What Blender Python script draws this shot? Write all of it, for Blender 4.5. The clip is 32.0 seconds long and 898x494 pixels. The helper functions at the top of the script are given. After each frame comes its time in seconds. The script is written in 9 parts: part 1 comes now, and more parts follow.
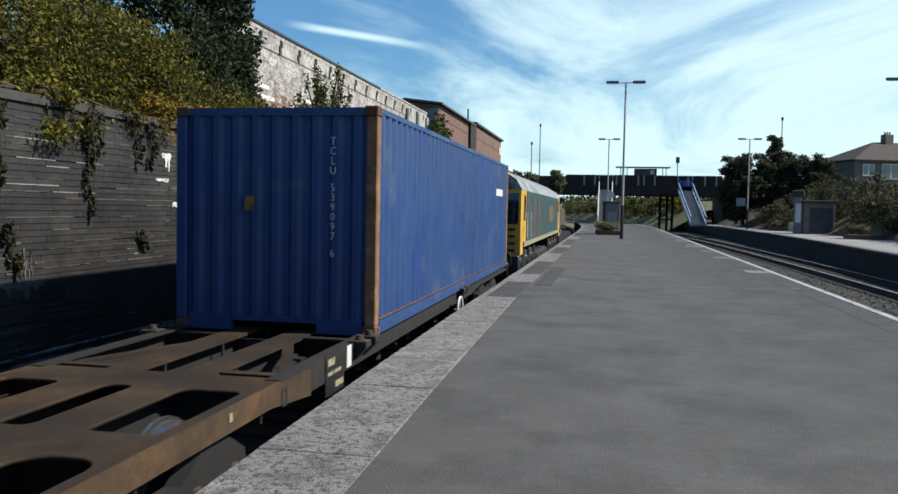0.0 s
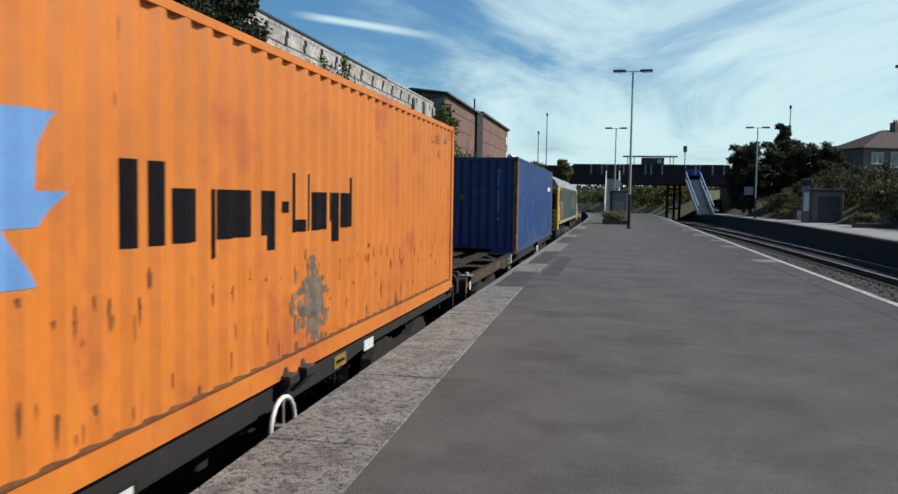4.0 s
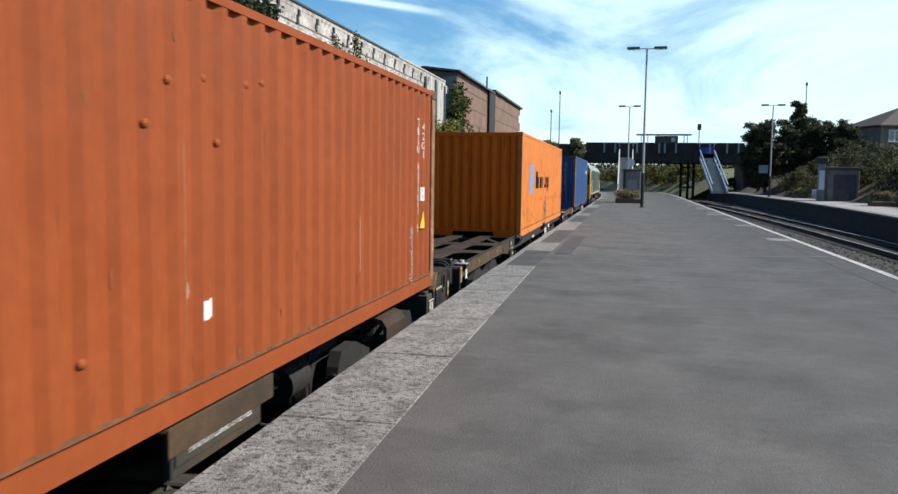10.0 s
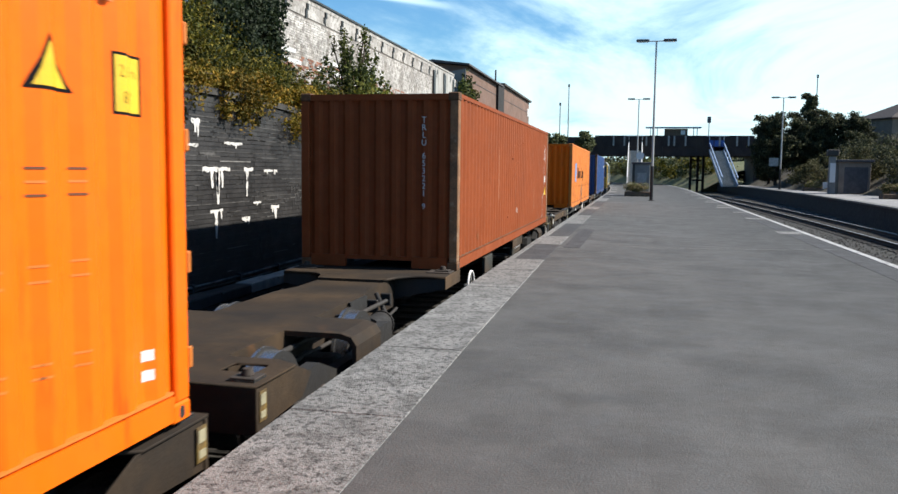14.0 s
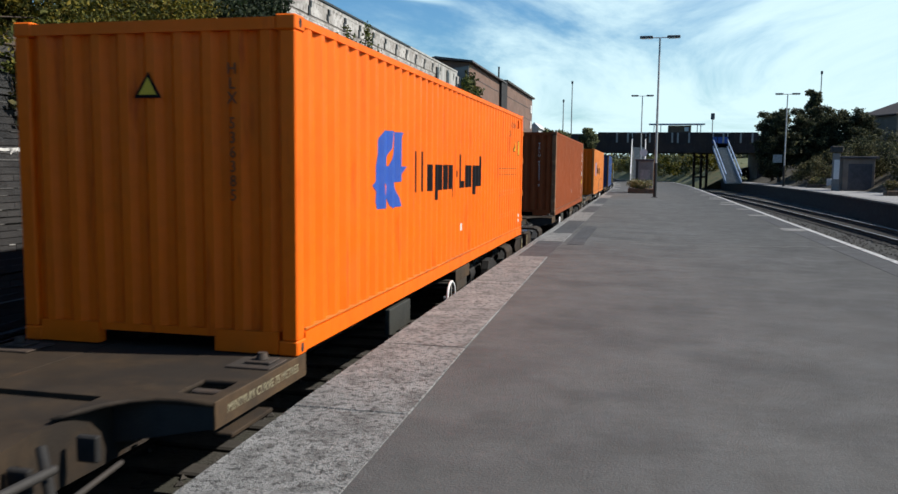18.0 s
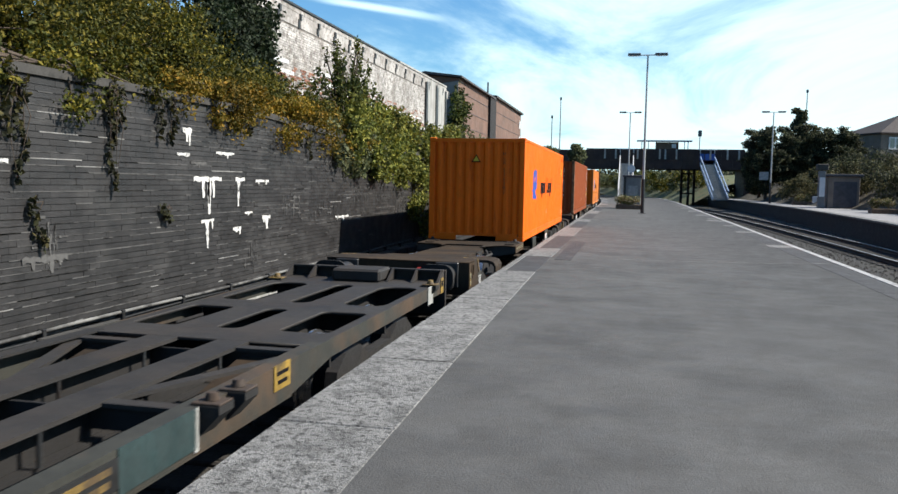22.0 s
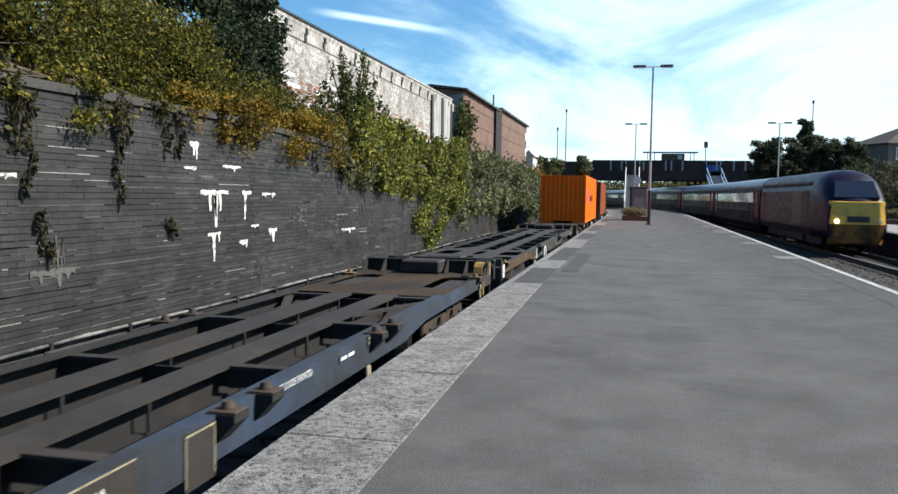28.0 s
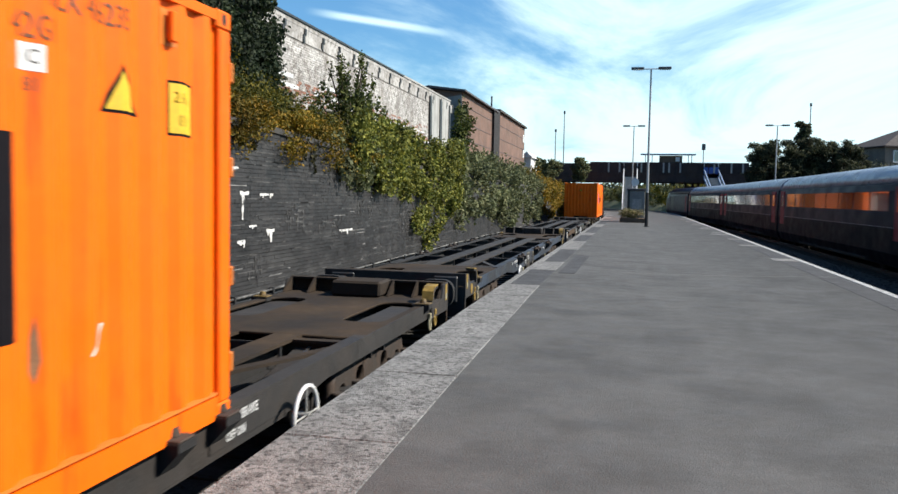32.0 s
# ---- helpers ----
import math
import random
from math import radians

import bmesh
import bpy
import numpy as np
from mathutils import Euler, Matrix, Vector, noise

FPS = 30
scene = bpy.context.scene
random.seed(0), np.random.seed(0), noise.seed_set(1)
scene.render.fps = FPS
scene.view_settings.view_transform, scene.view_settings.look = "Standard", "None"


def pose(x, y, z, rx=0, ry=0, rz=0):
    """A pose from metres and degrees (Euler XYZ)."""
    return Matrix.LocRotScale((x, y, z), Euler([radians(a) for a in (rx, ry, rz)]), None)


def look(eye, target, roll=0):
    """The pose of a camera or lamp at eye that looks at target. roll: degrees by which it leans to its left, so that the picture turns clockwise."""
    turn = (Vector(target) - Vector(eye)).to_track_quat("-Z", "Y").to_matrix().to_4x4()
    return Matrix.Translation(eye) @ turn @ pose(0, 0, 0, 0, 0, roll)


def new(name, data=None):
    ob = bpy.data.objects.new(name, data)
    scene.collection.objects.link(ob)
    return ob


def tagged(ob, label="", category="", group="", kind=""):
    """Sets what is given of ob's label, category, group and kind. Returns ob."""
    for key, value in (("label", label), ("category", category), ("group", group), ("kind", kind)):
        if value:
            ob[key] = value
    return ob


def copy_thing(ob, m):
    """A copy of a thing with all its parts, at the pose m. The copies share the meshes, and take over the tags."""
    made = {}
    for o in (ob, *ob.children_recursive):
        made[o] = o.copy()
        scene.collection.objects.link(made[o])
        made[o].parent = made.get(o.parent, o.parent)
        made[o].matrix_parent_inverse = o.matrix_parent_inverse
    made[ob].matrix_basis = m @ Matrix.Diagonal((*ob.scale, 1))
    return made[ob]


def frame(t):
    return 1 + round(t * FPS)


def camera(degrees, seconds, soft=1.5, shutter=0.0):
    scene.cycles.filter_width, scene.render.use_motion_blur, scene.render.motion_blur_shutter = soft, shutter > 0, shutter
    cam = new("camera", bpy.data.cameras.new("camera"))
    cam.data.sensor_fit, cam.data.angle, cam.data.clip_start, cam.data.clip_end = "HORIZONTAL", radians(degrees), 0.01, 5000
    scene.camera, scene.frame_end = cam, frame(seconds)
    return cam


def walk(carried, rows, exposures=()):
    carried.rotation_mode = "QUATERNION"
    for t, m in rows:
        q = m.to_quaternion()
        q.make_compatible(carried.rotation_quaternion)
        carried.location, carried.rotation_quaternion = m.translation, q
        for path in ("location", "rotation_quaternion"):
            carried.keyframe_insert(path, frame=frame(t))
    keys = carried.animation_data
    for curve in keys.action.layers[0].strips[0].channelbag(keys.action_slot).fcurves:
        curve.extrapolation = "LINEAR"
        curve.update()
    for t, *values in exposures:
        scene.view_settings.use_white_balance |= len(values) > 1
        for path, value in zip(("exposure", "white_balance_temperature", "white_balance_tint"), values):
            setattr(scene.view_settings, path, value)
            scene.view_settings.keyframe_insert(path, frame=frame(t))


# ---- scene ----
EYE = (0.0, 0.0, 1.62)
cam = camera(57.5, 32.0, shutter=0.3)
PATH = [
    (0, 87.29, -1.10, 10.93), (0.5, 87.72, -0.71, 11.14), (1, 87.95, -0.87, 10.93), (1.5, 87.80, -1.10, 10.79),
    (2, 87.44, -0.90, 10.87), (2.5, 87.35, -0.71, 10.93), (3, 87.19, -0.74, 11.23), (3.5, 86.62, -0.83, 10.85),
    (4, 86.58, -0.89, 11.40), (4.5, 85.88, -0.93, 12.29), (6.5, 86.52, 0.08, 13.14), (7, 86.24, -0.64, 12.75),
    (7.5, 85.84, -0.86, 12.63), (8, 86.31, -0.88, 12.75), (8.5, 85.90, -0.59, 12.76), (9, 85.72, -0.81, 12.10),
    (9.5, 85.33, -0.50, 12.06), (10, 85.10, -0.79, 12.26), (10.5, 84.88, -0.85, 12.34), (11, 85.07, -0.77, 12.82),
    (11.5, 85.09, -0.64, 12.85), (12, 84.56, -0.66, 12.66), (12.5, 84.56, -0.68, 12.68), (13, 84.40, -0.78, 12.86),
    (13.5, 84.42, -0.79, 12.89), (14, 84.65, -0.65, 12.87), (14.5, 84.93, -0.56, 12.58), (16.5, 84.86, -0.95, 12.45),
    (17, 84.66, -0.63, 12.39), (17.5, 84.70, -0.69, 12.72), (18, 84.44, -0.60, 13.09), (18.5, 84.46, -0.67, 12.87),
    (19, 84.32, -1.02, 13.07), (19.5, 84.56, -0.81, 12.94), (20, 84.98, -0.90, 12.49), (20.5, 85.51, -0.93, 12.42),
    (21, 85.68, -0.99, 12.13), (21.5, 86.06, -1.07, 12.71), (22, 85.46, -1.07, 12.30), (22.5, 86.09, -0.94, 12.10),
    (23, 85.99, -0.99, 12.34), (23.5, 86.04, -1.13, 12.39), (24, 85.99, -0.98, 12.33), (24.5, 86.22, -0.93, 12.38),
    (25, 86.49, -1.03, 12.57), (25.5, 86.47, -0.95, 12.60), (27.5, 86.42, -0.87, 12.79), (28, 86.31, -0.83, 12.72),
    (28.5, 86.38, -0.99, 12.81), (29, 86.57, -1.05, 12.49), (29.5, 86.79, -0.98, 12.68), (30, 86.65, -0.91, 12.22),
    (30.5, 86.59, -0.91, 12.49), (31, 86.42, -1.00, 12.31), (31.5, 86.27, -1.10, 12.41), (32, 86.40, -1.03, 12.57),
]
# the clip's camera closes down while bright orange fills the view
STOPS = [(t, s, 6700, 10) for t, s in ((0, 0.64), (2, 0.48), (3, 0.38), (4, 0.34), (6.5, 0.70), (8, 0.80), (10, 0.84), (12, 0.80), (13, 0.98), (14.5, 0.98), (16.5, 0.64), (18, 0.60), (19, 0.88), (20, 0.98), (23, 1.0), (28, 1.02), (30, 1.0), (32, 0.94))]
walk(cam, [(t, pose(*EYE, rx, ry, rz)) for t, rx, ry, rz in PATH], STOPS)

# ---- sky, sun, exposure ----
SUN_TO = Vector((1.0, 0.17, 0.95)).normalized()
world = bpy.data.worlds.new("sky")
scene.world = world
world.use_nodes = True


def build_sky(tree):
    n, l = tree.nodes, tree.links
    n.clear()
    sky = n.new("ShaderNodeTexSky")
    sky.sky_type, sky.sun_disc = "NISHITA", False
    sky.sun_elevation = math.asin(SUN_TO.z)
    sky.sun_rotation = math.atan2(SUN_TO.x, SUN_TO.y)
    sky.air_density, sky.dust_density, sky.ozone_density = 1.2, 0.4, 3.0
    tc = n.new("ShaderNodeTexCoord")
    sep = n.new("ShaderNodeSeparateXYZ")
    l.new(tc.outputs["Generated"], sep.inputs[0])
    # flat cloud layer: direction divided by its height
    up = n.new("ShaderNodeMath"); up.operation = "ADD"; up.inputs[1].default_value = 0.12
    l.new(sep.outputs["Z"], up.inputs[0])
    mx = n.new("ShaderNodeMath"); mx.operation = "MAXIMUM"; mx.inputs[1].default_value = 0.05
    l.new(up.outputs[0], mx.inputs[0])
    comb = n.new("ShaderNodeCombineXYZ")
    for axis in ("X", "Y"):
        d = n.new("ShaderNodeMath"); d.operation = "DIVIDE"
        l.new(sep.outputs[axis], d.inputs[0]); l.new(mx.outputs[0], d.inputs[1])
        l.new(d.outputs[0], comb.inputs[axis])
    mp = n.new("ShaderNodeMapping")
    mp.inputs["Rotation"].default_value = (0, 0, radians(32))
    mp.inputs["Scale"].default_value = (0.75, 0.36, 1.0)
    mp.inputs["Location"].default_value = (0.35, 0.8, 0.0)
    l.new(comb.outputs[0], mp.inputs[0])
    noi = n.new("ShaderNodeTexNoise")
    noi.inputs["Scale"].default_value, noi.inputs["Detail"].default_value = 1.3, 9.0
    noi.inputs["Roughness"].default_value, noi.inputs["Distortion"].default_value = 0.62, 0.9
    l.new(mp.outputs[0], noi.inputs["Vector"])
    ramp = n.new("ShaderNodeMapRange")
    ramp.inputs["From Min"].default_value, ramp.inputs["From Max"].default_value = 0.37, 0.76
    ramp.interpolation_type = "SMOOTHSTEP"
    # cloud weighted down the line and low; unseen sky left clearer to deepen shade
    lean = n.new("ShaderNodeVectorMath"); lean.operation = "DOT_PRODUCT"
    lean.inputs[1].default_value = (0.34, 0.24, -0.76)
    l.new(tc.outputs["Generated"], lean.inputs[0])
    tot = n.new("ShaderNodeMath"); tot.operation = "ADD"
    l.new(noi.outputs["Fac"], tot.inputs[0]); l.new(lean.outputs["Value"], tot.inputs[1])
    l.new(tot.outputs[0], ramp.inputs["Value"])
    cloud = n.new("ShaderNodeRGB"); cloud.outputs[0].default_value = (8.9, 12.0, 13.0, 1)
    k = n.new("ShaderNodeMath"); k.operation = "MULTIPLY"; k.inputs[1].default_value = 0.93
    l.new(ramp.outputs[0], k.inputs[0])
    mix = n.new("ShaderNodeMix"); mix.data_type = "RGBA"
    l.new(k.outputs[0], mix.inputs["Factor"])
    # clear air between the clouds, more cyan than the model gives
    clear = n.new("ShaderNodeMix"); clear.data_type, clear.blend_type = "RGBA", "MULTIPLY"
    clear.inputs["Factor"].default_value = 1.0
    clear.inputs[7].default_value = (0.66, 1.12, 1.45, 1)
    l.new(sky.outputs[0], clear.inputs[6])
    l.new(clear.outputs[2], mix.inputs[6]); l.new(cloud.outputs[0], mix.inputs[7])
    # one thin streak of ice cloud
    def dotted(v):
        d = n.new("ShaderNodeVectorMath"); d.operation = "DOT_PRODUCT"
        d.inputs[1].default_value = v
        l.new(tc.outputs["Generated"], d.inputs[0])
        return d.outputs["Value"]
    def fade(val, a, b, c, d):
        r = n.new("ShaderNodeMapRange"); r.interpolation_type = "SMOOTHSTEP"
        for key, v in (("From Min", a), ("From Max", b), ("To Min", c), ("To Max", d)):
            r.inputs[key].default_value = v
        l.new(val, r.inputs["Value"])
        return r.outputs[0]
    a, b = Vector((-0.352, 0.912, 0.2090)), Vector((-0.201, 0.961, 0.1895))
    side = a.cross(b).normalized()
    off = n.new("ShaderNodeMath"); off.operation = "ABSOLUTE"
    wob = n.new("ShaderNodeMath"); wob.operation = "MULTIPLY_ADD"; wob.inputs[1].default_value = 0.012
    l.new(noi.outputs["Fac"], wob.inputs[0]); l.new(dotted(tuple(side)), wob.inputs[2])
    cen = n.new("ShaderNodeMath"); cen.operation = "SUBTRACT"; cen.inputs[1].default_value = 0.006
    l.new(wob.outputs[0], cen.inputs[0]); l.new(cen.outputs[0], off.inputs[0])
    run = (b - a).normalized()
    along_it = dotted(tuple(run))
    m1 = n.new("ShaderNodeMath"); m1.operation = "MULTIPLY"
    m2 = n.new("ShaderNodeMath"); m2.operation = "MULTIPLY"
    l.new(fade(off.outputs[0], 0.0008, 0.0062, 0.85, 0.0), m1.inputs[0])
    l.new(fade(along_it, a.dot(run) - 0.03, a.dot(run) + 0.03, 0, 1), m1.inputs[1])
    l.new(m1.outputs[0], m2.inputs[0]); l.new(fade(along_it, b.dot(run) - 0.09, b.dot(run) + 0.02, 1, 0), m2.inputs[1])
    streak = n.new("ShaderNodeMix"); streak.data_type = "RGBA"
    l.new(m2.outputs[0], streak.inputs["Factor"]); l.new(mix.outputs[2], streak.inputs[6]); l.new(cloud.outputs[0], streak.inputs[7])
    mix = streak
    bg = n.new("ShaderNodeBackground"); bg.inputs["Strength"].default_value = 0.057
    out = n.new("ShaderNodeOutputWorld")
    l.new(mix.outputs[2], bg.inputs["Color"]); l.new(bg.outputs[0], out.inputs["Surface"])


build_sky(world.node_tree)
sun_data = bpy.data.lights.new("sun", "SUN")
sun_data.energy, sun_data.angle, sun_data.color = 4.9, radians(0.6), (1.0, 0.955, 0.88)
sun = new("sun", sun_data)
sun.matrix_world = look((60, 60, 80), (60 - SUN_TO.x, 60 - SUN_TO.y, 80 - SUN_TO.z))

# ---- helpers for mesh work ----
rng = np.random.default_rng(7)


def box(bm, x0, x1, y0, y1, z0, z1):
    v = [bm.verts.new((x, y, z)) for z in (z0, z1) for x, y in ((x0, y0), (x1, y0), (x1, y1), (x0, y1))]
    for f in ((3, 2, 1, 0), (4, 5, 6, 7), (0, 1, 5, 4), (1, 2, 6, 5), (2, 3, 7, 6), (3, 0, 4, 7)):
        bm.faces.new([v[i] for i in f])


def bevelled(bm, x0, x1, y0, y1, z0, z1, r=0.02, seg=1):
    b = bmesh.new()
    box(b, x0, x1, y0, y1, z0, z1)
    bmesh.ops.bevel(b, geom=b.edges[:], offset=r, segments=seg, affect="EDGES", profile=0.5)
    merge(bm, b)


def merge(bm, other, m=None):
    me = bpy.data.meshes.new("tmp")
    other.to_mesh(me)
    other.free()
    if m is not None:
        me.transform(m)
    bm.from_mesh(me)
    bpy.data.meshes.remove(me)


def tube(bm, p0, p1, r, r1=None, seg=12, caps=True):
    p0, p1 = Vector(p0), Vector(p1)
    r1 = r if r1 is None else r1
    q = (p1 - p0).to_track_quat("Z", "Y").to_matrix()
    rings = []
    for p, rr in ((p0, r), (p1, r1)):
        rings.append([bm.verts.new(p + q @ Vector((math.cos(a) * rr, math.sin(a) * rr, 0))) for a in [2 * math.pi * i / seg for i in range(seg)]])
    for i in range(seg):
        f = bm.faces.new((rings[0][i], rings[0][(i + 1) % seg], rings[1][(i + 1) % seg], rings[1][i]))
        f.smooth = True
    if caps:
        for ring, flip in ((rings[0], True), (rings[1], False)):
            vs = [bm.verts.new(v.co) for v in ring]
            bm.faces.new(vs[::-1] if flip else vs)


def prism(bm, pts, x0, x1, axis="x"):
    """A closed outline of (a, b) drawn out along an axis: x gives (y, z) outlines, y gives (x, z), z gives (x, y)."""
    def put(a, b, c):
        return {"x": (c, a, b), "y": (a, c, b), "z": (a, b, c)}[axis]
    lo = [bm.verts.new(put(a, b, x0)) for a, b in pts]
    hi = [bm.verts.new(put(a, b, x1)) for a, b in pts]
    k = len(pts)
    for i in range(k):
        bm.faces.new((lo[i], lo[(i + 1) % k], hi[(i + 1) % k], hi[i]))
    bm.faces.new(lo[::-1])
    bm.faces.new(hi)


def loft(bm, rings, smooth=True, caps=True):
    vs = [[bm.verts.new(p) for p in ring] for ring in rings]
    k = len(vs[0])
    for a, b in zip(vs, vs[1:]):
        for i in range(k):
            f = bm.faces.new((a[i], a[(i + 1) % k], b[(i + 1) % k], b[i]))
            f.smooth = smooth
    if caps:
        for ring in (vs[0], vs[-1]):
            bm.faces.new([bm.verts.new(v.co) for v in ring])


def slot(cx, cy, w, h, r=0.15, seg=4):
    pts = []
    r = min(r, w / 2 - 0.001, h / 2 - 0.001)
    for sx, sy, a0 in ((1, 1, 0), (-1, 1, 90), (-1, -1, 180), (1, -1, 270)):
        for i in range(seg + 1):
            a = radians(a0 + 90 * i / seg)
            pts.append((cx + sx * (w / 2 - r) + r * math.cos(a), cy + sy * (h / 2 - r) + r * math.sin(a)))
    return pts


def sheet(outline, holes, z_top, thick):
    """A flat plate with openings."""
    cu = bpy.data.curves.new("plate", "CURVE")
    cu.dimensions, cu.fill_mode, cu.extrude = "2D", "BOTH", thick / 2
    for pts in (outline, *holes):
        sp = cu.splines.new("POLY")
        sp.points.add(len(pts) - 1)
        for p, (x, y) in zip(sp.points, pts):
            p.co = (x, y, 0, 1)
        sp.use_cyclic_u = True
    ob = bpy.data.objects.new("plate", cu)
    me = bpy.data.meshes.new_from_object(ob)
    bm = bmesh.new()
    bm.from_mesh(me)
    bmesh.ops.remove_doubles(bm, verts=bm.verts[:], dist=0.0005)
    bmesh.ops.translate(bm, verts=bm.verts[:], vec=(0, 0, z_top - thick / 2))
    bpy.data.objects.remove(ob)
    bpy.data.curves.remove(cu)
    bpy.data.meshes.remove(me)
    return bm


def words(text, size, depth=0.004, m=None, spacing=1.0, squeeze=1.0):
    """Lettering lying in the x-y plane, centred."""
    cu = bpy.data.curves.new("text", "FONT")
    cu.body, cu.size, cu.extrude, cu.align_x, cu.align_y = text, size, depth, "CENTER", "CENTER"
    cu.space_character = spacing
    cu.resolution_u = 2
    ob = bpy.data.objects.new("text", cu)
    me = bpy.data.meshes.new_from_object(ob)
    me.transform(Matrix.Diagonal((squeeze, 1, 1, 1)))
    if m is not None:
        me.transform(m)
    bm = bmesh.new()
    bm.from_mesh(me)
    bpy.data.objects.remove(ob)
    bpy.data.curves.remove(cu)
    bpy.data.meshes.remove(me)
    return bm


def mesh_of(bm, material, name="mesh"):
    me = bpy.data.meshes.new(name)
    bmesh.ops.recalc_face_normals(bm, faces=bm.faces[:])
    bm.to_mesh(me)
    bm.free()
    me.materials.append(material)
    return me


def part(name, bm, material, parent, label=""):
    ob = new(name, mesh_of(bm, material, name))
    ob.parent = parent
    return tagged(ob, label)


def piece(name, me, parent, m):
    ob = new(name, me)
    ob.parent = parent
    ob.matrix_basis = m
    return ob


def thing(name, label, category, group="", kind="", m=None):
    ob = new(name)
    if m is not None:
        ob.matrix_basis = m
    return tagged(ob, label, category, group, kind)


def solid(name, bm, material, label, category="", group="", kind=""):
    return tagged(new(name, mesh_of(bm, material, name)), label, category, group, kind)


# ---- materials ----
def material(name, base, rough=0.6, metal=0.0, var=0.2, scale=3.0, bump=0.15, bscale=80.0, dirt=None, dirt_at=0.55,
             dirt_scale=1.2, dirt_stretch=(1, 1, 1), soft=0.08, piece_var=0.0, island_var=0.0, spec=0.5, coat=0.0, stretch=(1, 1, 1), second=None, second_at=0.6, second_scale=9.0, world=False, side_tone=None):
    m = bpy.data.materials.new(name)
    m.use_nodes = True
    n, l = m.node_tree.nodes, m.node_tree.links
    p = n["Principled BSDF"]
    p.inputs["Roughness"].default_value, p.inputs["Metallic"].default_value = rough, metal
    p.inputs["Specular IOR Level"].default_value = spec
    p.inputs["Coat Weight"].default_value = coat
    tc = n.new("ShaderNodeTexCoord")
    out = tc.outputs["Object"]
    if world:
        out = n.new("ShaderNodeNewGeometry").outputs["Position"]

    def noisy(sc, detail, st=(1, 1, 1), rough_=0.6):
        mp = n.new("ShaderNodeMapping")
        mp.inputs["Scale"].default_value = st
        l.new(out, mp.inputs[0])
        t = n.new("ShaderNodeTexNoise")
        t.inputs["Scale"].default_value, t.inputs["Detail"].default_value, t.inputs["Roughness"].default_value = sc, detail, rough_
        l.new(mp.outputs[0], t.inputs["Vector"])
        return t.outputs["Fac"]

    def ranged(val, a, b, c, d):
        r = n.new("ShaderNodeMapRange")
        for key, v in (("From Min", a), ("From Max", b), ("To Min", c), ("To Max", d)):
            r.inputs[key].default_value = v
        l.new(val, r.inputs["Value"])
        return r.outputs[0]

    def times(col, val):
        mx = n.new("ShaderNodeMix"); mx.data_type, mx.blend_type = "RGBA", "MULTIPLY"
        mx.inputs["Factor"].default_value = 1.0
        l.new(col, mx.inputs[6])
        l.new(val, mx.inputs[7])
        return mx.outputs[2]

    def mixed(col, rgb, fac):
        mx = n.new("ShaderNodeMix"); mx.data_type = "RGBA"
        l.new(fac, mx.inputs["Factor"]); l.new(col, mx.inputs[6])
        mx.inputs[7].default_value = (*[v * 0.76 for v in rgb], 1)
        return mx.outputs[2]

    c = n.new("ShaderNodeRGB"); c.outputs[0].default_value = (*[v * 0.76 for v in base], 1)
    col = times(c.outputs[0], ranged(noisy(scale, 4, stretch), 0.3, 0.7, 1 - var, 1 + var))
    col = times(col, ranged(noisy(scale * 14, 3, stretch), 0.3, 0.7, 1 - var * 0.6, 1 + var * 0.6))
    if second:
        col = mixed(col, second, ranged(noisy(second_scale, 6), second_at - 0.05, second_at + 0.05, 0, 0.85))
    if dirt:
        col = mixed(col, dirt, ranged(noisy(dirt_scale, 8, dirt_stretch, 0.65), dirt_at - soft, dirt_at + soft, 0, 0.9))
    if piece_var:
        col = times(col, ranged(n.new("ShaderNodeObjectInfo").outputs["Random"], 0, 1, 1 - piece_var, 1 + piece_var))
    if island_var:
        col = times(col, ranged(n.new("ShaderNodeNewGeometry").outputs["Random Per Island"], 0, 1, 1 - island_var, 1 + island_var))
    # multiplies colour by low past x = b, with a noisy edge
    if side_tone:
        a, b, low = side_tone
        sx = n.new("ShaderNodeSeparateXYZ")
        l.new(out, sx.inputs[0])
        wob = n.new("ShaderNodeMath"); wob.operation = "MULTIPLY_ADD"; wob.inputs[1].default_value = 2.0
        l.new(noisy(0.5, 4), wob.inputs[0]); l.new(sx.outputs["X"], wob.inputs[2])
        col = times(col, ranged(wob.outputs[0], a + 1.0, b + 1.0, 1.0, low))
    l.new(col, p.inputs["Base Color"])
    rv = ranged(noisy(scale * 3, 3), 0.3, 0.7, max(0.02, rough - 0.12), min(1.0, rough + 0.12))
    l.new(rv, p.inputs["Roughness"])
    if bump:
        b = n.new("ShaderNodeBump")
        b.inputs["Strength"].default_value, b.inputs["Distance"].default_value = bump, 0.02
        l.new(noisy(bscale, 3), b.inputs["Height"])
        l.new(b.outputs[0], p.inputs["Normal"])
    return m


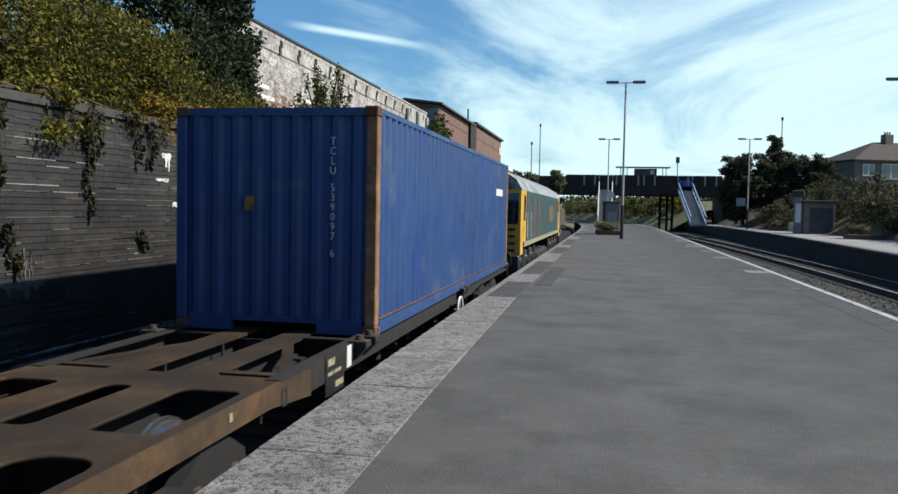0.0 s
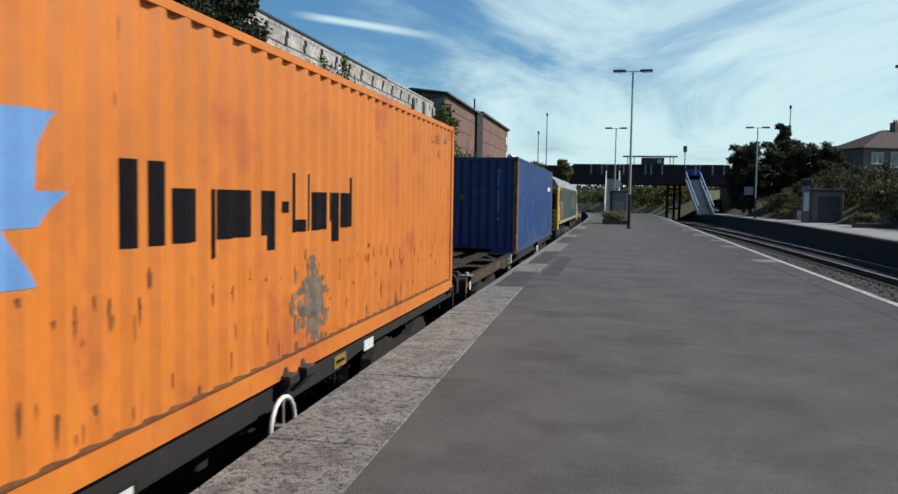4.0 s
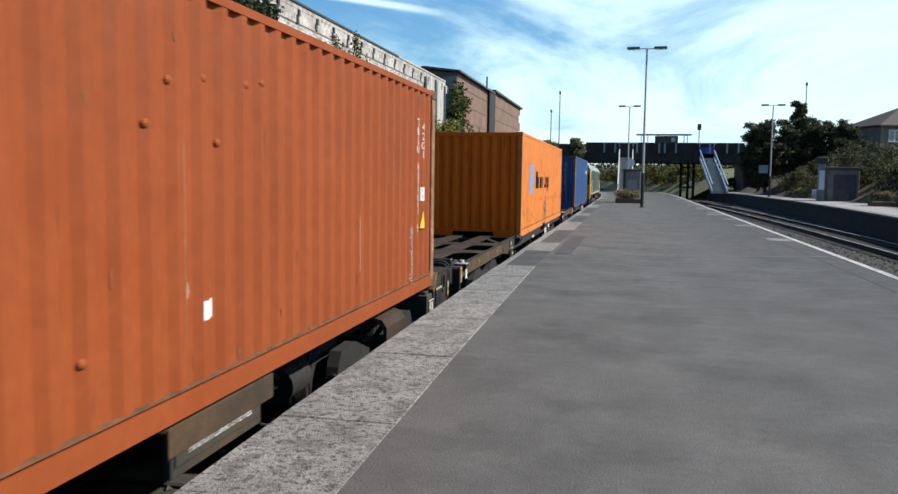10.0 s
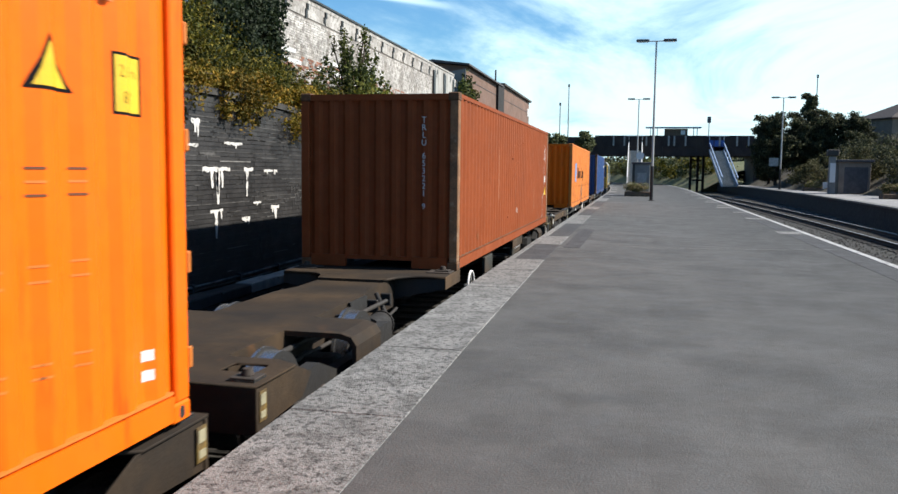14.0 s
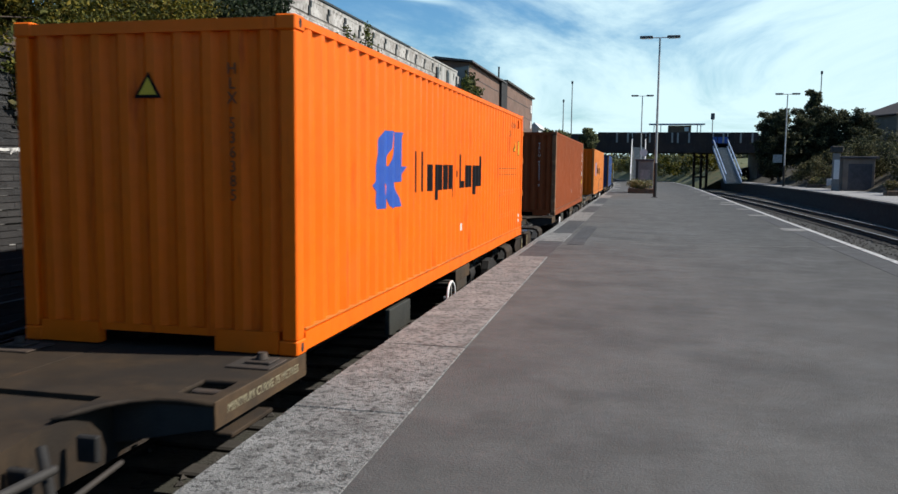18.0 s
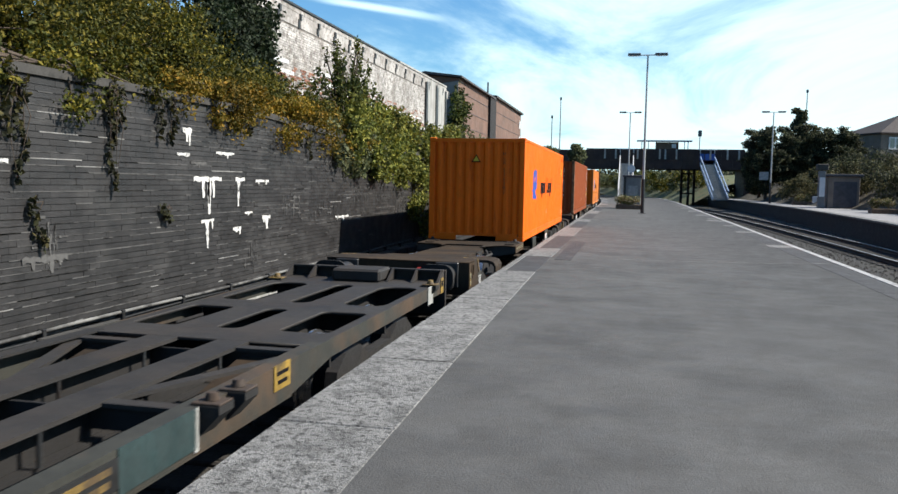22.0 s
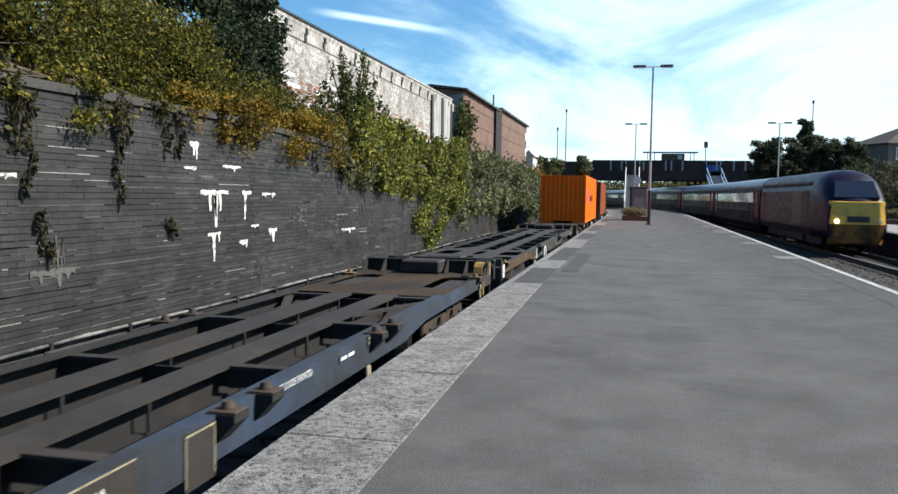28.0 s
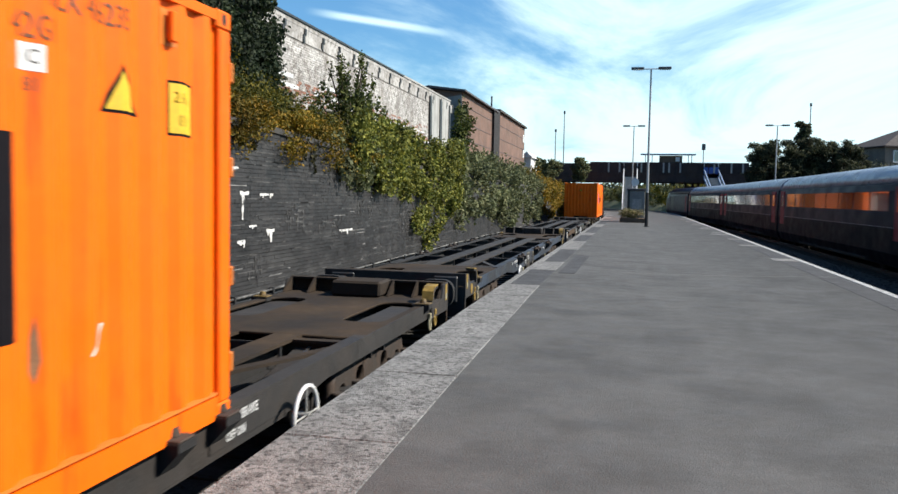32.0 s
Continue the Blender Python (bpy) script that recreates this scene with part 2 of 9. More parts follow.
def leaf_material(name, a, b, c):
    """Leaves from three colours, chosen leaf by leaf, a little light coming through."""
    m = bpy.data.materials.new(name)
    m.use_nodes = True
    n, l = m.node_tree.nodes, m.node_tree.links
    p = n["Principled BSDF"]
    g = n.new("ShaderNodeNewGeometry")
    ramp = n.new("ShaderNodeValToRGB")
    e = ramp.color_ramp.elements
    e[0].color, e[1].color = (*a, 1), (*c, 1)
    e.new(0.55).color = (*b, 1)
    l.new(g.outputs["Random Per Island"], ramp.inputs[0])
    t = n.new("ShaderNodeTexNoise")
    t.inputs["Scale"].default_value, t.inputs["Detail"].default_value = 0.9, 3
    l.new(g.outputs["Position"], t.inputs["Vector"])
    mr = n.new("ShaderNodeMapRange")
    for key, v in (("From Min", 0.3), ("From Max", 0.7), ("To Min", 0.5), ("To Max", 1.25)):
        mr.inputs[key].default_value = v
    l.new(t.outputs["Fac"], mr.inputs["Value"])
    mx = n.new("ShaderNodeMix"); mx.data_type, mx.blend_type = "RGBA", "MULTIPLY"
    mx.inputs["Factor"].default_value = 1
    l.new(ramp.outputs[0], mx.inputs[6]); l.new(mr.outputs[0], mx.inputs[7])
    l.new(mx.outputs[2], p.inputs["Base Color"])
    p.inputs["Roughness"].default_value = 0.75
    p.inputs["Specular IOR Level"].default_value = 0.25
    tr = n.new("ShaderNodeBsdfTranslucent")
    l.new(mx.outputs[2], tr.inputs["Color"])
    ms = n.new("ShaderNodeMixShader"); ms.inputs[0].default_value = 0.25
    l.new(p.outputs[0], ms.inputs[1]); l.new(tr.outputs[0], ms.inputs[2])
    l.new(ms.outputs[0], n["Material Output"].inputs["Surface"])
    return m


def glass_material(name, tint, rough=0.05):
    m = bpy.data.materials.new(name)
    m.use_nodes = True
    p = m.node_tree.nodes["Principled BSDF"]
    p.inputs["Base Color"].default_value = (*tint, 1)
    p.inputs["Roughness"].default_value = rough
    p.inputs["Specular IOR Level"].default_value = 0.8
    p.inputs["Coat Weight"].default_value = 0.6
    return m


M = {}
M["asphalt"] = material("asphalt", (0.077, 0.0755, 0.072), 0.85, var=0.18, scale=1.1, bump=0.4, bscale=60, dirt=(0.044, 0.043, 0.041), dirt_at=0.56, dirt_scale=0.8, soft=0.09, side_tone=(0.8, 4.2, 0.58), second=(0.094, 0.093, 0.092), second_at=0.60, second_scale=0.35)
M["asphalt_patch"] = material("asphalt_patch", (0.045, 0.045, 0.047), 0.85, var=0.2, scale=1.0, bump=0.5, bscale=160)
M["coping"] = material("coping", (0.225, 0.222, 0.213), 0.88, var=0.25, scale=2.0, bump=0.8, bscale=60, dirt=(0.035, 0.034, 0.032), dirt_at=0.555, dirt_scale=21, soft=0.06, second=(0.12, 0.118, 0.112), second_at=0.55, second_scale=5.0, piece_var=0.12)
# near-black: shade on the platform faces and in the trough is in this colour
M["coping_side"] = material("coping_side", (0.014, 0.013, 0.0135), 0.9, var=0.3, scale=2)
M["white_line"] = material("white_line", (0.42, 0.42, 0.41), 0.85, var=0.2, scale=3, dirt=(0.13, 0.13, 0.13), dirt_at=0.56, dirt_scale=6)
M["ballast"] = material("ballast", (0.024, 0.021, 0.018), 0.95, var=0.5, scale=9, bump=1.0, bscale=18, dirt=(0.022, 0.022, 0.014), dirt_at=0.5, dirt_scale=1.4, world=True)
M["ballast_stone"] = material("ballast_stone", (0.034, 0.030, 0.026), 0.95, var=0.3, scale=9, bump=0.3, island_var=0.6)
M["soil"] = material("soil", (0.06, 0.05, 0.03), 0.95, var=0.4, scale=3, bump=0.8, bscale=9)
M["grass"] = material("grass", (0.10, 0.12, 0.04), 0.95, var=0.4, scale=2, bump=0.8, bscale=6, dirt=(0.16, 0.13, 0.05), dirt_at=0.55, dirt_scale=0.5)
M["sleeper"] = material("sleeper", (0.030, 0.026, 0.022), 0.9, var=0.25, scale=3)
# rust darkened: shade on the rails' sides is put into this base
M["rail"] = material("rail", (0.030, 0.019, 0.014), 0.7, 0.2, var=0.3, scale=4)
M["rail_top"] = material("rail_top", (0.50, 0.50, 0.51), 0.45, 0.5, var=0.1, scale=3, bump=0)
M["brick_blue"] = material("brick_blue", (0.0195, 0.0183, 0.0183), 0.6, var=0.35, scale=0.8, bump=0.35, bscale=45, dirt=(0.052, 0.050, 0.048), dirt_at=0.64, dirt_scale=1.4, dirt_stretch=(1, 0.6, 1.6), soft=0.14, second=(0.013, 0.012, 0.012), second_at=0.58, second_scale=1.6, island_var=0.2, piece_var=0.2, world=True, spec=0.5)
M["mortar"] = material("mortar", (0.022, 0.021, 0.020), 0.95, var=0.4, scale=2.0, dirt=(0.09, 0.087, 0.084), dirt_at=0.60, dirt_scale=1.2, dirt_stretch=(1, 0.4, 3), soft=0.1, world=True)
M["grey_lime"] = material("grey_lime", (0.125, 0.122, 0.117), 0.9, var=0.35, scale=5, dirt=(0.028, 0.027, 0.026), dirt_at=0.50, dirt_scale=5, soft=0.08)
M["lime"] = material("lime", (0.66, 0.65, 0.62), 0.9, var=0.2, scale=6, dirt=(0.06, 0.06, 0.06), dirt_at=0.60, dirt_scale=9, soft=0.05)
M["stone_cap"] = material("stone_cap", (0.060, 0.056, 0.050), 0.9, var=0.4, scale=3, dirt=(0.02, 0.02, 0.018), dirt_at=0.55, dirt_scale=3)
M["lagging"] = material("lagging", (0.17, 0.17, 0.16), 0.8, var=0.35, scale=3, dirt=(0.028, 0.027, 0.026), dirt_at=0.50, dirt_scale=1.3, soft=0.06)
M["conduit"] = material("conduit", (0.34, 0.34, 0.32), 0.7, var=0.3, scale=5)
M["trough"] = material("trough", (0.22, 0.216, 0.205), 0.9, var=0.4, scale=4, piece_var=0.3)
M["white_brick"] = material("white_brick", (0.50, 0.485, 0.46), 0.88, var=0.3, scale=0.7, bump=0.5, bscale=25, dirt=(0.22, 0.195, 0.17), dirt_at=0.57, dirt_scale=1.6, dirt_stretch=(1, 1, 0.5), soft=0.14, second=(0.22, 0.20, 0.18), second_at=0.56, second_scale=5, island_var=0.25, world=True)
M["sooty_joint"] = material("sooty_joint", (0.19, 0.175, 0.16), 0.92, var=0.4, scale=1.2, bump=0.5, bscale=30, dirt=(0.10, 0.085, 0.07), dirt_at=0.55, dirt_scale=1.1, world=True)
M["red_brick"] = material("red_brick", (0.27, 0.115, 0.07), 0.85, var=0.25, scale=0.8, bump=0.4, bscale=25, island_var=0.25, world=True)
M["brown_clad"] = material("brown_clad", (0.19, 0.108, 0.078), 0.8, var=0.25, scale=0.6, bump=0.2, bscale=20, dirt=(0.12, 0.075, 0.055), dirt_at=0.56, dirt_scale=0.8, soft=0.15)
M["slate"] = material("slate", (0.075, 0.07, 0.075), 0.7, var=0.3, scale=2, bump=0.4, bscale=12)
# near-black that stands for shade in slots, holes and a recess
M["dark_void"] = material("dark_void", (0.015, 0.014, 0.014), 0.9, var=0.1)
M["steel_grey"] = material("steel_grey", (0.30, 0.31, 0.32), 0.45, 0.6, var=0.1, scale=3, bump=0)
M["lamp_post"] = material("lamp_post", (0.46, 0.47, 0.47), 0.5, 0.3, var=0.1, scale=3, bump=0)
M["lamp_head"] = material("lamp_head", (0.10, 0.11, 0.12), 0.5, 0.2, var=0.1, bump=0)
M["black_paint"] = material("black_paint", (0.02, 0.02, 0.02), 0.45, var=0.2, bump=0)
M["white_paint"] = material("white_paint", (0.75, 0.75, 0.73), 0.5, var=0.08, scale=4, bump=0, dirt=(0.35, 0.33, 0.3), dirt_at=0.68, dirt_scale=4)
M["bridge_steel"] = material("bridge_steel", (0.030, 0.018, 0.017), 0.7, 0.1, var=0.3, scale=0.8, bump=0.1, dirt=(0.055, 0.033, 0.022), dirt_at=0.56, dirt_scale=0.6)
M["blue_paint"] = material("blue_paint", (0.03, 0.11, 0.42), 0.5, var=0.15, bump=0)
M["pale_blue_paint"] = material("pale_blue_paint", (0.30, 0.40, 0.55), 0.5, var=0.15, bump=0)
M["grey_render"] = material("grey_render", (0.22, 0.22, 0.21), 0.85, var=0.2, scale=1.5, bump=0.2, bscale=30)
M["timber"] = material("timber", (0.14, 0.09, 0.055), 0.8, var=0.3, scale=3, stretch=(4, 4, 0.5))
M["roof_tile"] = material("roof_tile", (0.045, 0.034, 0.031), 0.85, var=0.25, scale=2, island_var=0.25)
M["house_wall"] = material("house_wall", (0.22, 0.175, 0.14), 0.85, var=0.2, scale=1.0)
M["pane"] = glass_material("pane", (0.05, 0.06, 0.07))
M["bark"] = material("bark", (0.07, 0.05, 0.035), 0.9, var=0.3, scale=4, bump=0.5, bscale=20)
M["bramble"] = leaf_material("bramble", (0.020, 0.030, 0.006), (0.075, 0.078, 0.010), (0.20, 0.155, 0.016))
M["bramble_dry"] = leaf_material("bramble_dry", (0.07, 0.065, 0.007), (0.19, 0.135, 0.012), (0.33, 0.18, 0.020))
M["sapling"] = leaf_material("sapling", (0.016, 0.030, 0.008), (0.050, 0.068, 0.016), (0.12, 0.13, 0.025))
M["rendered"] = material("rendered", (0.40, 0.40, 0.38), 0.85, var=0.2, scale=1.2, bump=0.2, bscale=30, dirt=(0.22, 0.21, 0.19), dirt_at=0.56, dirt_scale=1.2, dirt_stretch=(3, 3, 0.4), soft=0.12)
M["ivy"] = leaf_material("ivy", (0.008, 0.015, 0.008), (0.019, 0.034, 0.015), (0.050, 0.066, 0.030))
M["ivy_light"] = leaf_material("ivy_light", (0.045, 0.065, 0.014), (0.14, 0.155, 0.028), (0.31, 0.29, 0.055))
M["ivy_wall"] = leaf_material("ivy_wall", (0.014, 0.016, 0.010), (0.035, 0.036, 0.014), (0.075, 0.062, 0.018))
M["tree_dark"] = leaf_material("tree_dark", (0.012, 0.017, 0.010), (0.036, 0.044, 0.022), (0.16, 0.158, 0.075))
M["hedge"] = leaf_material("hedge", (0.055, 0.068, 0.032), (0.12, 0.135, 0.060), (0.20, 0.20, 0.095))
M["scrub"] = leaf_material("scrub", (0.030, 0.034, 0.014), (0.085, 0.082, 0.032), (0.19, 0.165, 0.075))
M["flowers"] = leaf_material("flowers", (0.05, 0.09, 0.02), (0.20, 0.17, 0.05), (0.45, 0.35, 0.25))
# train paint
M["orange"] = material("orange", (0.92, 0.150, 0.002), 0.55, var=0.07, scale=0.8, bump=0.05, bscale=30, dirt=(0.64, 0.085, 0.003), dirt_at=0.64, dirt_scale=1.8, dirt_stretch=(4, 4, 0.5), soft=0.06, second=(0.82, 0.15, 0.006), second_at=0.62, second_scale=1.2, spec=0.2)
M["orange_old"] = material("orange_old", (0.62, 0.180, 0.018), 0.6, var=0.10, scale=0.8, bump=0.08, bscale=30, dirt=(0.16, 0.05, 0.014), dirt_at=0.69, dirt_scale=2.6, dirt_stretch=(3, 3, 0.7), soft=0.03, second=(0.50, 0.12, 0.02), second_at=0.6, second_scale=1.2)
M["red_oxide"] = material("red_oxide", (0.262, 0.058, 0.014), 0.7, var=0.12, scale=0.7, bump=0.06, bscale=30, dirt=(0.34, 0.12, 0.035), dirt_at=0.71, dirt_scale=1.5, dirt_stretch=(4, 4, 0.3), soft=0.04, second=(0.24, 0.050, 0.010), second_at=0.60, second_scale=1.4, spec=0.2)
M["blue_box"] = material("blue_box", (0.012, 0.055, 0.180), 0.5, var=0.14, scale=0.6, bump=0.06, bscale=30, dirt=(0.008, 0.036, 0.20), dirt_at=0.62, dirt_scale=0.7, soft=0.05, second=(0.06, 0.10, 0.18), second_at=0.64, second_scale=1.0)
M["rusty_edge"] = material("rusty_edge", (0.24, 0.115, 0.05), 0.8, var=0.4, scale=4, bump=0.2, dirt=(0.44, 0.30, 0.19), dirt_at=0.64, dirt_scale=6)
M["pale_red"] = material("pale_red", (0.42, 0.20, 0.11), 0.8, var=0.2, scale=6, bump=0)
M["rust_run"] = material("rust_run", (0.20, 0.062, 0.016), 0.85, var=0.4, scale=6, bump=0.2)
M["casting"] = material("casting", (0.13, 0.055, 0.02), 0.8, var=0.4, scale=6, bump=0.2)
M["wagon_brown"] = material("wagon_brown", (0.048, 0.030, 0.0155), 0.85, var=0.35, scale=0.8, bump=0.2, bscale=50, dirt=(0.019, 0.015, 0.012), dirt_at=0.49, dirt_scale=0.9, soft=0.14, second=(0.13, 0.060, 0.022), second_at=0.70, second_scale=2.5, spec=0.25)
M["wagon_dark"] = material("wagon_dark", (0.019, 0.0165, 0.0145), 0.75, var=0.35, scale=0.8, bump=0.2, bscale=50, dirt=(0.036, 0.025, 0.017), dirt_at=0.60, dirt_scale=0.9, soft=0.12, second=(0.075, 0.06, 0.045), second_at=0.71, second_scale=2.5)
M["wagon_olive"] = material("wagon_olive", (0.026, 0.026, 0.020), 0.75, var=0.3, scale=0.8, bump=0.15, bscale=50, dirt=(0.075, 0.042, 0.02), dirt_at=0.57, dirt_scale=1.1, soft=0.1)
M["wagon_blue"] = material("wagon_blue", (0.026, 0.046, 0.080), 0.7, var=0.3, scale=0.8, bump=0.15, bscale=50, dirt=(0.017, 0.018, 0.019), dirt_at=0.50, dirt_scale=0.55, soft=0.09, second=(0.05, 0.034, 0.022), second_at=0.66, second_scale=2.5)
# near-black; on webs and far sills it carries the bays' inner darkness
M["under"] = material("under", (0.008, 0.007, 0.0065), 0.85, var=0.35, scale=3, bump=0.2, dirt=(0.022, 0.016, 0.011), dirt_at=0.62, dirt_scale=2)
M["bogie_rust"] = material("bogie_rust", (0.045, 0.028, 0.018), 0.85, var=0.35, scale=3, bump=0.2, dirt=(0.025, 0.02, 0.016), dirt_at=0.52, dirt_scale=2)
M["wheel_steel"] = material("wheel_steel", (0.46, 0.46, 0.47), 0.28, 0.9, var=0.2, scale=6, bump=0)
M["buffer_steel"] = material("buffer_steel", (0.045, 0.047, 0.048), 0.5, 0.4, var=0.4, scale=5, bump=0.1, dirt=(0.06, 0.035, 0.02), dirt_at=0.6, dirt_scale=4)
M["yellow"] = material("yellow", (0.75, 0.48, 0.02), 0.5, var=0.12, scale=5, bump=0, dirt=(0.3, 0.2, 0.05), dirt_at=0.68, dirt_scale=4)
M["yellow_dull"] = material("yellow_dull", (0.29, 0.18, 0.026), 0.7, var=0.25, scale=6, bump=0, dirt=(0.07, 0.048, 0.02), dirt_at=0.56, dirt_scale=7)
M["wagon_rust"] = material("wagon_rust", (0.085, 0.050, 0.024), 0.85, var=0.35, scale=0.9, bump=0.2, bscale=50, dirt=(0.030, 0.022, 0.015), dirt_at=0.52, dirt_scale=1.2, soft=0.14, second=(0.14, 0.075, 0.03), second_at=0.64, second_scale=2.5, spec=0.3)
M["yellow_worn"] = material("yellow_worn", (0.24, 0.15, 0.03), 0.7, var=0.3, scale=5, bump=0, dirt=(0.06, 0.038, 0.02), dirt_at=0.46, dirt_scale=5)
M["stencil"] = material("stencil", (0.30, 0.27, 0.17), 0.7, var=0.2, scale=6, bump=0, dirt=(0.06, 0.05, 0.04), dirt_at=0.6, dirt_scale=9)
M["nose_yellow"] = material("nose_yellow", (0.72, 0.42, 0.04), 0.4, var=0.1, scale=3, bump=0, dirt=(0.3, 0.17, 0.04), dirt_at=0.62, dirt_scale=2)
M["nose_grimy"] = material("nose_grimy", (0.34, 0.13, 0.016), 0.6, var=0.25, scale=3, bump=0, dirt=(0.035, 0.018, 0.010), dirt_at=0.5, dirt_scale=2)
M["teal_patch"] = material("teal_patch", (0.018, 0.040, 0.040), 0.7, var=0.3, scale=2, bump=0.1)
M["black_ink"] = material("black_ink", (0.007, 0.006, 0.008), 0.8, var=0.1, bump=0, spec=0.1)
M["dark_ink"] = material("dark_ink", (0.14, 0.04, 0.008), 0.6, var=0.2, bump=0)
M["white_ink"] = material("white_ink", (0.70, 0.70, 0.68), 0.55, var=0.12, scale=6, bump=0)
M["grey_ink"] = material("grey_ink", (0.55, 0.56, 0.60), 0.55, var=0.15, scale=6, bump=0)
M["logo_blue"] = material("logo_blue", (0.018, 0.085, 0.42), 0.5, var=0.08, bump=0)
M["logo_blue_faded"] = material("logo_blue_faded", (0.13, 0.30, 0.60), 0.55, var=0.1, bump=0)
M["red_paint"] = material("red_paint", (0.34, 0.018, 0.014), 0.5, var=0.1, bump=0)
M["loco_green"] = material("loco_green", (0.022, 0.075, 0.080), 0.5, var=0.25, scale=1, bump=0.03, dirt=(0.025, 0.03, 0.026), dirt_at=0.58, dirt_scale=1)
M["loco_roof"] = material("loco_roof", (0.27, 0.30, 0.30), 0.6, var=0.2, scale=1, bump=0.03, dirt=(0.03, 0.03, 0.03), dirt_at=0.55, dirt_scale=1.2)
M["loco_frame"] = material("loco_frame", (0.045, 0.045, 0.038), 0.7, var=0.3, scale=2)
M["navy"] = material("navy", (0.014, 0.011, 0.030), 0.4, var=0.12, scale=1, bump=0, spec=0.12, dirt=(0.024, 0.018, 0.026), dirt_at=0.6, dirt_scale=0.8)
M["coach_side"] = material("coach_side", (0.026, 0.024, 0.036), 0.5, var=0.15, scale=0.3, bump=0, spec=0.06, dirt=(0.020, 0.017, 0.028), dirt_at=0.56, dirt_scale=0.7)
M["coach_low"] = material("coach_low", (0.0045, 0.0035, 0.009), 0.55, var=0.2, scale=0.6, bump=0, spec=0.05)
M["coach_roof"] = material("coach_roof", (0.20, 0.235, 0.32), 0.36, var=0.3, scale=1, bump=0, dirt=(0.05, 0.06, 0.09), dirt_at=0.57, dirt_scale=0.8)
M["coach_glass"] = glass_material("coach_glass", (0.010, 0.009, 0.012), 0.10)
M["pink_door"] = material("pink_door", (0.26, 0.010, 0.028), 0.5, var=0.1, scale=1, bump=0, spec=0.10)
M["headlight"] = glass_material("headlight", (0.85, 0.82, 0.7), 0.1)

# ---- lines of the plan ----
RAIL = -0.85  # rail top; the platform's surface is 0


def bend(y, y0=66.0, r=620.0):
    return -max(0.0, y - y0) ** 2 / (2 * r)


def left_track(y):
    return -3.74 + bend(y)


def right_edge(y):
    return 4.54 + 0.0045 * min(y, 90) + bend(y, 78, 620)


_ty = np.arange(-60.0, 420.0, 2.0)
_tx = np.interp(_ty, [-60, 20, 40, 54, 75, 86, 100, 117, 132, 180, 300, 420], [10.3, 10.1, 10.0, 9.75, 9.1, 8.5, 7.4, 5.6, 3.9, -2.4, -22, -50])
for _ in range(30):
    _tx[1:-1] = (_tx[:-2] + 2 * _tx[1:-1] + _tx[2:]) / 4


def right_track(y):
    return float(np.interp(y, _ty, _tx))


_fx = np.interp(_ty, [-60, 20, 38, 46, 55, 65, 80, 97, 112, 124, 150], [10.9, 11.1, 11.45, 12.0, 12.4, 12.6, 12.75, 12.3, 11.7, 11.0, 9.2])
for _ in range(12):
    _fx[1:-1] = (_fx[:-2] + 2 * _fx[1:-1] + _fx[2:]) / 4


def far_edge(y):
    return float(np.interp(y, _ty, _fx))


def far_width(y):
    return float(np.interp(y, [55, 85], [5.6, 2.4]))


def strip(bm, fa, fb, ys, z_a, z_b):
    """A ribbon between two lines of the plan; z may follow y."""
    za = z_a if callable(z_a) else (lambda y: z_a)
    zb = z_b if callable(z_b) else (lambda y: z_b)
    a = [bm.verts.new((fa(y), y, za(y))) for y in ys]
    b = [bm.verts.new((fb(y), y, zb(y))) for y in ys]
    for i in range(len(ys) - 1):
        bm.faces.new((a[i], b[i], b[i + 1], a[i + 1]))


def along(a, b, step):
    return list(np.arange(a, b + 0.001, step))


def slab(bm, fa, fb, ys, z0, z1):
    """A solid ribbon."""
    rings = []
    for y in ys:
        x0, x1 = fa(y), fb(y)
        rings.append([(x0, y, z0), (x1, y, z0), (x1, y, z1), (x0, y, z1)])
    loft(bm, rings, smooth=False)


# ---- ground ----
def build_ground():
    bm = bmesh.new()
    n = 48
    xs = np.r_[-2500, -900, -300, np.linspace(-120, 160, n), 400, 1000, 2500]
    ys = np.r_[-900, -200, np.linspace(-40, 400, n), 700, 1400, 2600]
    grid = [[bm.verts.new((x, y, -1.25 + (0 if -30 < x < 40 else 0.9 * math.sin(x * 0.02) * math.cos(y * 0.013)))) for y in ys] for x in xs]
    for i in range(len(xs) - 1):
        for j in range(len(ys) - 1):
            bm.faces.new((grid[i][j], grid[i + 1][j], grid[i + 1][j + 1], grid[i][j + 1]))
    solid("ground", bm, M["grass"], "rough grass ground beyond the railway", kind="structure")
    bm = bmesh.new()
    ys = along(-40, 300, 4)
    strip(bm, lambda y: min(-7.6, left_track(y) - 3.6), lambda y: left_track(y) + 2.2, ys, -1.06, -1.06)
    solid("track_bed_1", bm, M["ballast"], "dirty grey ballast under the goods line", kind="structure")
    bm = bmesh.new()
    strip(bm, lambda y: right_edge(y) - 0.6 if y < 120 else right_track(y) - 4, lambda y: far_edge(y) + 0.6, ys, -1.06, -1.06)
    solid("track_bed_2", bm, M["ballast"], "grey stone ballast between the two platforms", kind="structure")


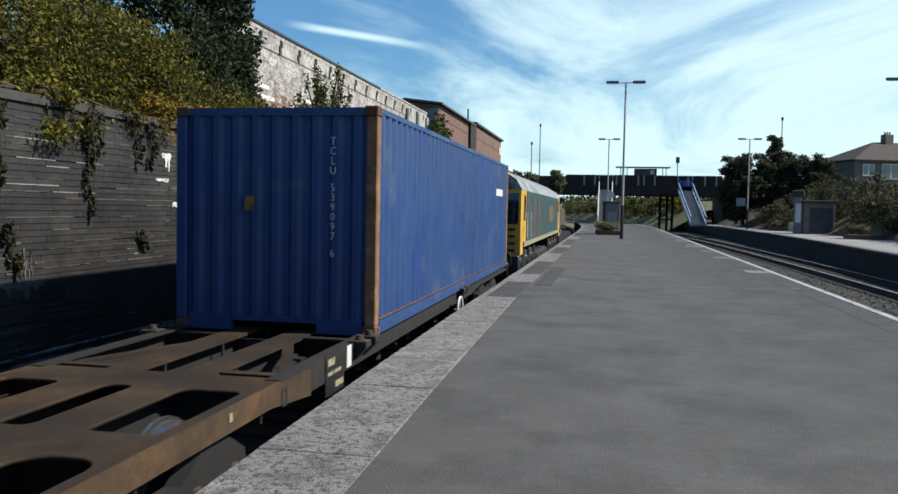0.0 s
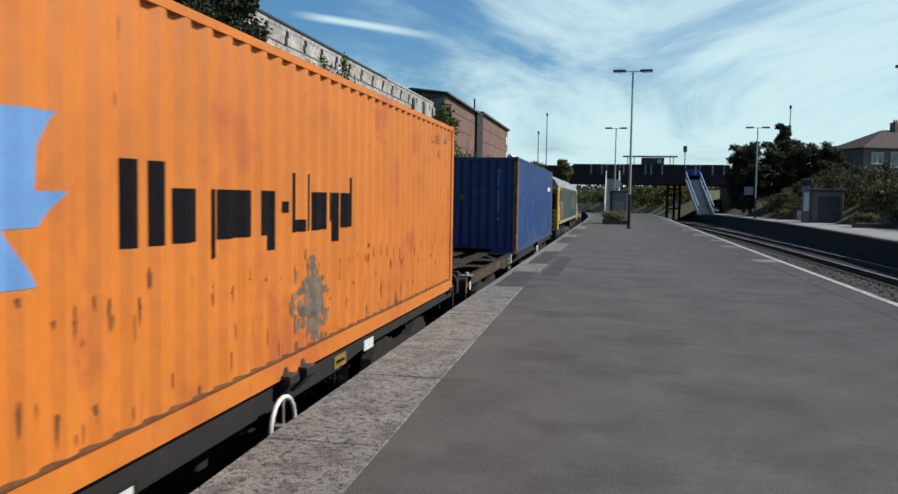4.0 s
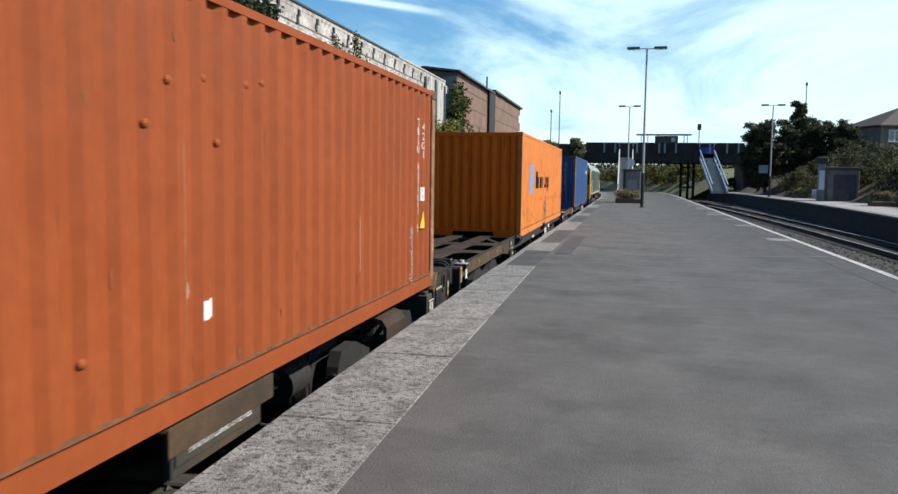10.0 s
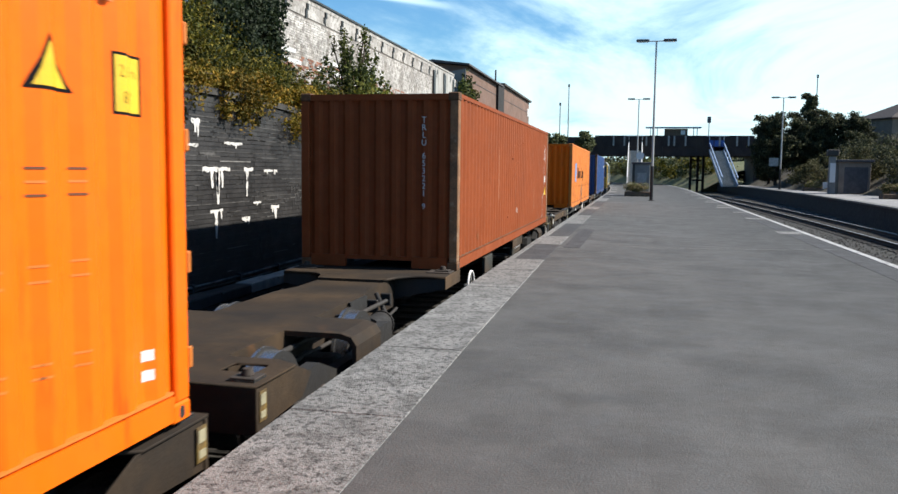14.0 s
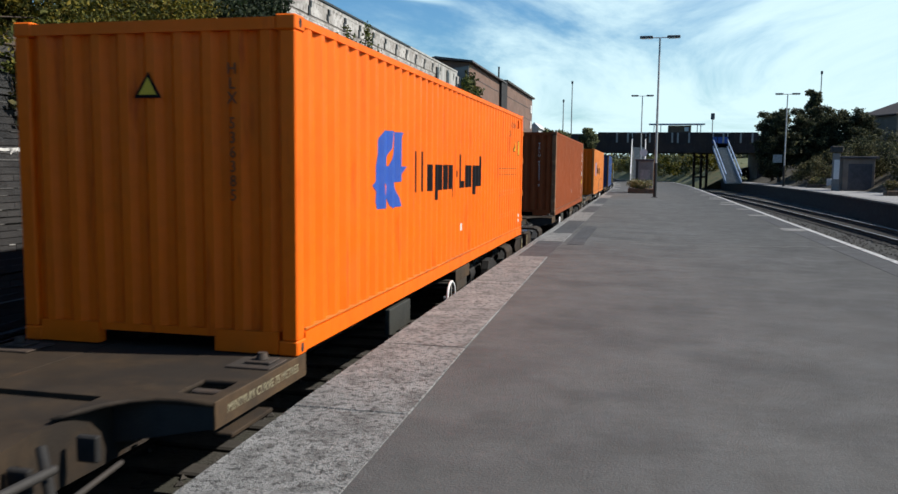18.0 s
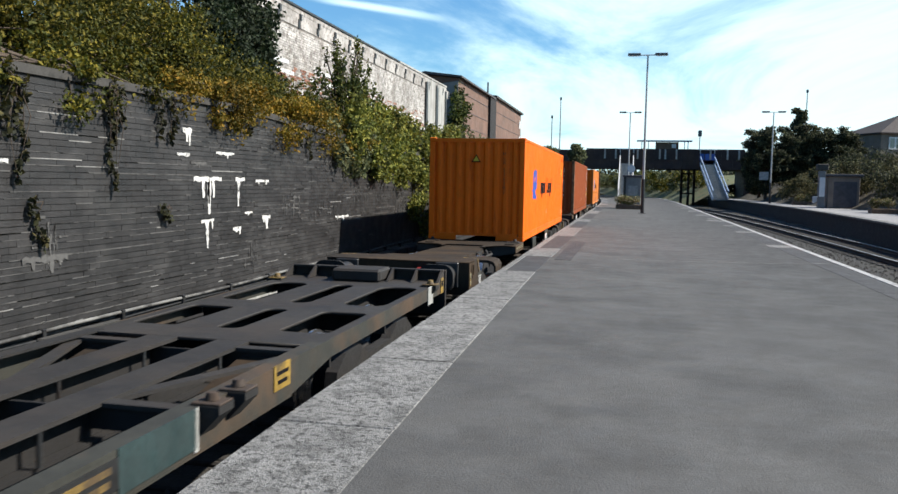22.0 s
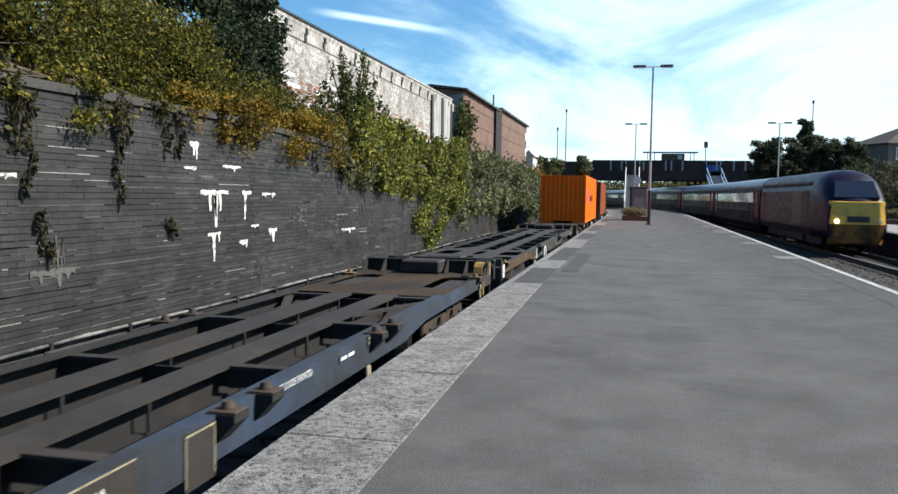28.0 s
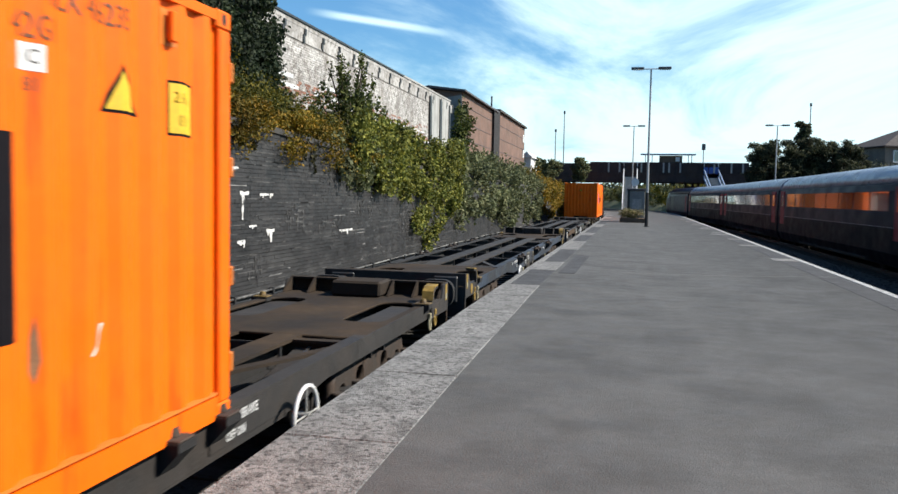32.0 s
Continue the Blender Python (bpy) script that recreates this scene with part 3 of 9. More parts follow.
def build_stones():
    """Loose ballast stones where the bed is seen near by."""
    me = bpy.data.meshes.new("stones")
    n = 9000
    y = 22 + 70 * rng.random(n) ** 1.6
    lo = np.array([right_edge(v) + 0.1 for v in y]); hi = np.array([far_edge(v) - 0.1 for v in y])
    x = lo + (hi - lo) * rng.random(n)
    far = np.arange(n) % 3 == 0
    y[far] = 2 + 45 * rng.random(far.sum())
    x[far] = np.where(rng.random(far.sum()) < 0.55, -7.0 + 1.6 * rng.random(far.sum()), -3.74 + 2.0 * (rng.random(far.sum()) - 0.35))
    z = np.full(n, -1.05)
    s = 0.025 + 0.035 * rng.random(n)
    base = np.array([[1, 0, 0], [0, 1, 0], [-1, 0, 0], [0, -1, 0], [0, 0, 0.8]], float)
    ang = rng.random(n) * 6.28
    ca, sa = np.cos(ang), np.sin(ang)
    v = base[None] * s[:, None, None] * (0.7 + 0.6 * rng.random((n, 5, 1)))
    vx, vy = v[..., 0] * ca[:, None] - v[..., 1] * sa[:, None], v[..., 0] * sa[:, None] + v[..., 1] * ca[:, None]
    co = np.stack([vx + x[:, None], vy + y[:, None], v[..., 2] + z[:, None]], -1).reshape(-1, 3)
    tri = np.array([[0, 1, 4], [1, 2, 4], [2, 3, 4], [3, 0, 4]])
    faces = (np.arange(n)[:, None, None] * 5 + tri[None]).reshape(-1, 3)
    me.from_pydata(co.tolist(), [], faces.tolist())
    me.materials.append(M["ballast_stone"])
    tagged(new("ballast_stones", me), "loose grey ballast stones lying between the rails", "stones", kind="stuff")


def rail_pair(name, centre, ys, label):
    track = thing(name, label, "railway track", "railway tracks", "structure")
    for side in (-1, 1):
        prof = [(-0.07, 0), (0.07, 0), (0.07, 0.02), (0.012, 0.035), (0.012, 0.105), (0.036, 0.115), (0.036, 0.15), (-0.036, 0.15), (-0.036, 0.115), (-0.012, 0.105), (-0.012, 0.035), (-0.07, 0.02)]
        bm = bmesh.new()
        loft(bm, [[(centre(y) + side * 0.753 + a, y, RAIL - 0.153 + b) for a, b in prof] for y in ys], smooth=False)
        r = part("rail", bm, M["rail"], track, "rust-brown steel rail, darkened for its shaded side")
        bm = bmesh.new()
        strip(bm, lambda y: centre(y) + side * 0.753 - 0.030, lambda y: centre(y) + side * 0.753 + 0.030, ys, RAIL + 0.001, RAIL + 0.001)
        part("running_surface", bm, M["rail_top"], r, "polished steel rail head")
    bm = bmesh.new()
    y = ys[0]
    while y < min(ys[-1], 150):
        c = centre(y)
        bevelled(bm, c - 1.27, c + 1.27, y - 0.12, y + 0.12, -1.16, RAIL - 0.165, 0.02)
        y += 0.65
    part("sleepers", bm, M["sleeper"], track, "grey concrete sleepers")["kind"] = "stuff"


# ---- island platform ----
def build_platform():
    bm = bmesh.new()
    ys = along(-14, 122, 2)
    strip(bm, lambda y: left_track(y) + 1.45 + 0.60, lambda y: right_edge(y) - 0.55, ys, 0.0, 0.0)
    pf = solid("platform_1", bm, M["asphalt"], "long island platform of worn grey asphalt with concrete edges", kind="structure")
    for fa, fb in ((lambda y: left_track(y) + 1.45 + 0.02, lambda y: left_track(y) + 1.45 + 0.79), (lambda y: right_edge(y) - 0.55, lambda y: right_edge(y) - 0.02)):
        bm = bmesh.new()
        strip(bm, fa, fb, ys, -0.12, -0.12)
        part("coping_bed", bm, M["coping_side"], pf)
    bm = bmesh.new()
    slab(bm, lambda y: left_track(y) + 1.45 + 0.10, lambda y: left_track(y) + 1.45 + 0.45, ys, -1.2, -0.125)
    part("edge_wall", bm, M["coping_side"], pf, "brick platform face with shade in its near-black colour")
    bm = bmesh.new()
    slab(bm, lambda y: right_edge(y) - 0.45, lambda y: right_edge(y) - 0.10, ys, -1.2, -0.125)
    part("edge_wall", bm, M["coping_side"], pf, "brick platform face with shade in its near-black colour")
    bm = bmesh.new()
    y = -13.0
    x0 = -2.29
    n = 0
    def block(name, a, b, xa, xb, mat, z=0.004):
        bm = bmesh.new()
        g = 0.006
        c = [(left_track(v) + 3.74) for v in (a, b)]
        oa, ob = [np.interp(v, [3, 5, 11], [0.10, 0.05, 0.0]) if xa == x0 else 0.0 for v in (a, b)]
        ia, ib = [np.interp(v, [3, 5, 7, 15], [0.13, 0.08, 0.03, -0.10]) if xb == -1.5 else 0.0 for v in (a, b)]
        pts = [(xa + oa + c[0], a + g), (xb - g + ia + c[0], a + g), (xb - g + ib + c[1], b - g), (xa + ob + c[1], b - g)]
        prism(bm, pts, -0.13, z, "z")
        bmesh.ops.bevel(bm, geom=bm.edges[:], offset=0.008, segments=1, affect="EDGES")
        part(name, bm, mat, pf)
    y = 0.94 - 2.05 * 7
    while y < 14.5:
        e = min(y + 2.05, 14.95)
        if 14.95 - e < 0.9:
            e = 14.95
        n += 1
        block("coping_slab", y, e, x0, -1.50, M["coping"], 0.004 + 0.003 * (n % 3))
        y = e
    block("asphalt_infill", 14.95, 18.2, x0 + 0.12, -1.5, M["asphalt_patch"])
    block("coping_slab", 14.95, 18.2, x0, x0 + 0.12, M["coping"])
    block("coping_slab", 18.2, 20.6, x0, -1.5, M["coping"], 0.008)
    y = 20.6
    k = 0
    while y < 116:
        e = y + (2.6 if k % 3 else 5.2)
        dark = k % 3 == 0 or rng.random() < 0.25
        block("coping_slab", y, e, x0, x0 + 0.16, M["coping"])
        block("asphalt_infill" if dark else "coping_slab", y, e, x0 + 0.16, -1.5, M["asphalt_patch"] if dark else M["coping"], 0.005)
        y = e
        k += 1
    # resurfaced strip beside the edge
    bm = bmesh.new()
    prism(bm, [(-1.49, 17.6), (-1.14, 17.6), (-1.1, 23.2), (-1.49, 23.2)], -0.01, 0.005, "z")
    part("asphalt_infill", bm, M["asphalt_patch"], pf, "dark patched asphalt")
    # far edge of the island
    y = -10.0
    k = 0
    while y < 116:
        e = y + 2.4
        bm = bmesh.new()
        a, b = right_edge(y), right_edge(e)
        prism(bm, [(a - 0.15, y + 0.006), (a, y + 0.006), (b, e - 0.006), (b - 0.15, e - 0.006)], -0.13, 0.012, "z")
        part("edge_stone", bm, M["white_line"], pf, "white-painted edge stone")
        bm = bmesh.new()
        pale = k in (14, 17, 19, 21, 22, 24, 25, 27, 28, 30, 31, 33, 34, 36)
        w = 0.65 if not pale else (0.95, 0.72, 0.80)[k % 3]
        m = y + 1.0 if pale else e
        prism(bm, [(a - w, y + 0.006), (a - 0.156, y + 0.006), (b - 0.156, m - 0.006), (b - w, m - 0.006)], -0.13, 0.007 if pale else 0.003, "z")
        part("coping_slab" if pale else "asphalt_infill", bm, M["coping"] if pale else M["asphalt_patch"], pf)
        if pale:
            bm = bmesh.new()
            prism(bm, [(a - 0.65, m + 0.006), (a - 0.156, m + 0.006), (b - 0.156, e - 0.006), (b - 0.65, e - 0.006)], -0.13, 0.003, "z")
            part("asphalt_infill", bm, M["asphalt_patch"], pf)
        y = e
        k += 1
    # hairline joint across the asphalt
    bm = bmesh.new()
    prev = None
    pts = [(-0.2 + i * 0.23, 18.2 + 0.9 * (i / 20) ** 2 + 0.06 * math.sin(i * 2.1)) for i in range(21)]
    for (xa, ya), (xb, yb) in zip(pts, pts[1:]):
        v = [bm.verts.new(p) for p in ((xa, ya - 0.03, 0.004), (xb, yb - 0.03, 0.004), (xb, yb + 0.03, 0.004), (xa, ya + 0.03, 0.004))]
        bm.faces.new(v)
    part("joint_filler", bm, M["coping"], pf, "pale filled joint in the asphalt")


def build_far_platform():
    ys = along(-14, 122, 2)
    z = 0.12
    bm = bmesh.new()
    strip(bm, lambda y: far_edge(y) + 0.5, lambda y: far_edge(y) + far_width(y), ys, z, z)
    pf = solid("platform_2", bm, material("far_asphalt", (0.27, 0.265, 0.26), 0.85, var=0.2, scale=0.8, bump=0.3), "opposite platform with a pale surface", kind="structure")
    # shade on this face is put into the near-black base
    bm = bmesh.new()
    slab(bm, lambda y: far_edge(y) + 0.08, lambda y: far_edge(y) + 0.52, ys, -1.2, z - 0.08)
    part("edge_wall", bm, M["coping_side"], pf, "brick platform face with shade in its near-black colour")
    y = -10.0
    while y < 116:
        a, b = far_edge(y), far_edge(y + 2.4)
        bm = bmesh.new()
        prism(bm, [(a, y + 0.006), (a + 0.52, y + 0.006), (b + 0.52, y + 2.394), (b, y + 2.394)], z - 0.08, z + 0.006, "z")
        part("coping_slab", bm, M["coping"], pf)
        y += 2.4


# ---- retaining wall ----
WALL_X = -6.5


def wall_top(y):
    return float(np.interp(y, [-20, 4, 8, 13, 16.5, 22, 30, 60, 90], [2.7, 2.7, 2.72, 2.76, 2.62, 2.45, 2.4, 2.2, 1.8]))


def build_wall():
    bm = bmesh.new()
    ys = along(-20, 92, 2)
    rings = [[(WALL_X - 0.012, y, -1.3), (WALL_X - 0.9, y, -1.3), (WALL_X - 0.9, y, wall_top(y)), (WALL_X - 0.012, y, wall_top(y))] for y in ys]
    loft(bm, rings, smooth=False)
    wall = solid("wall_1", bm, M["mortar"], "tall retaining wall of dark blue-grey engineering brick with lime stains", kind="structure")
    bm = bmesh.new()
    rings = [[(WALL_X + 0.03, y, wall_top(y) + 0.004), (WALL_X - 0.6, y, wall_top(y) + 0.004), (WALL_X - 0.6, y, wall_top(y) + 0.11), (WALL_X + 0.03, y, wall_top(y) + 0.11)] for y in ys]
    loft(bm, rings, smooth=False)
    part("wall_coping", bm, M["stone_cap"], wall, "weathered stone coping")
    return wall


def build_wall_bricks(wall):
    bm = bmesh.new()
    box(bm, 0, 0.012, -0.1121, 0.1121, -0.0335, 0.0335)
    near = mesh_of(bm, M["brick_blue"], "brick")
    verts, faces = [], []
    c = 0.075
    k = 0
    for row in range(int(4.0 / c)):
        z = -1.2 + c * (row + 0.5)
        off = 0.1125 * (row % 2)
        y = 5.0 + off
        while y < 44:
            if z + 0.04 < wall_top(y):
                jut = 0.0016 * rng.standard_normal()
                if 8.6 < y < 13.2 and 0.62 < z < 1.72:
                    b = piece("brick", near, wall, pose(WALL_X - 0.012 + jut, y, z))
                    k += 1
                else:
                    i = len(verts)
                    x1, x0 = WALL_X + jut, WALL_X - 0.02
                    for xx in (x0, x1):
                        verts += [(xx, y - 0.1121, z - 0.0335), (xx, y + 0.1121, z - 0.0335), (xx, y + 0.1121, z + 0.0335), (xx, y - 0.1121, z + 0.0335)]
                    faces += [(i + 4, i + 5, i + 6, i + 7), (i, i + 1, i + 5, i + 4), (i + 1, i + 2, i + 6, i + 5), (i + 2, i + 3, i + 7, i + 6), (i + 3, i, i + 4, i + 7)]
            y += 0.225
    me = bpy.data.meshes.new("bricks")
    me.from_pydata(verts, [], faces)
    me.materials.append(M["brick_blue"])
    ob = new("bricks", me)
    ob.parent = wall
    tagged(ob, "courses of dark engineering bricks", kind="stuff")


def build_wall_marks(wall):
    """Lime run-off and leached joints: ragged pale stains that lie on the bricks."""
    x = WALL_X + 0.009

    def drip(bm, r, y, z, w, h):
        """One ragged run that narrows downwards."""
        n = max(3, int(h / 0.045))
        left, right = [], []
        sway = 0.0
        for i in range(n + 1):
            f = i / n
            sway += r.uniform(-0.010, 0.010)
            q = w * (1 - 0.55 * f) * r.uniform(0.65, 1.15) / 2
            left.append((y + sway - q, z - h * f))
            right.append((y + sway + q, z - h * f))
        prism(bm, left + right[::-1], x - 0.004, x + 0.001, "x")

    def bar(bm, r, y, z, w, t):
        """A ragged stain along one course."""
        n = max(4, int(w / 0.06))
        up = [(y - w / 2 + w * i / n, z + t * r.uniform(0.25, 0.6)) for i in range(n + 1)]
        dn = [(y - w / 2 + w * i / n, z - t * r.uniform(0.25, 0.8)) for i in range(n + 1)]
        prism(bm, up + dn[::-1], x - 0.004, x + 0.0015, "x")

    def streak(y, z, w, drops, seed, mat="lime", t=0.045):
        r = random.Random(seed)
        bm = bmesh.new()
        bar(bm, r, y, z, w, t)
        for dy, dw, dh in drops:
            drip(bm, r, y + dy, z, dw, dh)
        part("lime_streak", bm, M[mat], wall, "white lime run-off stain" if mat == "lime" else "greyish lime stain")

    def scribble(y, z, w, h, n, seed):
        """A patch of thin scraped strokes."""
        r = random.Random(seed)
        bm = bmesh.new()
        for _ in range(n):
            drip(bm, r, y + r.uniform(-w, w) / 2, z + r.uniform(-h, h) / 3, r.uniform(0.012, 0.04), h * r.uniform(0.15, 0.6))
        for _ in range(n // 3):
            bar(bm, r, y + r.uniform(-w, w) / 2, z + r.uniform(-h, h) / 2, r.uniform(0.1, 0.35), 0.02)
        part("scraped_patch", bm, M["grey_lime"], wall, "pale scraped patch on the bricks")

    r = random.Random(44)
    for mat, count, label in (("grey_lime", 420, "pale leached mortar joints"), ("trough", 90, "pale leached mortar joints")):
        bm = bmesh.new()
        for i in range(count):
            y = 5.5 + 24 * r.random() ** 1.5
            row = int(r.uniform(11, 51))
            z = -1.2 + 0.075 * row
            if z > wall_top(y) - 0.1:
                continue
            ln = r.choice((0.15, 0.25, 0.4, 0.8, 1.5, 2.4)) * r.uniform(0.7, 1.3)
            if mat == "trough":
                ln *= 0.5
            t = r.uniform(0.003, 0.008)
            box(bm, WALL_X - 0.005, WALL_X + 0.0065, y, y + ln, z - t, z + t)
        part("pale_joints", bm, M[mat], wall, label)["kind"] = "stuff"
    streak(11.88, 1.60, 0.88, ((-0.14, 0.13, 0.30), (0.02, 0.15, 0.56), (0.02, 0.10, 0.40), (0.16, 0.10, 0.30)), 1, t=0.07)
    streak(12.98, 1.60, 0.34, ((-0.06, 0.11, 0.46),), 2, t=0.06)
    streak(13.85, 1.58, 0.55, ((-0.15, 0.08, 0.06), (0.16, 0.10, 0.07)), 3)
    streak(11.86, 0.94, 0.40, ((-0.02, 0.12, 0.44), (0.14, 0.06, 0.14)), 4, t=0.05)
    streak(12.86, 0.76, 0.30, ((0, 0.12, 0.06), (0.1, 0.08, 0.10)), 5, t=0.06)
    streak(14.02, 0.92, 0.34, ((0.02, 0.16, 0.22), (-0.1, 0.10, 0.1)), 6, t=0.06)
    streak(13.3, 1.02, 0.30, ((0.0, 0.05, 0.05),), 7)
    streak(8.15, 0.66, 0.75, ((-0.2, 0.08, 0.12), (0.1, 0.10, 0.18), (0.26, 0.06, 0.10)), 8, "grey_lime", 0.08)
    streak(11.26, 2.33, 0.26, ((0.0, 0.12, 0.18), (0.08, 0.07, 0.24)), 9, t=0.07)
    streak(11.15, 1.96, 0.36, (), 10)
    streak(12.45, 2.02, 0.62, ((0.1, 0.07, 0.08),), 11)
    streak(7.35, 1.76, 0.5, ((0.1, 0.05, 0.05),), 12)
    streak(18.13, 0.78, 0.9, ((0.1, 0.14, 0.10), (-0.3, 0.08, 0.06)), 13)
    streak(11.6, 1.84, 0.5, ((0.0, 0.05, 0.08),), 16, "grey_lime")
    scribble(15.2, 1.22, 0.9, 0.55, 18, 20)
    scribble(17.2, 1.05, 1.6, 0.35, 14, 21)
    scribble(23.3, 1.05, 1.3, 0.85, 26, 22)
    scribble(13.4, 0.35, 0.5, 0.5, 12, 23)
    scribble(8.2, 0.95, 0.6, 0.4, 12, 24)
    scribble(19.6, 1.35, 1.4, 0.5, 16, 25)


def build_wall_foot():
    trunking = thing("cable_trough", "pale concrete cable trough along the foot of the wall", "cable trough")
    y = 2.0
    k = 0
    while y < 60:
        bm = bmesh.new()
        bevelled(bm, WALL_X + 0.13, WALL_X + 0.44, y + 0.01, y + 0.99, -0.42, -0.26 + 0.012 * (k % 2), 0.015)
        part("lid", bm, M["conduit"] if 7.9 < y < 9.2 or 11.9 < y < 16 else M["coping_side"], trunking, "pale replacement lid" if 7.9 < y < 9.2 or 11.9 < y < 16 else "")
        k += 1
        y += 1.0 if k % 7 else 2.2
    # channel takes the near-black base; its shade is in that colour
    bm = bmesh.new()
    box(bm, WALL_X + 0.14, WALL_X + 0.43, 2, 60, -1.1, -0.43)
    part("body", bm, M["coping_side"], trunking, "concrete channel, its shade in the near-black colour")
    pipe = thing("cable_conduit", "thin grey conduit clipped along the wall", "pipe")
    def run(bm, pts, r):
        loft(bm, [[(x + r * math.cos(a), y, z + r * math.sin(a)) for a in [math.pi * i / 4 for i in range(8)]] for x, y, z in pts])
    bm = bmesh.new()
    run(bm, [(WALL_X + 0.06, y, -0.17 + 0.015 * math.sin(y * 0.9)) for y in along(1, 62, 1.5)], 0.022)
    part("pipe", bm, M["lagging"], pipe)
    bm = bmesh.new()
    run(bm, [(WALL_X + 0.05, y, -0.25 + 0.012 * math.sin(y * 1.3)) for y in along(1, 62, 1.5)], 0.016)
    part("cable", bm, M["black_paint"], pipe, "black cable")
    for y in along(2, 40, 1.5):
        bm = bmesh.new()
        bevelled(bm, WALL_X + 0.01, WALL_X + 0.10, y - 0.03, y + 0.03, -0.29, -0.13, 0.008)
        part("bracket", bm, M["black_paint"], pipe)


# ---- land on both sides ----
def build_left_bank():
    bm = bmesh.new()
    ys = along(-30, 140, 3)
    prof = [(-6.9, -1.4), (-6.9, 0.0), (-8.2, 0.55), (-9.6, 1.0), (-14, 1.3), (-120, 2.5)]
    rings = []
    for y in ys:
        t = wall_top(y) if y < 92 else 1.8
        rings.append([bm.verts.new((x + 0.15 * math.sin(y * 0.7 + i), y, (t + h if i else h) + (0.12 * math.sin(y * 1.1 + i * 2) if i > 1 else 0))) for i, (x, h) in enumerate(prof)])
    for a, b in zip(rings, rings[1:]):
        for i in range(len(prof) - 1):
            bm.faces.new((a[i], a[i + 1], b[i + 1], b[i]))
    solid("bank_1", bm, M["soil"], "overgrown earth bank behind the retaining wall", kind="structure")


def build_right_bank():
    bm = bmesh.new()
    prof = [(-0.1, 0.0), (1.0, 0.6), (4, 2.2), (9, 3.6), (140, 5.0)]
    rings = []
    for y in along(-30, 118, 4):
        rings.append([bm.verts.new((far_edge(y) + far_width(y) + x, y, h + (0.15 * math.sin(y * 0.5 + i * 2) if i else 0))) for i, (x, h) in enumerate(prof)])
    for a, b in zip(rings, rings[1:]):
        for i in range(len(prof) - 1):
            bm.faces.new((a[i], b[i], b[i + 1], a[i + 1]))
    solid("bank_2", bm, M["soil"], "scrubby earth bank behind the opposite platform", kind="structure")
    # cutting beyond the bridge
    for sgn, name in ((-1, "cutting_1"), (1, "cutting_2")):
        bm = bmesh.new()
        rings = []
        for y in along(122, 330, 8):
            c = left_track(y) - 4 if sgn < 0 else right_track(y) + 3.2
            rings.append([bm.verts.new((c + sgn * d, y, h + 0.3 * math.sin(y * 0.2 + d))) for d, h in ((0, -1.1), (6, 2.2), (14, 3.6), (60, 5.5))])
        for a, b in zip(rings, rings[1:]):
            for i in range(3):
                bm.faces.new((a[i], b[i], b[i + 1], a[i + 1]))
        solid(name, bm, M["grass"], "grassy cutting side beyond the bridge", kind="structure")


# ---- plants ----
def leaves(name, blobs, size, mat, parent=None, label="", squash=0.55, seed=1, droop=0.0):
    """Many small leaves within blobs of (centre, radii, count)."""
    r = np.random.default_rng(seed)
    cs = []
    for c, rad, n in blobs:
        d = r.standard_normal((n, 3))
        d /= np.linalg.norm(d, axis=1)[:, None]
        q = r.random(n) ** 0.45
        lump = 1 + 0.35 * np.sin(d[:, 0] * 5 + c[1]) * np.cos(d[:, 1] * 4 + c[0]) + 0.25 * np.sin(d[:, 2] * 7 + c[2] * 3)
        cs.append(np.array(c) + d * (q * lump)[:, None] * np.array(rad))
    p = np.concatenate(cs)
    n = len(p)
    a = r.standard_normal((n, 3)); a[:, 2] -= droop; a /= np.linalg.norm(a, axis=1)[:, None]
    b = np.cross(a, r.standard_normal((n, 3))); b /= np.linalg.norm(b, axis=1)[:, None]
    nn = np.cross(a, b)
    s = size * (0.6 + 0.8 * r.random(n))[:, None]
    w = s * squash
    co = np.stack([p - a * s, p + b * w + nn * s * 0.15, p + a * s, p - b * w + nn * s * 0.15], 1).reshape(-1, 3)
    me = bpy.data.meshes.new(name)
    f = np.arange(4 * n).reshape(-1, 4)
    me.from_pydata(co.tolist(), [], f.tolist())
    me.materials.append(mat)
    ob = new(name, me)
    if parent:
        ob.parent = parent
    return tagged(ob, label)


def stems(bm, base, tips, r0=0.03, r1=0.008):
    for t in tips:
        mid = (Vector(base) + Vector(t)) / 2 + Vector((rng.uniform(-0.1, 0.1), rng.uniform(-0.1, 0.1), 0.1))
        tube(bm, base, mid, r0, (r0 + r1) / 2, 6, False)
        tube(bm, mid, t, (r0 + r1) / 2, r1, 6, False)


def shrub(name, label, blobs, size, mat, base, category="shrub", group="", seed=1, trunk=0.04, squash=0.55, droop=0.0):
    t = thing(name, label, category, group)
    bm = bmesh.new()
    stems(bm, base, [b[0] for b in blobs[:40]], trunk, trunk * 0.3)
    part("stem", bm, M["bark"], t, "thin branching woody growth")["kind"] = "stuff"
    leaves("foliage", blobs, size, mat, t, seed=seed, squash=squash, droop=droop)
    return t


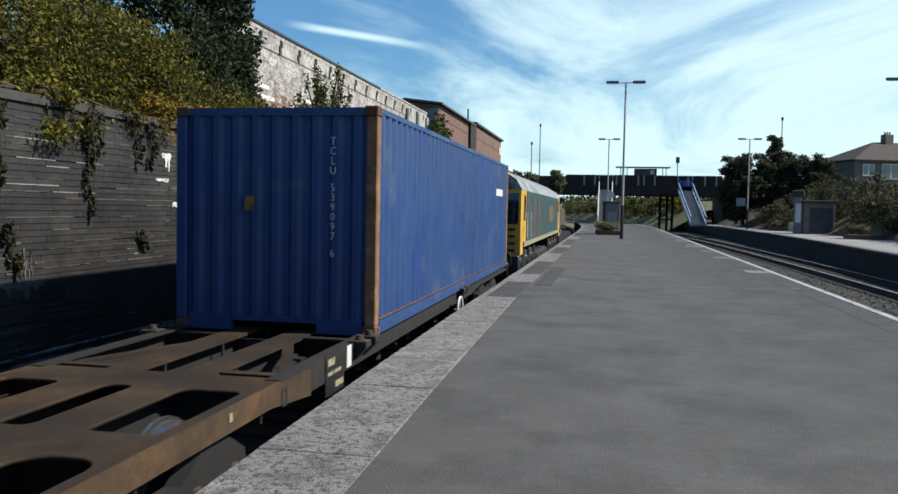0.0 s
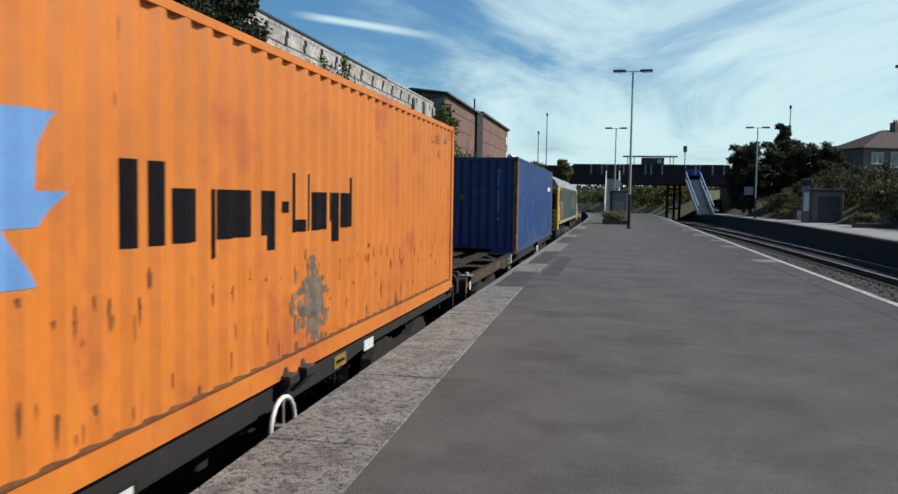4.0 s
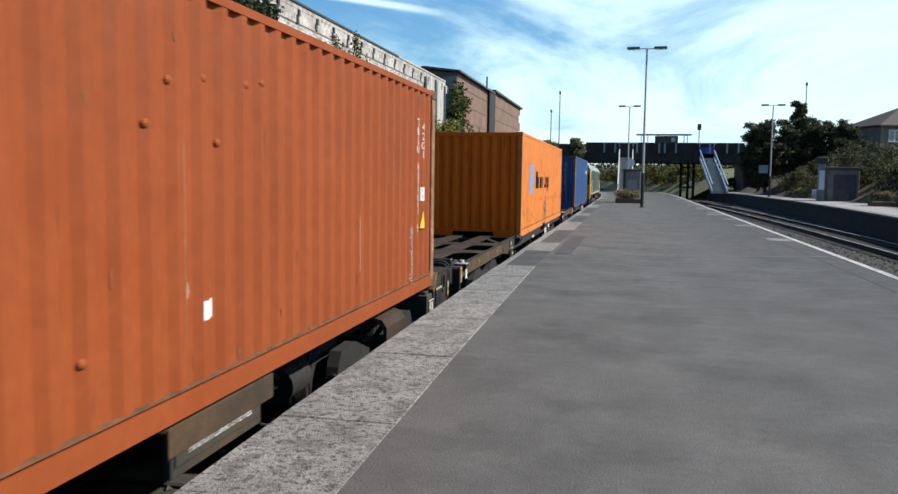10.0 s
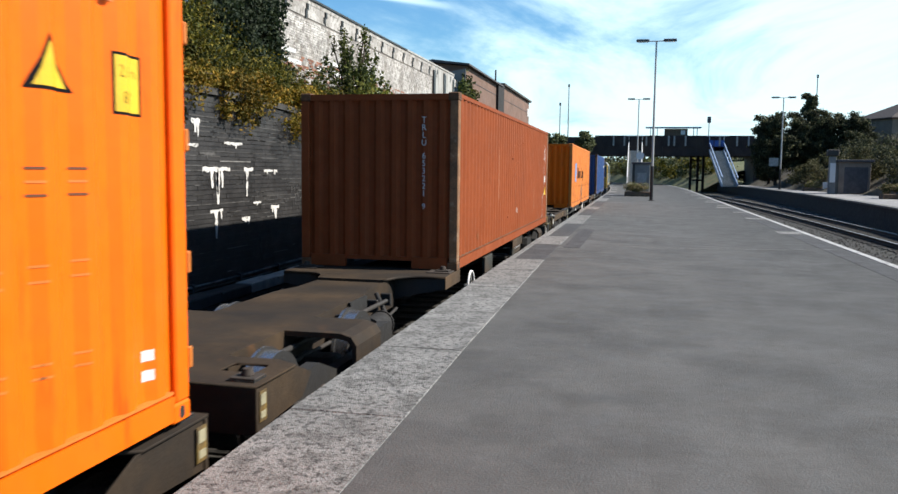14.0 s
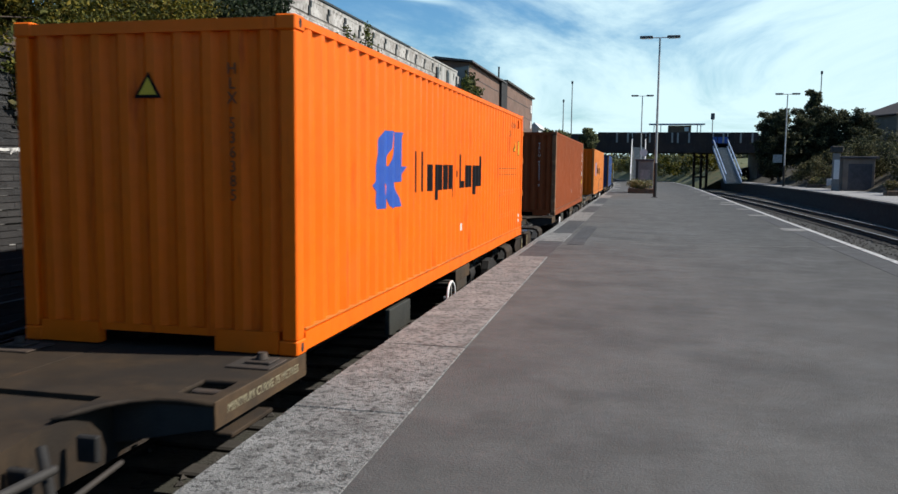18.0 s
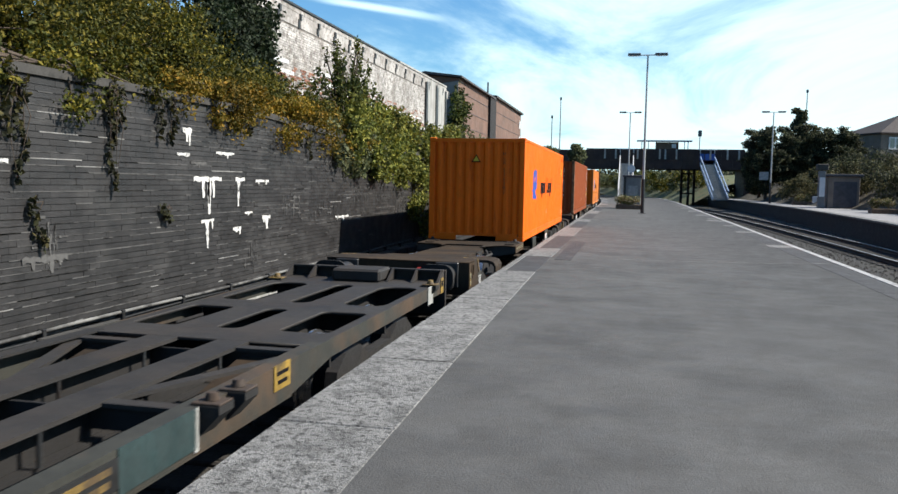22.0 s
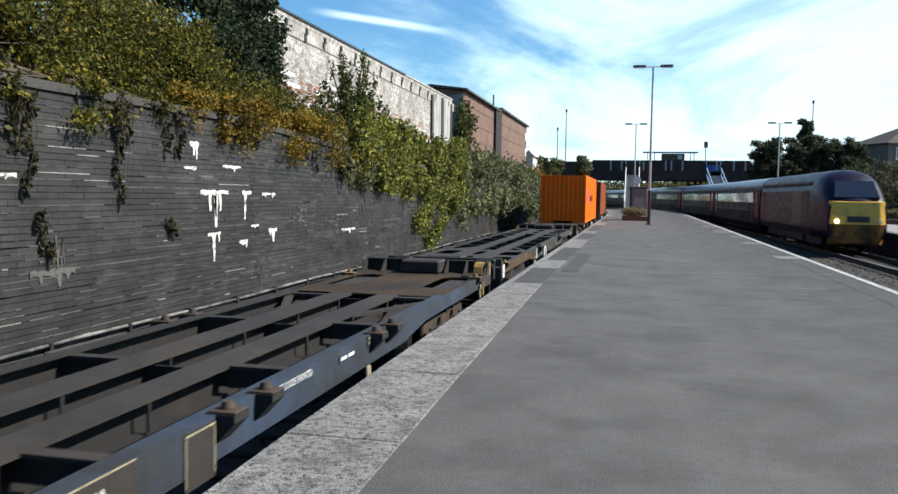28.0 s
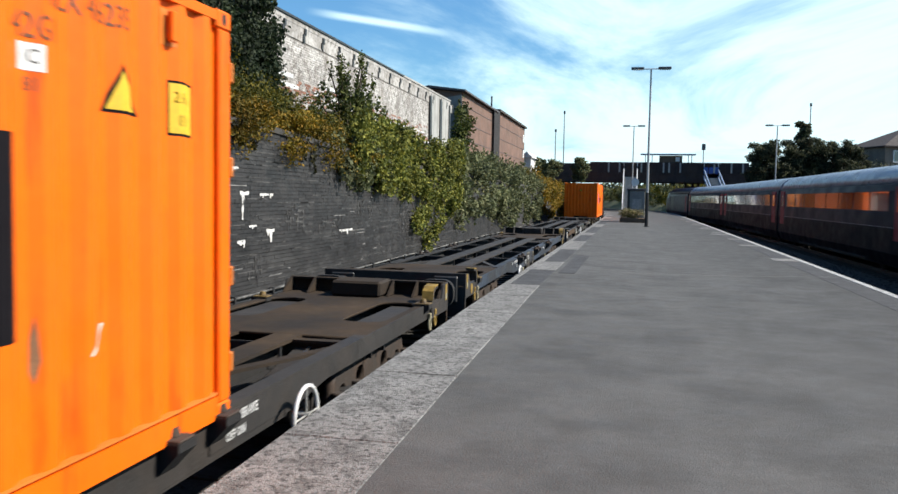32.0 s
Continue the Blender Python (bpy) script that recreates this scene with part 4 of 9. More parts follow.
def build_left_plants():
    r = random.Random(3)
    # brambles over the bank
    def patch(y0, y1, n, mat, name, label, seed, xr=(-9.2, -6.8), lift=(0.0, 0.6), rad=(0.35, 0.7), per=900, size=0.034):
        rr = random.Random(seed)
        blobs = []
        for _ in range(n):
            y = rr.uniform(y0, y1)
            x = rr.uniform(*xr)
            base = wall_top(y) + np.interp(-x, [6.9, 8.2, 9.6], [0.0, 0.55, 1.0])
            q = rr.uniform(*rad)
            blobs.append(((x, y, base + rr.uniform(*lift)), (q, q * 1.2, q * 0.75), per))
        shrub(name, label, blobs, size, mat, (sum(xr) / 2, (y0 + y1) / 2, wall_top(y0) + 0.2), "shrub", "bank plants", seed, 0.018)
    patch(4.0, 9.5, 34, M["bramble"], "bramble", "tangled green bramble bush on top of the wall", 21, lift=(0.1, 1.5))
    patch(8.5, 13.5, 40, M["bramble"], "bramble", "tangled green and yellow bramble bush on top of the wall", 22, lift=(0.1, 1.3))
    patch(12.5, 17.0, 26, M["bramble"], "bramble", "tangled green bramble bush under the ivy", 23, lift=(0.0, 0.7))
    patch(10.8, 15.0, 34, M["bramble_dry"], "bramble", "autumn-yellow bramble trailing over the wall top", 24, xr=(-7.2, -6.4), lift=(-0.25, 0.35), rad=(0.2, 0.4), per=520)
    patch(14.5, 21.0, 48, M["bramble_dry"], "bramble", "autumn-yellow bramble trailing over the wall top", 25, xr=(-7.8, -6.35), lift=(-0.3, 0.4), rad=(0.25, 0.45), per=560)
    patch(5.5, 11.2, 26, M["bramble"], "bramble", "ragged bramble fringe hanging over the wall top", 27, xr=(-6.95, -6.42), lift=(-0.28, 0.25), rad=(0.14, 0.32), per=380)
    patch(20.0, 30.0, 26, M["bramble"], "bramble", "green bramble along the bank", 26, lift=(0.0, 0.5), rad=(0.4, 0.8))
    # upright young sycamore-like bush
    blobs = []
    for i in range(120):
        y = r.gauss(22.8, 1.35); h = max(0.0, 1 - abs(y - 22.4) / 3.4)
        blobs.append(((r.uniform(-8.5, -7.5), y, 3.1 + r.uniform(0.0, 2.35) * h ** 0.8), (0.11, 0.13, 0.32), 70))
    shrub("sapling", "leafy green sapling growing on the bank", blobs, 0.05, M["sapling"], (-8.0, 22.6, 2.8), "sapling", seed=31, trunk=0.05)
    # dark ivy over the end of the factory wall
    blobs = []
    for i in range(120):
        y = r.uniform(13.2, 21.3)
        top = 8.6 if y < 19.5 else 7.0 - (y - 19.5) * 0.35
        blobs.append(((r.uniform(-10.0, -9.35), y, r.uniform(3.7, top)), (0.38, 0.5, 0.5), 430))
    shrub("ivy", "dense dark ivy hanging over the factory wall end", blobs, 0.05, M["ivy"], (-9.9, 18.0, 3.4), "ivy", seed=32, trunk=0.03, squash=0.8, droop=0.8)
    # ivy falling over the retaining wall
    blobs = []
    for i in range(90):
        y = r.uniform(18.5, 30.0)
        low = np.interp(y, [18.5, 20, 22.5, 24, 26, 28, 30], [2.2, 1.9, 1.7, 0.4, -0.1, 0.2, 1.2])
        z = low + (wall_top(y) + 0.9 - low) * r.random() ** 0.75
        blobs.append(((r.uniform(-6.55, -6.2), y, z), (0.20, 0.42, 0.38), 420))
    shrub("hanging_ivy", "bright green ivy hanging down the retaining wall", blobs, 0.045, M["ivy_light"], (-6.7, 24.0, 2.5), "ivy", "ivy on the wall", 33, 0.02, 0.75, 0.8)
    blobs = []
    for i in range(26):
        y = r.uniform(17.4, 20.8)
        blobs.append(((r.uniform(-6.6, -6.3), y, r.uniform(1.9, 2.8)), (0.18, 0.3, 0.3), 180))
    shrub("hanging_ivy", "grey-green ivy clump over the wall top", blobs, 0.06, M["hedge"], (-6.7, 19.0, 2.4), "ivy", "ivy on the wall", 34, 0.02, 0.75, 0.8)
    # long hedge-like growth further on
    for k, (y0, y1, mat, top) in enumerate(((29.5, 42, "hedge", 3.0), (41, 60, "hedge", 2.9), (58, 88, "bramble_dry", 2.6))):
        blobs = []
        for i in range(70):
            y = r.uniform(y0, y1)
            low = 0.7 if y < 40 else 0.2
            blobs.append(((r.uniform(-6.8, -6.15), y, r.uniform(low, top)), (0.3, 0.75, 0.42), 170))
        for i in range(30):
            y = r.uniform(y0, y1)
            blobs.append(((r.uniform(-9.0, -6.7), y, wall_top(y) + r.uniform(0.1, 1.3)), (0.6, 0.9, 0.55), 190))
        shrub("wall_shrub", "thick yellowish shrub growth covering the wall", blobs, 0.09, M[mat], (-6.9, (y0 + y1) / 2, 2.0), "shrub", "wall shrubs", 40 + k, 0.03)
    # thin trailers on the bricks
    for k, (y, z0, z1, w) in enumerate(((7.55, 2.75, 1.95, 0.22), (7.75, 2.6, 1.45, 0.09), (9.35, 2.75, 1.35, 0.10), (9.55, 2.7, 2.2, 0.12), (10.45, 2.8, 2.1, 0.17), (10.8, 2.7, 2.05, 0.14), (13.3, 2.8, 2.3, 0.3), (12.6, 2.75, 2.45, 0.3), (16.0, 2.6, 2.0, 0.10), (15.6, 2.6, 2.2, 0.2), (7.95, 1.3, 1.05, 0.10), (10.6, 1.15, 0.95, 0.12), (8.0, 0.95, 0.8, 0.06))):
        blobs = []
        n = max(3, int((z0 - z1) / 0.12))
        for i in range(n):
            f = i / n
            blobs.append(((WALL_X + 0.06, y + 0.08 * math.sin(i * 1.3 + k), z0 + (z1 - z0) * f), (0.04, w * (0.7 - 0.5 * f), 0.10), 15))
        shrub("wall_creeper", "thin dark creeper trailing down the bricks", blobs, 0.040, M["ivy_wall"], (WALL_X + 0.03, y, z0), "creeper", "wall creepers", 60 + k, 0.008, 0.7, 0.6)


def tree(name, label, x, y, z, h, blobs, mat, seed, size=0.16, r0=0.2):
    t = thing(name, label, "tree", "trees")
    bm = bmesh.new()
    top = (x + 0.2, y, z + h * 0.55)
    tube(bm, (x, y, z - 0.2), top, r0, r0 * 0.5, 8, False)
    for c, _, _ in blobs[:14]:
        tube(bm, (x + 0.1, y, z + h * 0.35), c, r0 * 0.35, r0 * 0.1, 6, False)
    part("trunk", bm, M["bark"], t)
    leaves("crown", blobs, size, mat, t, seed=seed, squash=0.6)
    return t


def build_right_plants():
    r = random.Random(8)
    def crown(cx, cy, cz, rx, ry, rz, n, per, q):
        out = []
        for _ in range(n):
            d = Vector((r.gauss(0, 1), r.gauss(0, 1), r.gauss(0, 1))).normalized() * (r.random() ** 0.4)
            out.append(((cx + d.x * rx, cy + d.y * ry, cz + d.z * rz), (q, q, q * 0.8), per))
        return out
    for k, (x, y, z, w, h, lab) in enumerate(((14.7, 95, 0.6, 2.7, 8.5, "rounded dark green tree behind the platform"), (18.4, 96, 1.2, 3.2, 7.6, "spreading dark green tree behind the platform"), (21.6, 95, 2.0, 2.6, 6.4, "dark green tree beside the house"), (15.2, 103, 0.5, 1.6, 5.4, "dark bushy tree beside the bridge stair"))):
        tree("tree", lab, x, y, z, h, crown(x, y, z + h * 0.52, w * 1.05, w, h * 0.44, 120, 480, 0.55), M["tree_dark"], 80 + k, 0.085)
    tree("conifer", "tall narrow dark conifer against the sky", 18.3, 97, 1.0, 9.6, [((18.3 + r.gauss(0, 0.3), 97 + r.gauss(0, 0.3), 4 + i * 0.235), (1.5 * (1 - i / 38), 1.5 * (1 - i / 38), 0.35), 260) for i in range(27)], M["tree_dark"], 90)
    for k in range(36):
        y = 40 + k * 1.6
        x = far_edge(y) + far_width(y) + r.uniform(0.4, 7.5)
        blobs = [((x + r.gauss(0, 0.9), y + r.gauss(0, 0.9), r.uniform(0.8, 1.6 + (x - far_edge(y) - far_width(y) + 1) * 0.42)), (0.8, 0.8, 0.6), 330) for _ in range(11)]
        shrub("bank_bush", "dark scrub bush on the bank behind the platform", blobs, 0.085, M["tree_dark"] if k % 2 else M["scrub"], (x, y, 0.4), "bush", "bank bushes", 100 + k, 0.04)
    for k, (x, y, w) in enumerate(((-6.0, 98, 1.0), (-9.5, 96, 1.8), (-12, 92, 2.0))):
        tree("tree", "small pale green tree beside the bridge end", x, y, 2.2, 4.2, crown(x, y, 5.0, w, w, 1.3, 26, 200, 0.45), M["hedge"], 140 + k, 0.12, 0.1)
    # growth seen under the bridge
    for k in range(16):
        y = 135 + 11 * k
        for sgn in (-1, 1):
            c = left_track(y) - 9 if sgn < 0 else right_track(y) + 8.5
            blobs = [((c + r.gauss(0, 2.6), y + r.gauss(0, 3.0), 1.0 + r.uniform(0, 3.4)), (1.5, 1.5, 1.1), 200) for _ in range(12)]
            shrub("cutting_bush", "yellow-green bush on the cutting beyond the bridge", blobs, 0.22, M["tree_dark"] if sgn < 0 else M["hedge"] if k % 2 else M["bramble"], (c, y, 0.6), "bush", "cutting bushes", 160 + 2 * k + sgn, 0.06)


def build_far_wood():
    """Woods that close the view beyond the bridge."""
    r = random.Random(21)
    blobs = []
    for i in range(260):
        x = r.uniform(-150, 160)
        y = r.uniform(330, 380)
        blobs.append(((x, y, r.uniform(0, 7.5)), (6, 6, 3.0), 60))
    for i in range(150):
        y = r.uniform(140, 330)
        x = left_track(y) - r.uniform(9, 26)
        blobs.append(((x, y, r.uniform(0.5, 5.0)), (3, 4, 1.8), 90))
    for i in range(60):
        y = r.uniform(150, 330)
        x = right_track(y) + r.uniform(8, 30)
        blobs.append(((x, y, r.uniform(0.5, 5.5)), (3, 4, 1.8), 90))
    ob = leaves("far_wood", blobs, 0.7, M["tree_dark"], None, "dark woods along the line beyond the bridge", seed=211)
    tagged(ob, category="woods", kind="stuff")


# ---- buildings on the left ----
def build_factory():
    f = thing("factory", "long pale brick factory wall with slots under its roof edge", "factory building")
    x, y0, y1, zb, zt = -10.0, 19.5, 44.6, 2.2, 6.85
    bm = bmesh.new()
    box(bm, x - 0.4, x, y0, y1, zb, zt - 0.62)
    part("wall", bm, M["sooty_joint"], f, "whitewashed brick wall, worn at the foot")
    bm = bmesh.new()
    box(bm, x - 12, x - 0.41, y0, y1, zb, zt - 1.0)
    part("building_body", bm, M["grey_render"], f)
    bm = bmesh.new()
    box(bm, x - 0.42, x + 0.03, y0, y1, zt - 0.20, zt - 0.06)
    part("parapet", bm, M["white_brick"], f)
    bm = bmesh.new()
    box(bm, x - 0.5, x + 0.07, y0, y1 - 9.6, zt - 0.055, zt + 0.01)
    part("gutter", bm, M["black_paint"], f, "black roof-edge gutter")
    bm = bmesh.new()
    box(bm, x - 0.5, x + 0.06, y1 - 9.5, y1, zt - 0.05, zt + 0.03)
    part("coping", bm, M["rendered"], f, "white coping stones")
    # piers between the short slots under the gutter
    ys = [20.9 + 1.52 * i for i in range(17)]
    prev = y0
    for k, y in enumerate(ys + [y1 + 0.07]):
        bm = bmesh.new()
        box(bm, x - 0.4, x + 0.02, prev, min(y - 0.07, y1), zt - 0.62, zt - 0.201)
        part("pier", bm, M["white_brick"], f)
        if k < len(ys):
            bm = bmesh.new()
            box(bm, x + 0.021, x + 0.06, y - 0.16, y - 0.06, zt - 0.56 - 0.05 * (k % 3), zt - 0.38)
            box(bm, x + 0.021, x + 0.07, y - 0.06, y + 0.07, zt - 0.40, zt - 0.205)
            part("rafter_bracket", bm, M["black_paint"], f, "dark stepped bracket under the gutter")
        prev = y + 0.07
    # backing painted near-black for the shade inside the slots
    bm = bmesh.new()
    box(bm, x - 0.38, x - 0.12, y0, y1, zt - 0.618, zt - 0.202)
    part("slot_backing", bm, M["dark_void"], f, "near-black backing painted as shade in the slots")
    # tall white end bay with dark drainpipes
    for y, w in ((40.0, 0.35), (42.2, 0.45), (44.3, 0.25)):
        bm = bmesh.new()
        box(bm, x + 0.005, x + 0.10, y - w / 2, y + w / 2, zb, zt - 0.3)
        part("downpipe", bm, M["black_paint"], f, "dark vertical downpipe casing")
    for ya, yb in ((40.25, 41.95), (42.45, 44.15)):
        bm = bmesh.new()
        box(bm, x + 0.003, x + 0.05, ya, yb, zb, zt - 0.1)
        part("rendered_bay", bm, M["rendered"], f, "pale rendered end bay")
    # exposed red courses and broken render, brick by brick near the foot
    bm = bmesh.new()
    r = random.Random(5)
    for row in range(26):
        z = 2.8 + 0.085 * row
        y = 20.5 + 0.12 * (row % 2)
        while y < 39.5:
            if r.random() < 0.8 - 0.02 * row:
                box(bm, x + 0.002, x + 0.018 + r.uniform(0, 0.012), y, y + 0.22, z, z + 0.07)
            y += 0.24
    part("bare_bricks", bm, M["red_brick"], f, "bare red bricks where the whitewash has gone")["kind"] = "stuff"
    bm = bmesh.new()
    for row in range(50):
        z = 2.8 + 0.075 * row
        if z > zt - 0.69:
            break
        y = 20.2 + 0.11 * (row % 2)
        while y < 39.6:
            if r.random() < (0.62 + 0.012 * row):
                box(bm, x + 0.001, x + 0.012 + r.uniform(0, 0.008), y, y + 0.217, z, z + 0.066)
            y += 0.225
    part("white_bricks", bm, M["white_brick"], f, "whitewashed brick courses")["kind"] = "stuff"
    # flaking pale bands
    bm = bmesh.new()
    for z, a, b in ((5.05, 21.8, 30), (4.75, 22.2, 28), (4.6, 30, 39), (4.2, 31, 39)):
        y = a
        while y < b:
            w = r.uniform(0.5, 1.5)
            if r.random() < 0.75:
                box(bm, x + 0.003, x + 0.034, y, y + w, z + r.uniform(-0.03, 0.03), z + 0.09)
            y += w + r.uniform(0.05, 0.4)
    part("flaking_paint", bm, M["white_paint"], f, "bright flaking white bands")["kind"] = "stuff"


def build_shed():
    s = thing("warehouse", "brown brick warehouse with a shallow pitched roof", "warehouse")
    x = -10.0
    bm = bmesh.new()
    # gable end towards the station
    prism(bm, [(x, 2.0), (x, 7.75), (x - 2.0, 7.95), (x - 9, 6.2), (x - 9, 2.0)], 48.0, 60.0, "y")
    part("wall", bm, M["brown_clad"], s, "brown brick side wall")
    bm = bmesh.new()
    prism(bm, [(x + 0.25, 7.77), (x + 0.25, 7.87), (x - 2.0, 8.15), (x - 9.3, 6.4), (x - 9.3, 6.25), (x - 2.0, 8.0)], 47.7, 60.3, "y")
    part("roof", bm, M["slate"], s)
    bm = bmesh.new()
    prism(bm, [(x - 0.01, 2.0), (x - 0.01, 7.6), (x - 9, 6.1), (x - 9, 2.0)], 47.9, 47.998, "y")
    part("gable_wall", bm, M["grey_render"], s, "grey gable wall")
    # solid near-black block stands for a shaded recess
    bm = bmesh.new()
    box(bm, x - 0.8, x + 0.18, 58.6, 61.2, 2, 7.95)
    part("dark_pier", bm, M["dark_void"], s, "near-black block painted as the shaded gap between the two ranges")
    bm = bmesh.new()
    box(bm, x - 9, x, 61.3, 77.0, 2.0, 8.0)
    part("wall", bm, M["brown_clad"], s, "brown brick range")
    bm = bmesh.new()
    prism(bm, [(x + 0.2, 8.0), (x + 0.2, 8.15), (x - 9.2, 8.4), (x - 9.2, 8.0)], 61.2, 77.3, "y")
    part("roof", bm, M["stone_cap"], s)
    for z in (3.0, 4.0, 5.0, 6.0, 7.0):
        for ya, yb in ((61.4, 76.9), (48.1, 58.5)):
            bm = bmesh.new()
            box(bm, x + 0.001, x + 0.02, ya, yb, z, z + 0.03)
            part("string_course", bm, M["slate"], s)
    for y in (76.0,):
        for z in (4.0, 5.6, 7.0):
            bm = bmesh.new()
            box(bm, x + 0.002, x + 0.05, y - 0.35, y + 0.35, z - 0.35, z + 0.35)
            part("vent", bm, M["white_paint"], s, "small white vent panel")
    bm = bmesh.new()
    tube(bm, (x - 0.2, 59.5, 7.9), (x - 0.2, 59.5, 8.9), 0.06)
    part("flue", bm, M["black_paint"], s)
    r = random.Random(9)
    blobs = [((r.uniform(-10.6, -9.75), r.uniform(47.0, 52.5), r.uniform(3.2, 7.2)), (0.4, 0.6, 0.6), 160) for _ in range(40)]
    blobs = [b for b in blobs if b[0][2] < 7.4 - abs(b[0][1] - 48.5) * 0.75]
    shrub("ivy", "dark ivy climbing the warehouse gable", blobs, 0.10, M["sapling"], (-9.8, 49, 2.6), "ivy", seed=77)
    bm = bmesh.new()
    box(bm, -10.4, -9.6, 79, 84, 2, 5.4)
    prism(bm, [(-10.6, 5.4), (-10.0, 6.0), (-9.4, 5.4)], 78.8, 84.2, "y")
    solid("outbuilding", bm, M["white_paint"], "small white outbuilding beyond the warehouse", "building")


# ---- bridge, stairs ----
def build_bridge():
    b = thing("footbridge", "dark steel girder road bridge across the tracks", "bridge")
    y0, y1 = 104.0, 112.5
    for yy, nm in ((y0, "girder"), (y1, "girder")):
        bm = bmesh.new()
        box(bm, -9.0, 13.6, yy, yy + 0.25, 3.85, 4.75)
        box(bm, -9.0, 13.6, yy - 0.15, yy + 0.4, 3.72, 3.85)
        box(bm, -9.0, 13.6, yy - 0.12, yy + 0.37, 4.75, 4.83)
        part("girder", bm, M["bridge_steel"], b)
        bm = bmesh.new()
        box(bm, -5.2, 13.6, yy + 0.05, yy + 0.15, 4.83, 6.15)
        part("parapet", bm, M["bridge_steel"], b, "dark plate parapet")
    bm = bmesh.new()
    box(bm, -40, -9.0, y0 - 0.1, y1 + 0.4, 2.0, 5.95)
    part("abutment", bm, M["bridge_steel"], b, "dark approach wall")
    bm = bmesh.new()
    box(bm, -9.0, -5.2, y0 - 0.1, y0 + 0.1, 4.4, 5.95)
    part("parapet", bm, M["bridge_steel"], b)
    bm = bmesh.new()
    box(bm, 13.6, 40, y0 - 0.1, y1 + 0.4, -1.0, 5.75)
    part("abutment", bm, M["bridge_steel"], b, "dark brick abutment")
    bm = bmesh.new()
    box(bm, -9.0, 13.6, y0 + 0.26, y1 - 0.01, 4.05, 4.3)
    part("deck", bm, M["bridge_steel"], b)
    for x in np.arange(-4.9, 13.5, 0.66):
        bm = bmesh.new()
        pale = int(round((x + 4.9) / 0.66)) in (3, 5, 9, 13, 14, 16, 22, 25, 27)
        q = 0.10 if pale else 0.04
        box(bm, x - q, x + q, y0 - 0.10, y0 - 0.001, 4.9 if pale else 3.86, 6.1)
        part("stiffener", bm, M["conduit"] if pale else M["bridge_steel"], b, "pale stiffener" if pale else "")
    for x in (6.85, 7.75, 8.45):
        for yy in (y1 - 0.3,):
            bm = bmesh.new()
            box(bm, x - 0.16, x + 0.16, yy - 0.2, yy + 0.2, -1.2, 3.72)
            part("column", bm, M["bridge_steel"], b, "dark steel trestle column")
    for z in (0.6, 3.2):
        bm = bmesh.new()
        box(bm, 6.8, 8.45, y1 - 0.4, y1 - 0.2, z, z + 0.2)
        part("brace", bm, M["bridge_steel"], b)
    # open shelter frame on the bridge
    bm = bmesh.new()
    box(bm, 0.9, 7.5, y0 + 0.3, y0 + 2.0, 7.10, 7.22)
    part("shelter_roof", bm, M["pale_blue_paint"], b, "pale flat shelter roof")
    for x in (1.5, 2.3, 6.6, 7.0):
        bm = bmesh.new()
        box(bm, x - 0.05, x + 0.05, y0 + 0.5, y0 + 0.6, 4.3, 7.1)
        part("shelter_post", bm, M["white_paint"], b)
    bm = bmesh.new()
    box(bm, 3.2, 5.9, y0 + 0.7, y0 + 2.2, 4.3, 7.0)
    part("kiosk", bm, M["timber"], b, "brown boarded kiosk")
    bm = bmesh.new()
    box(bm, 5.1, 5.6, y0 + 0.66, y0 + 0.69, 6.3, 6.8)
    part("kiosk_window", bm, M["white_paint"], b)


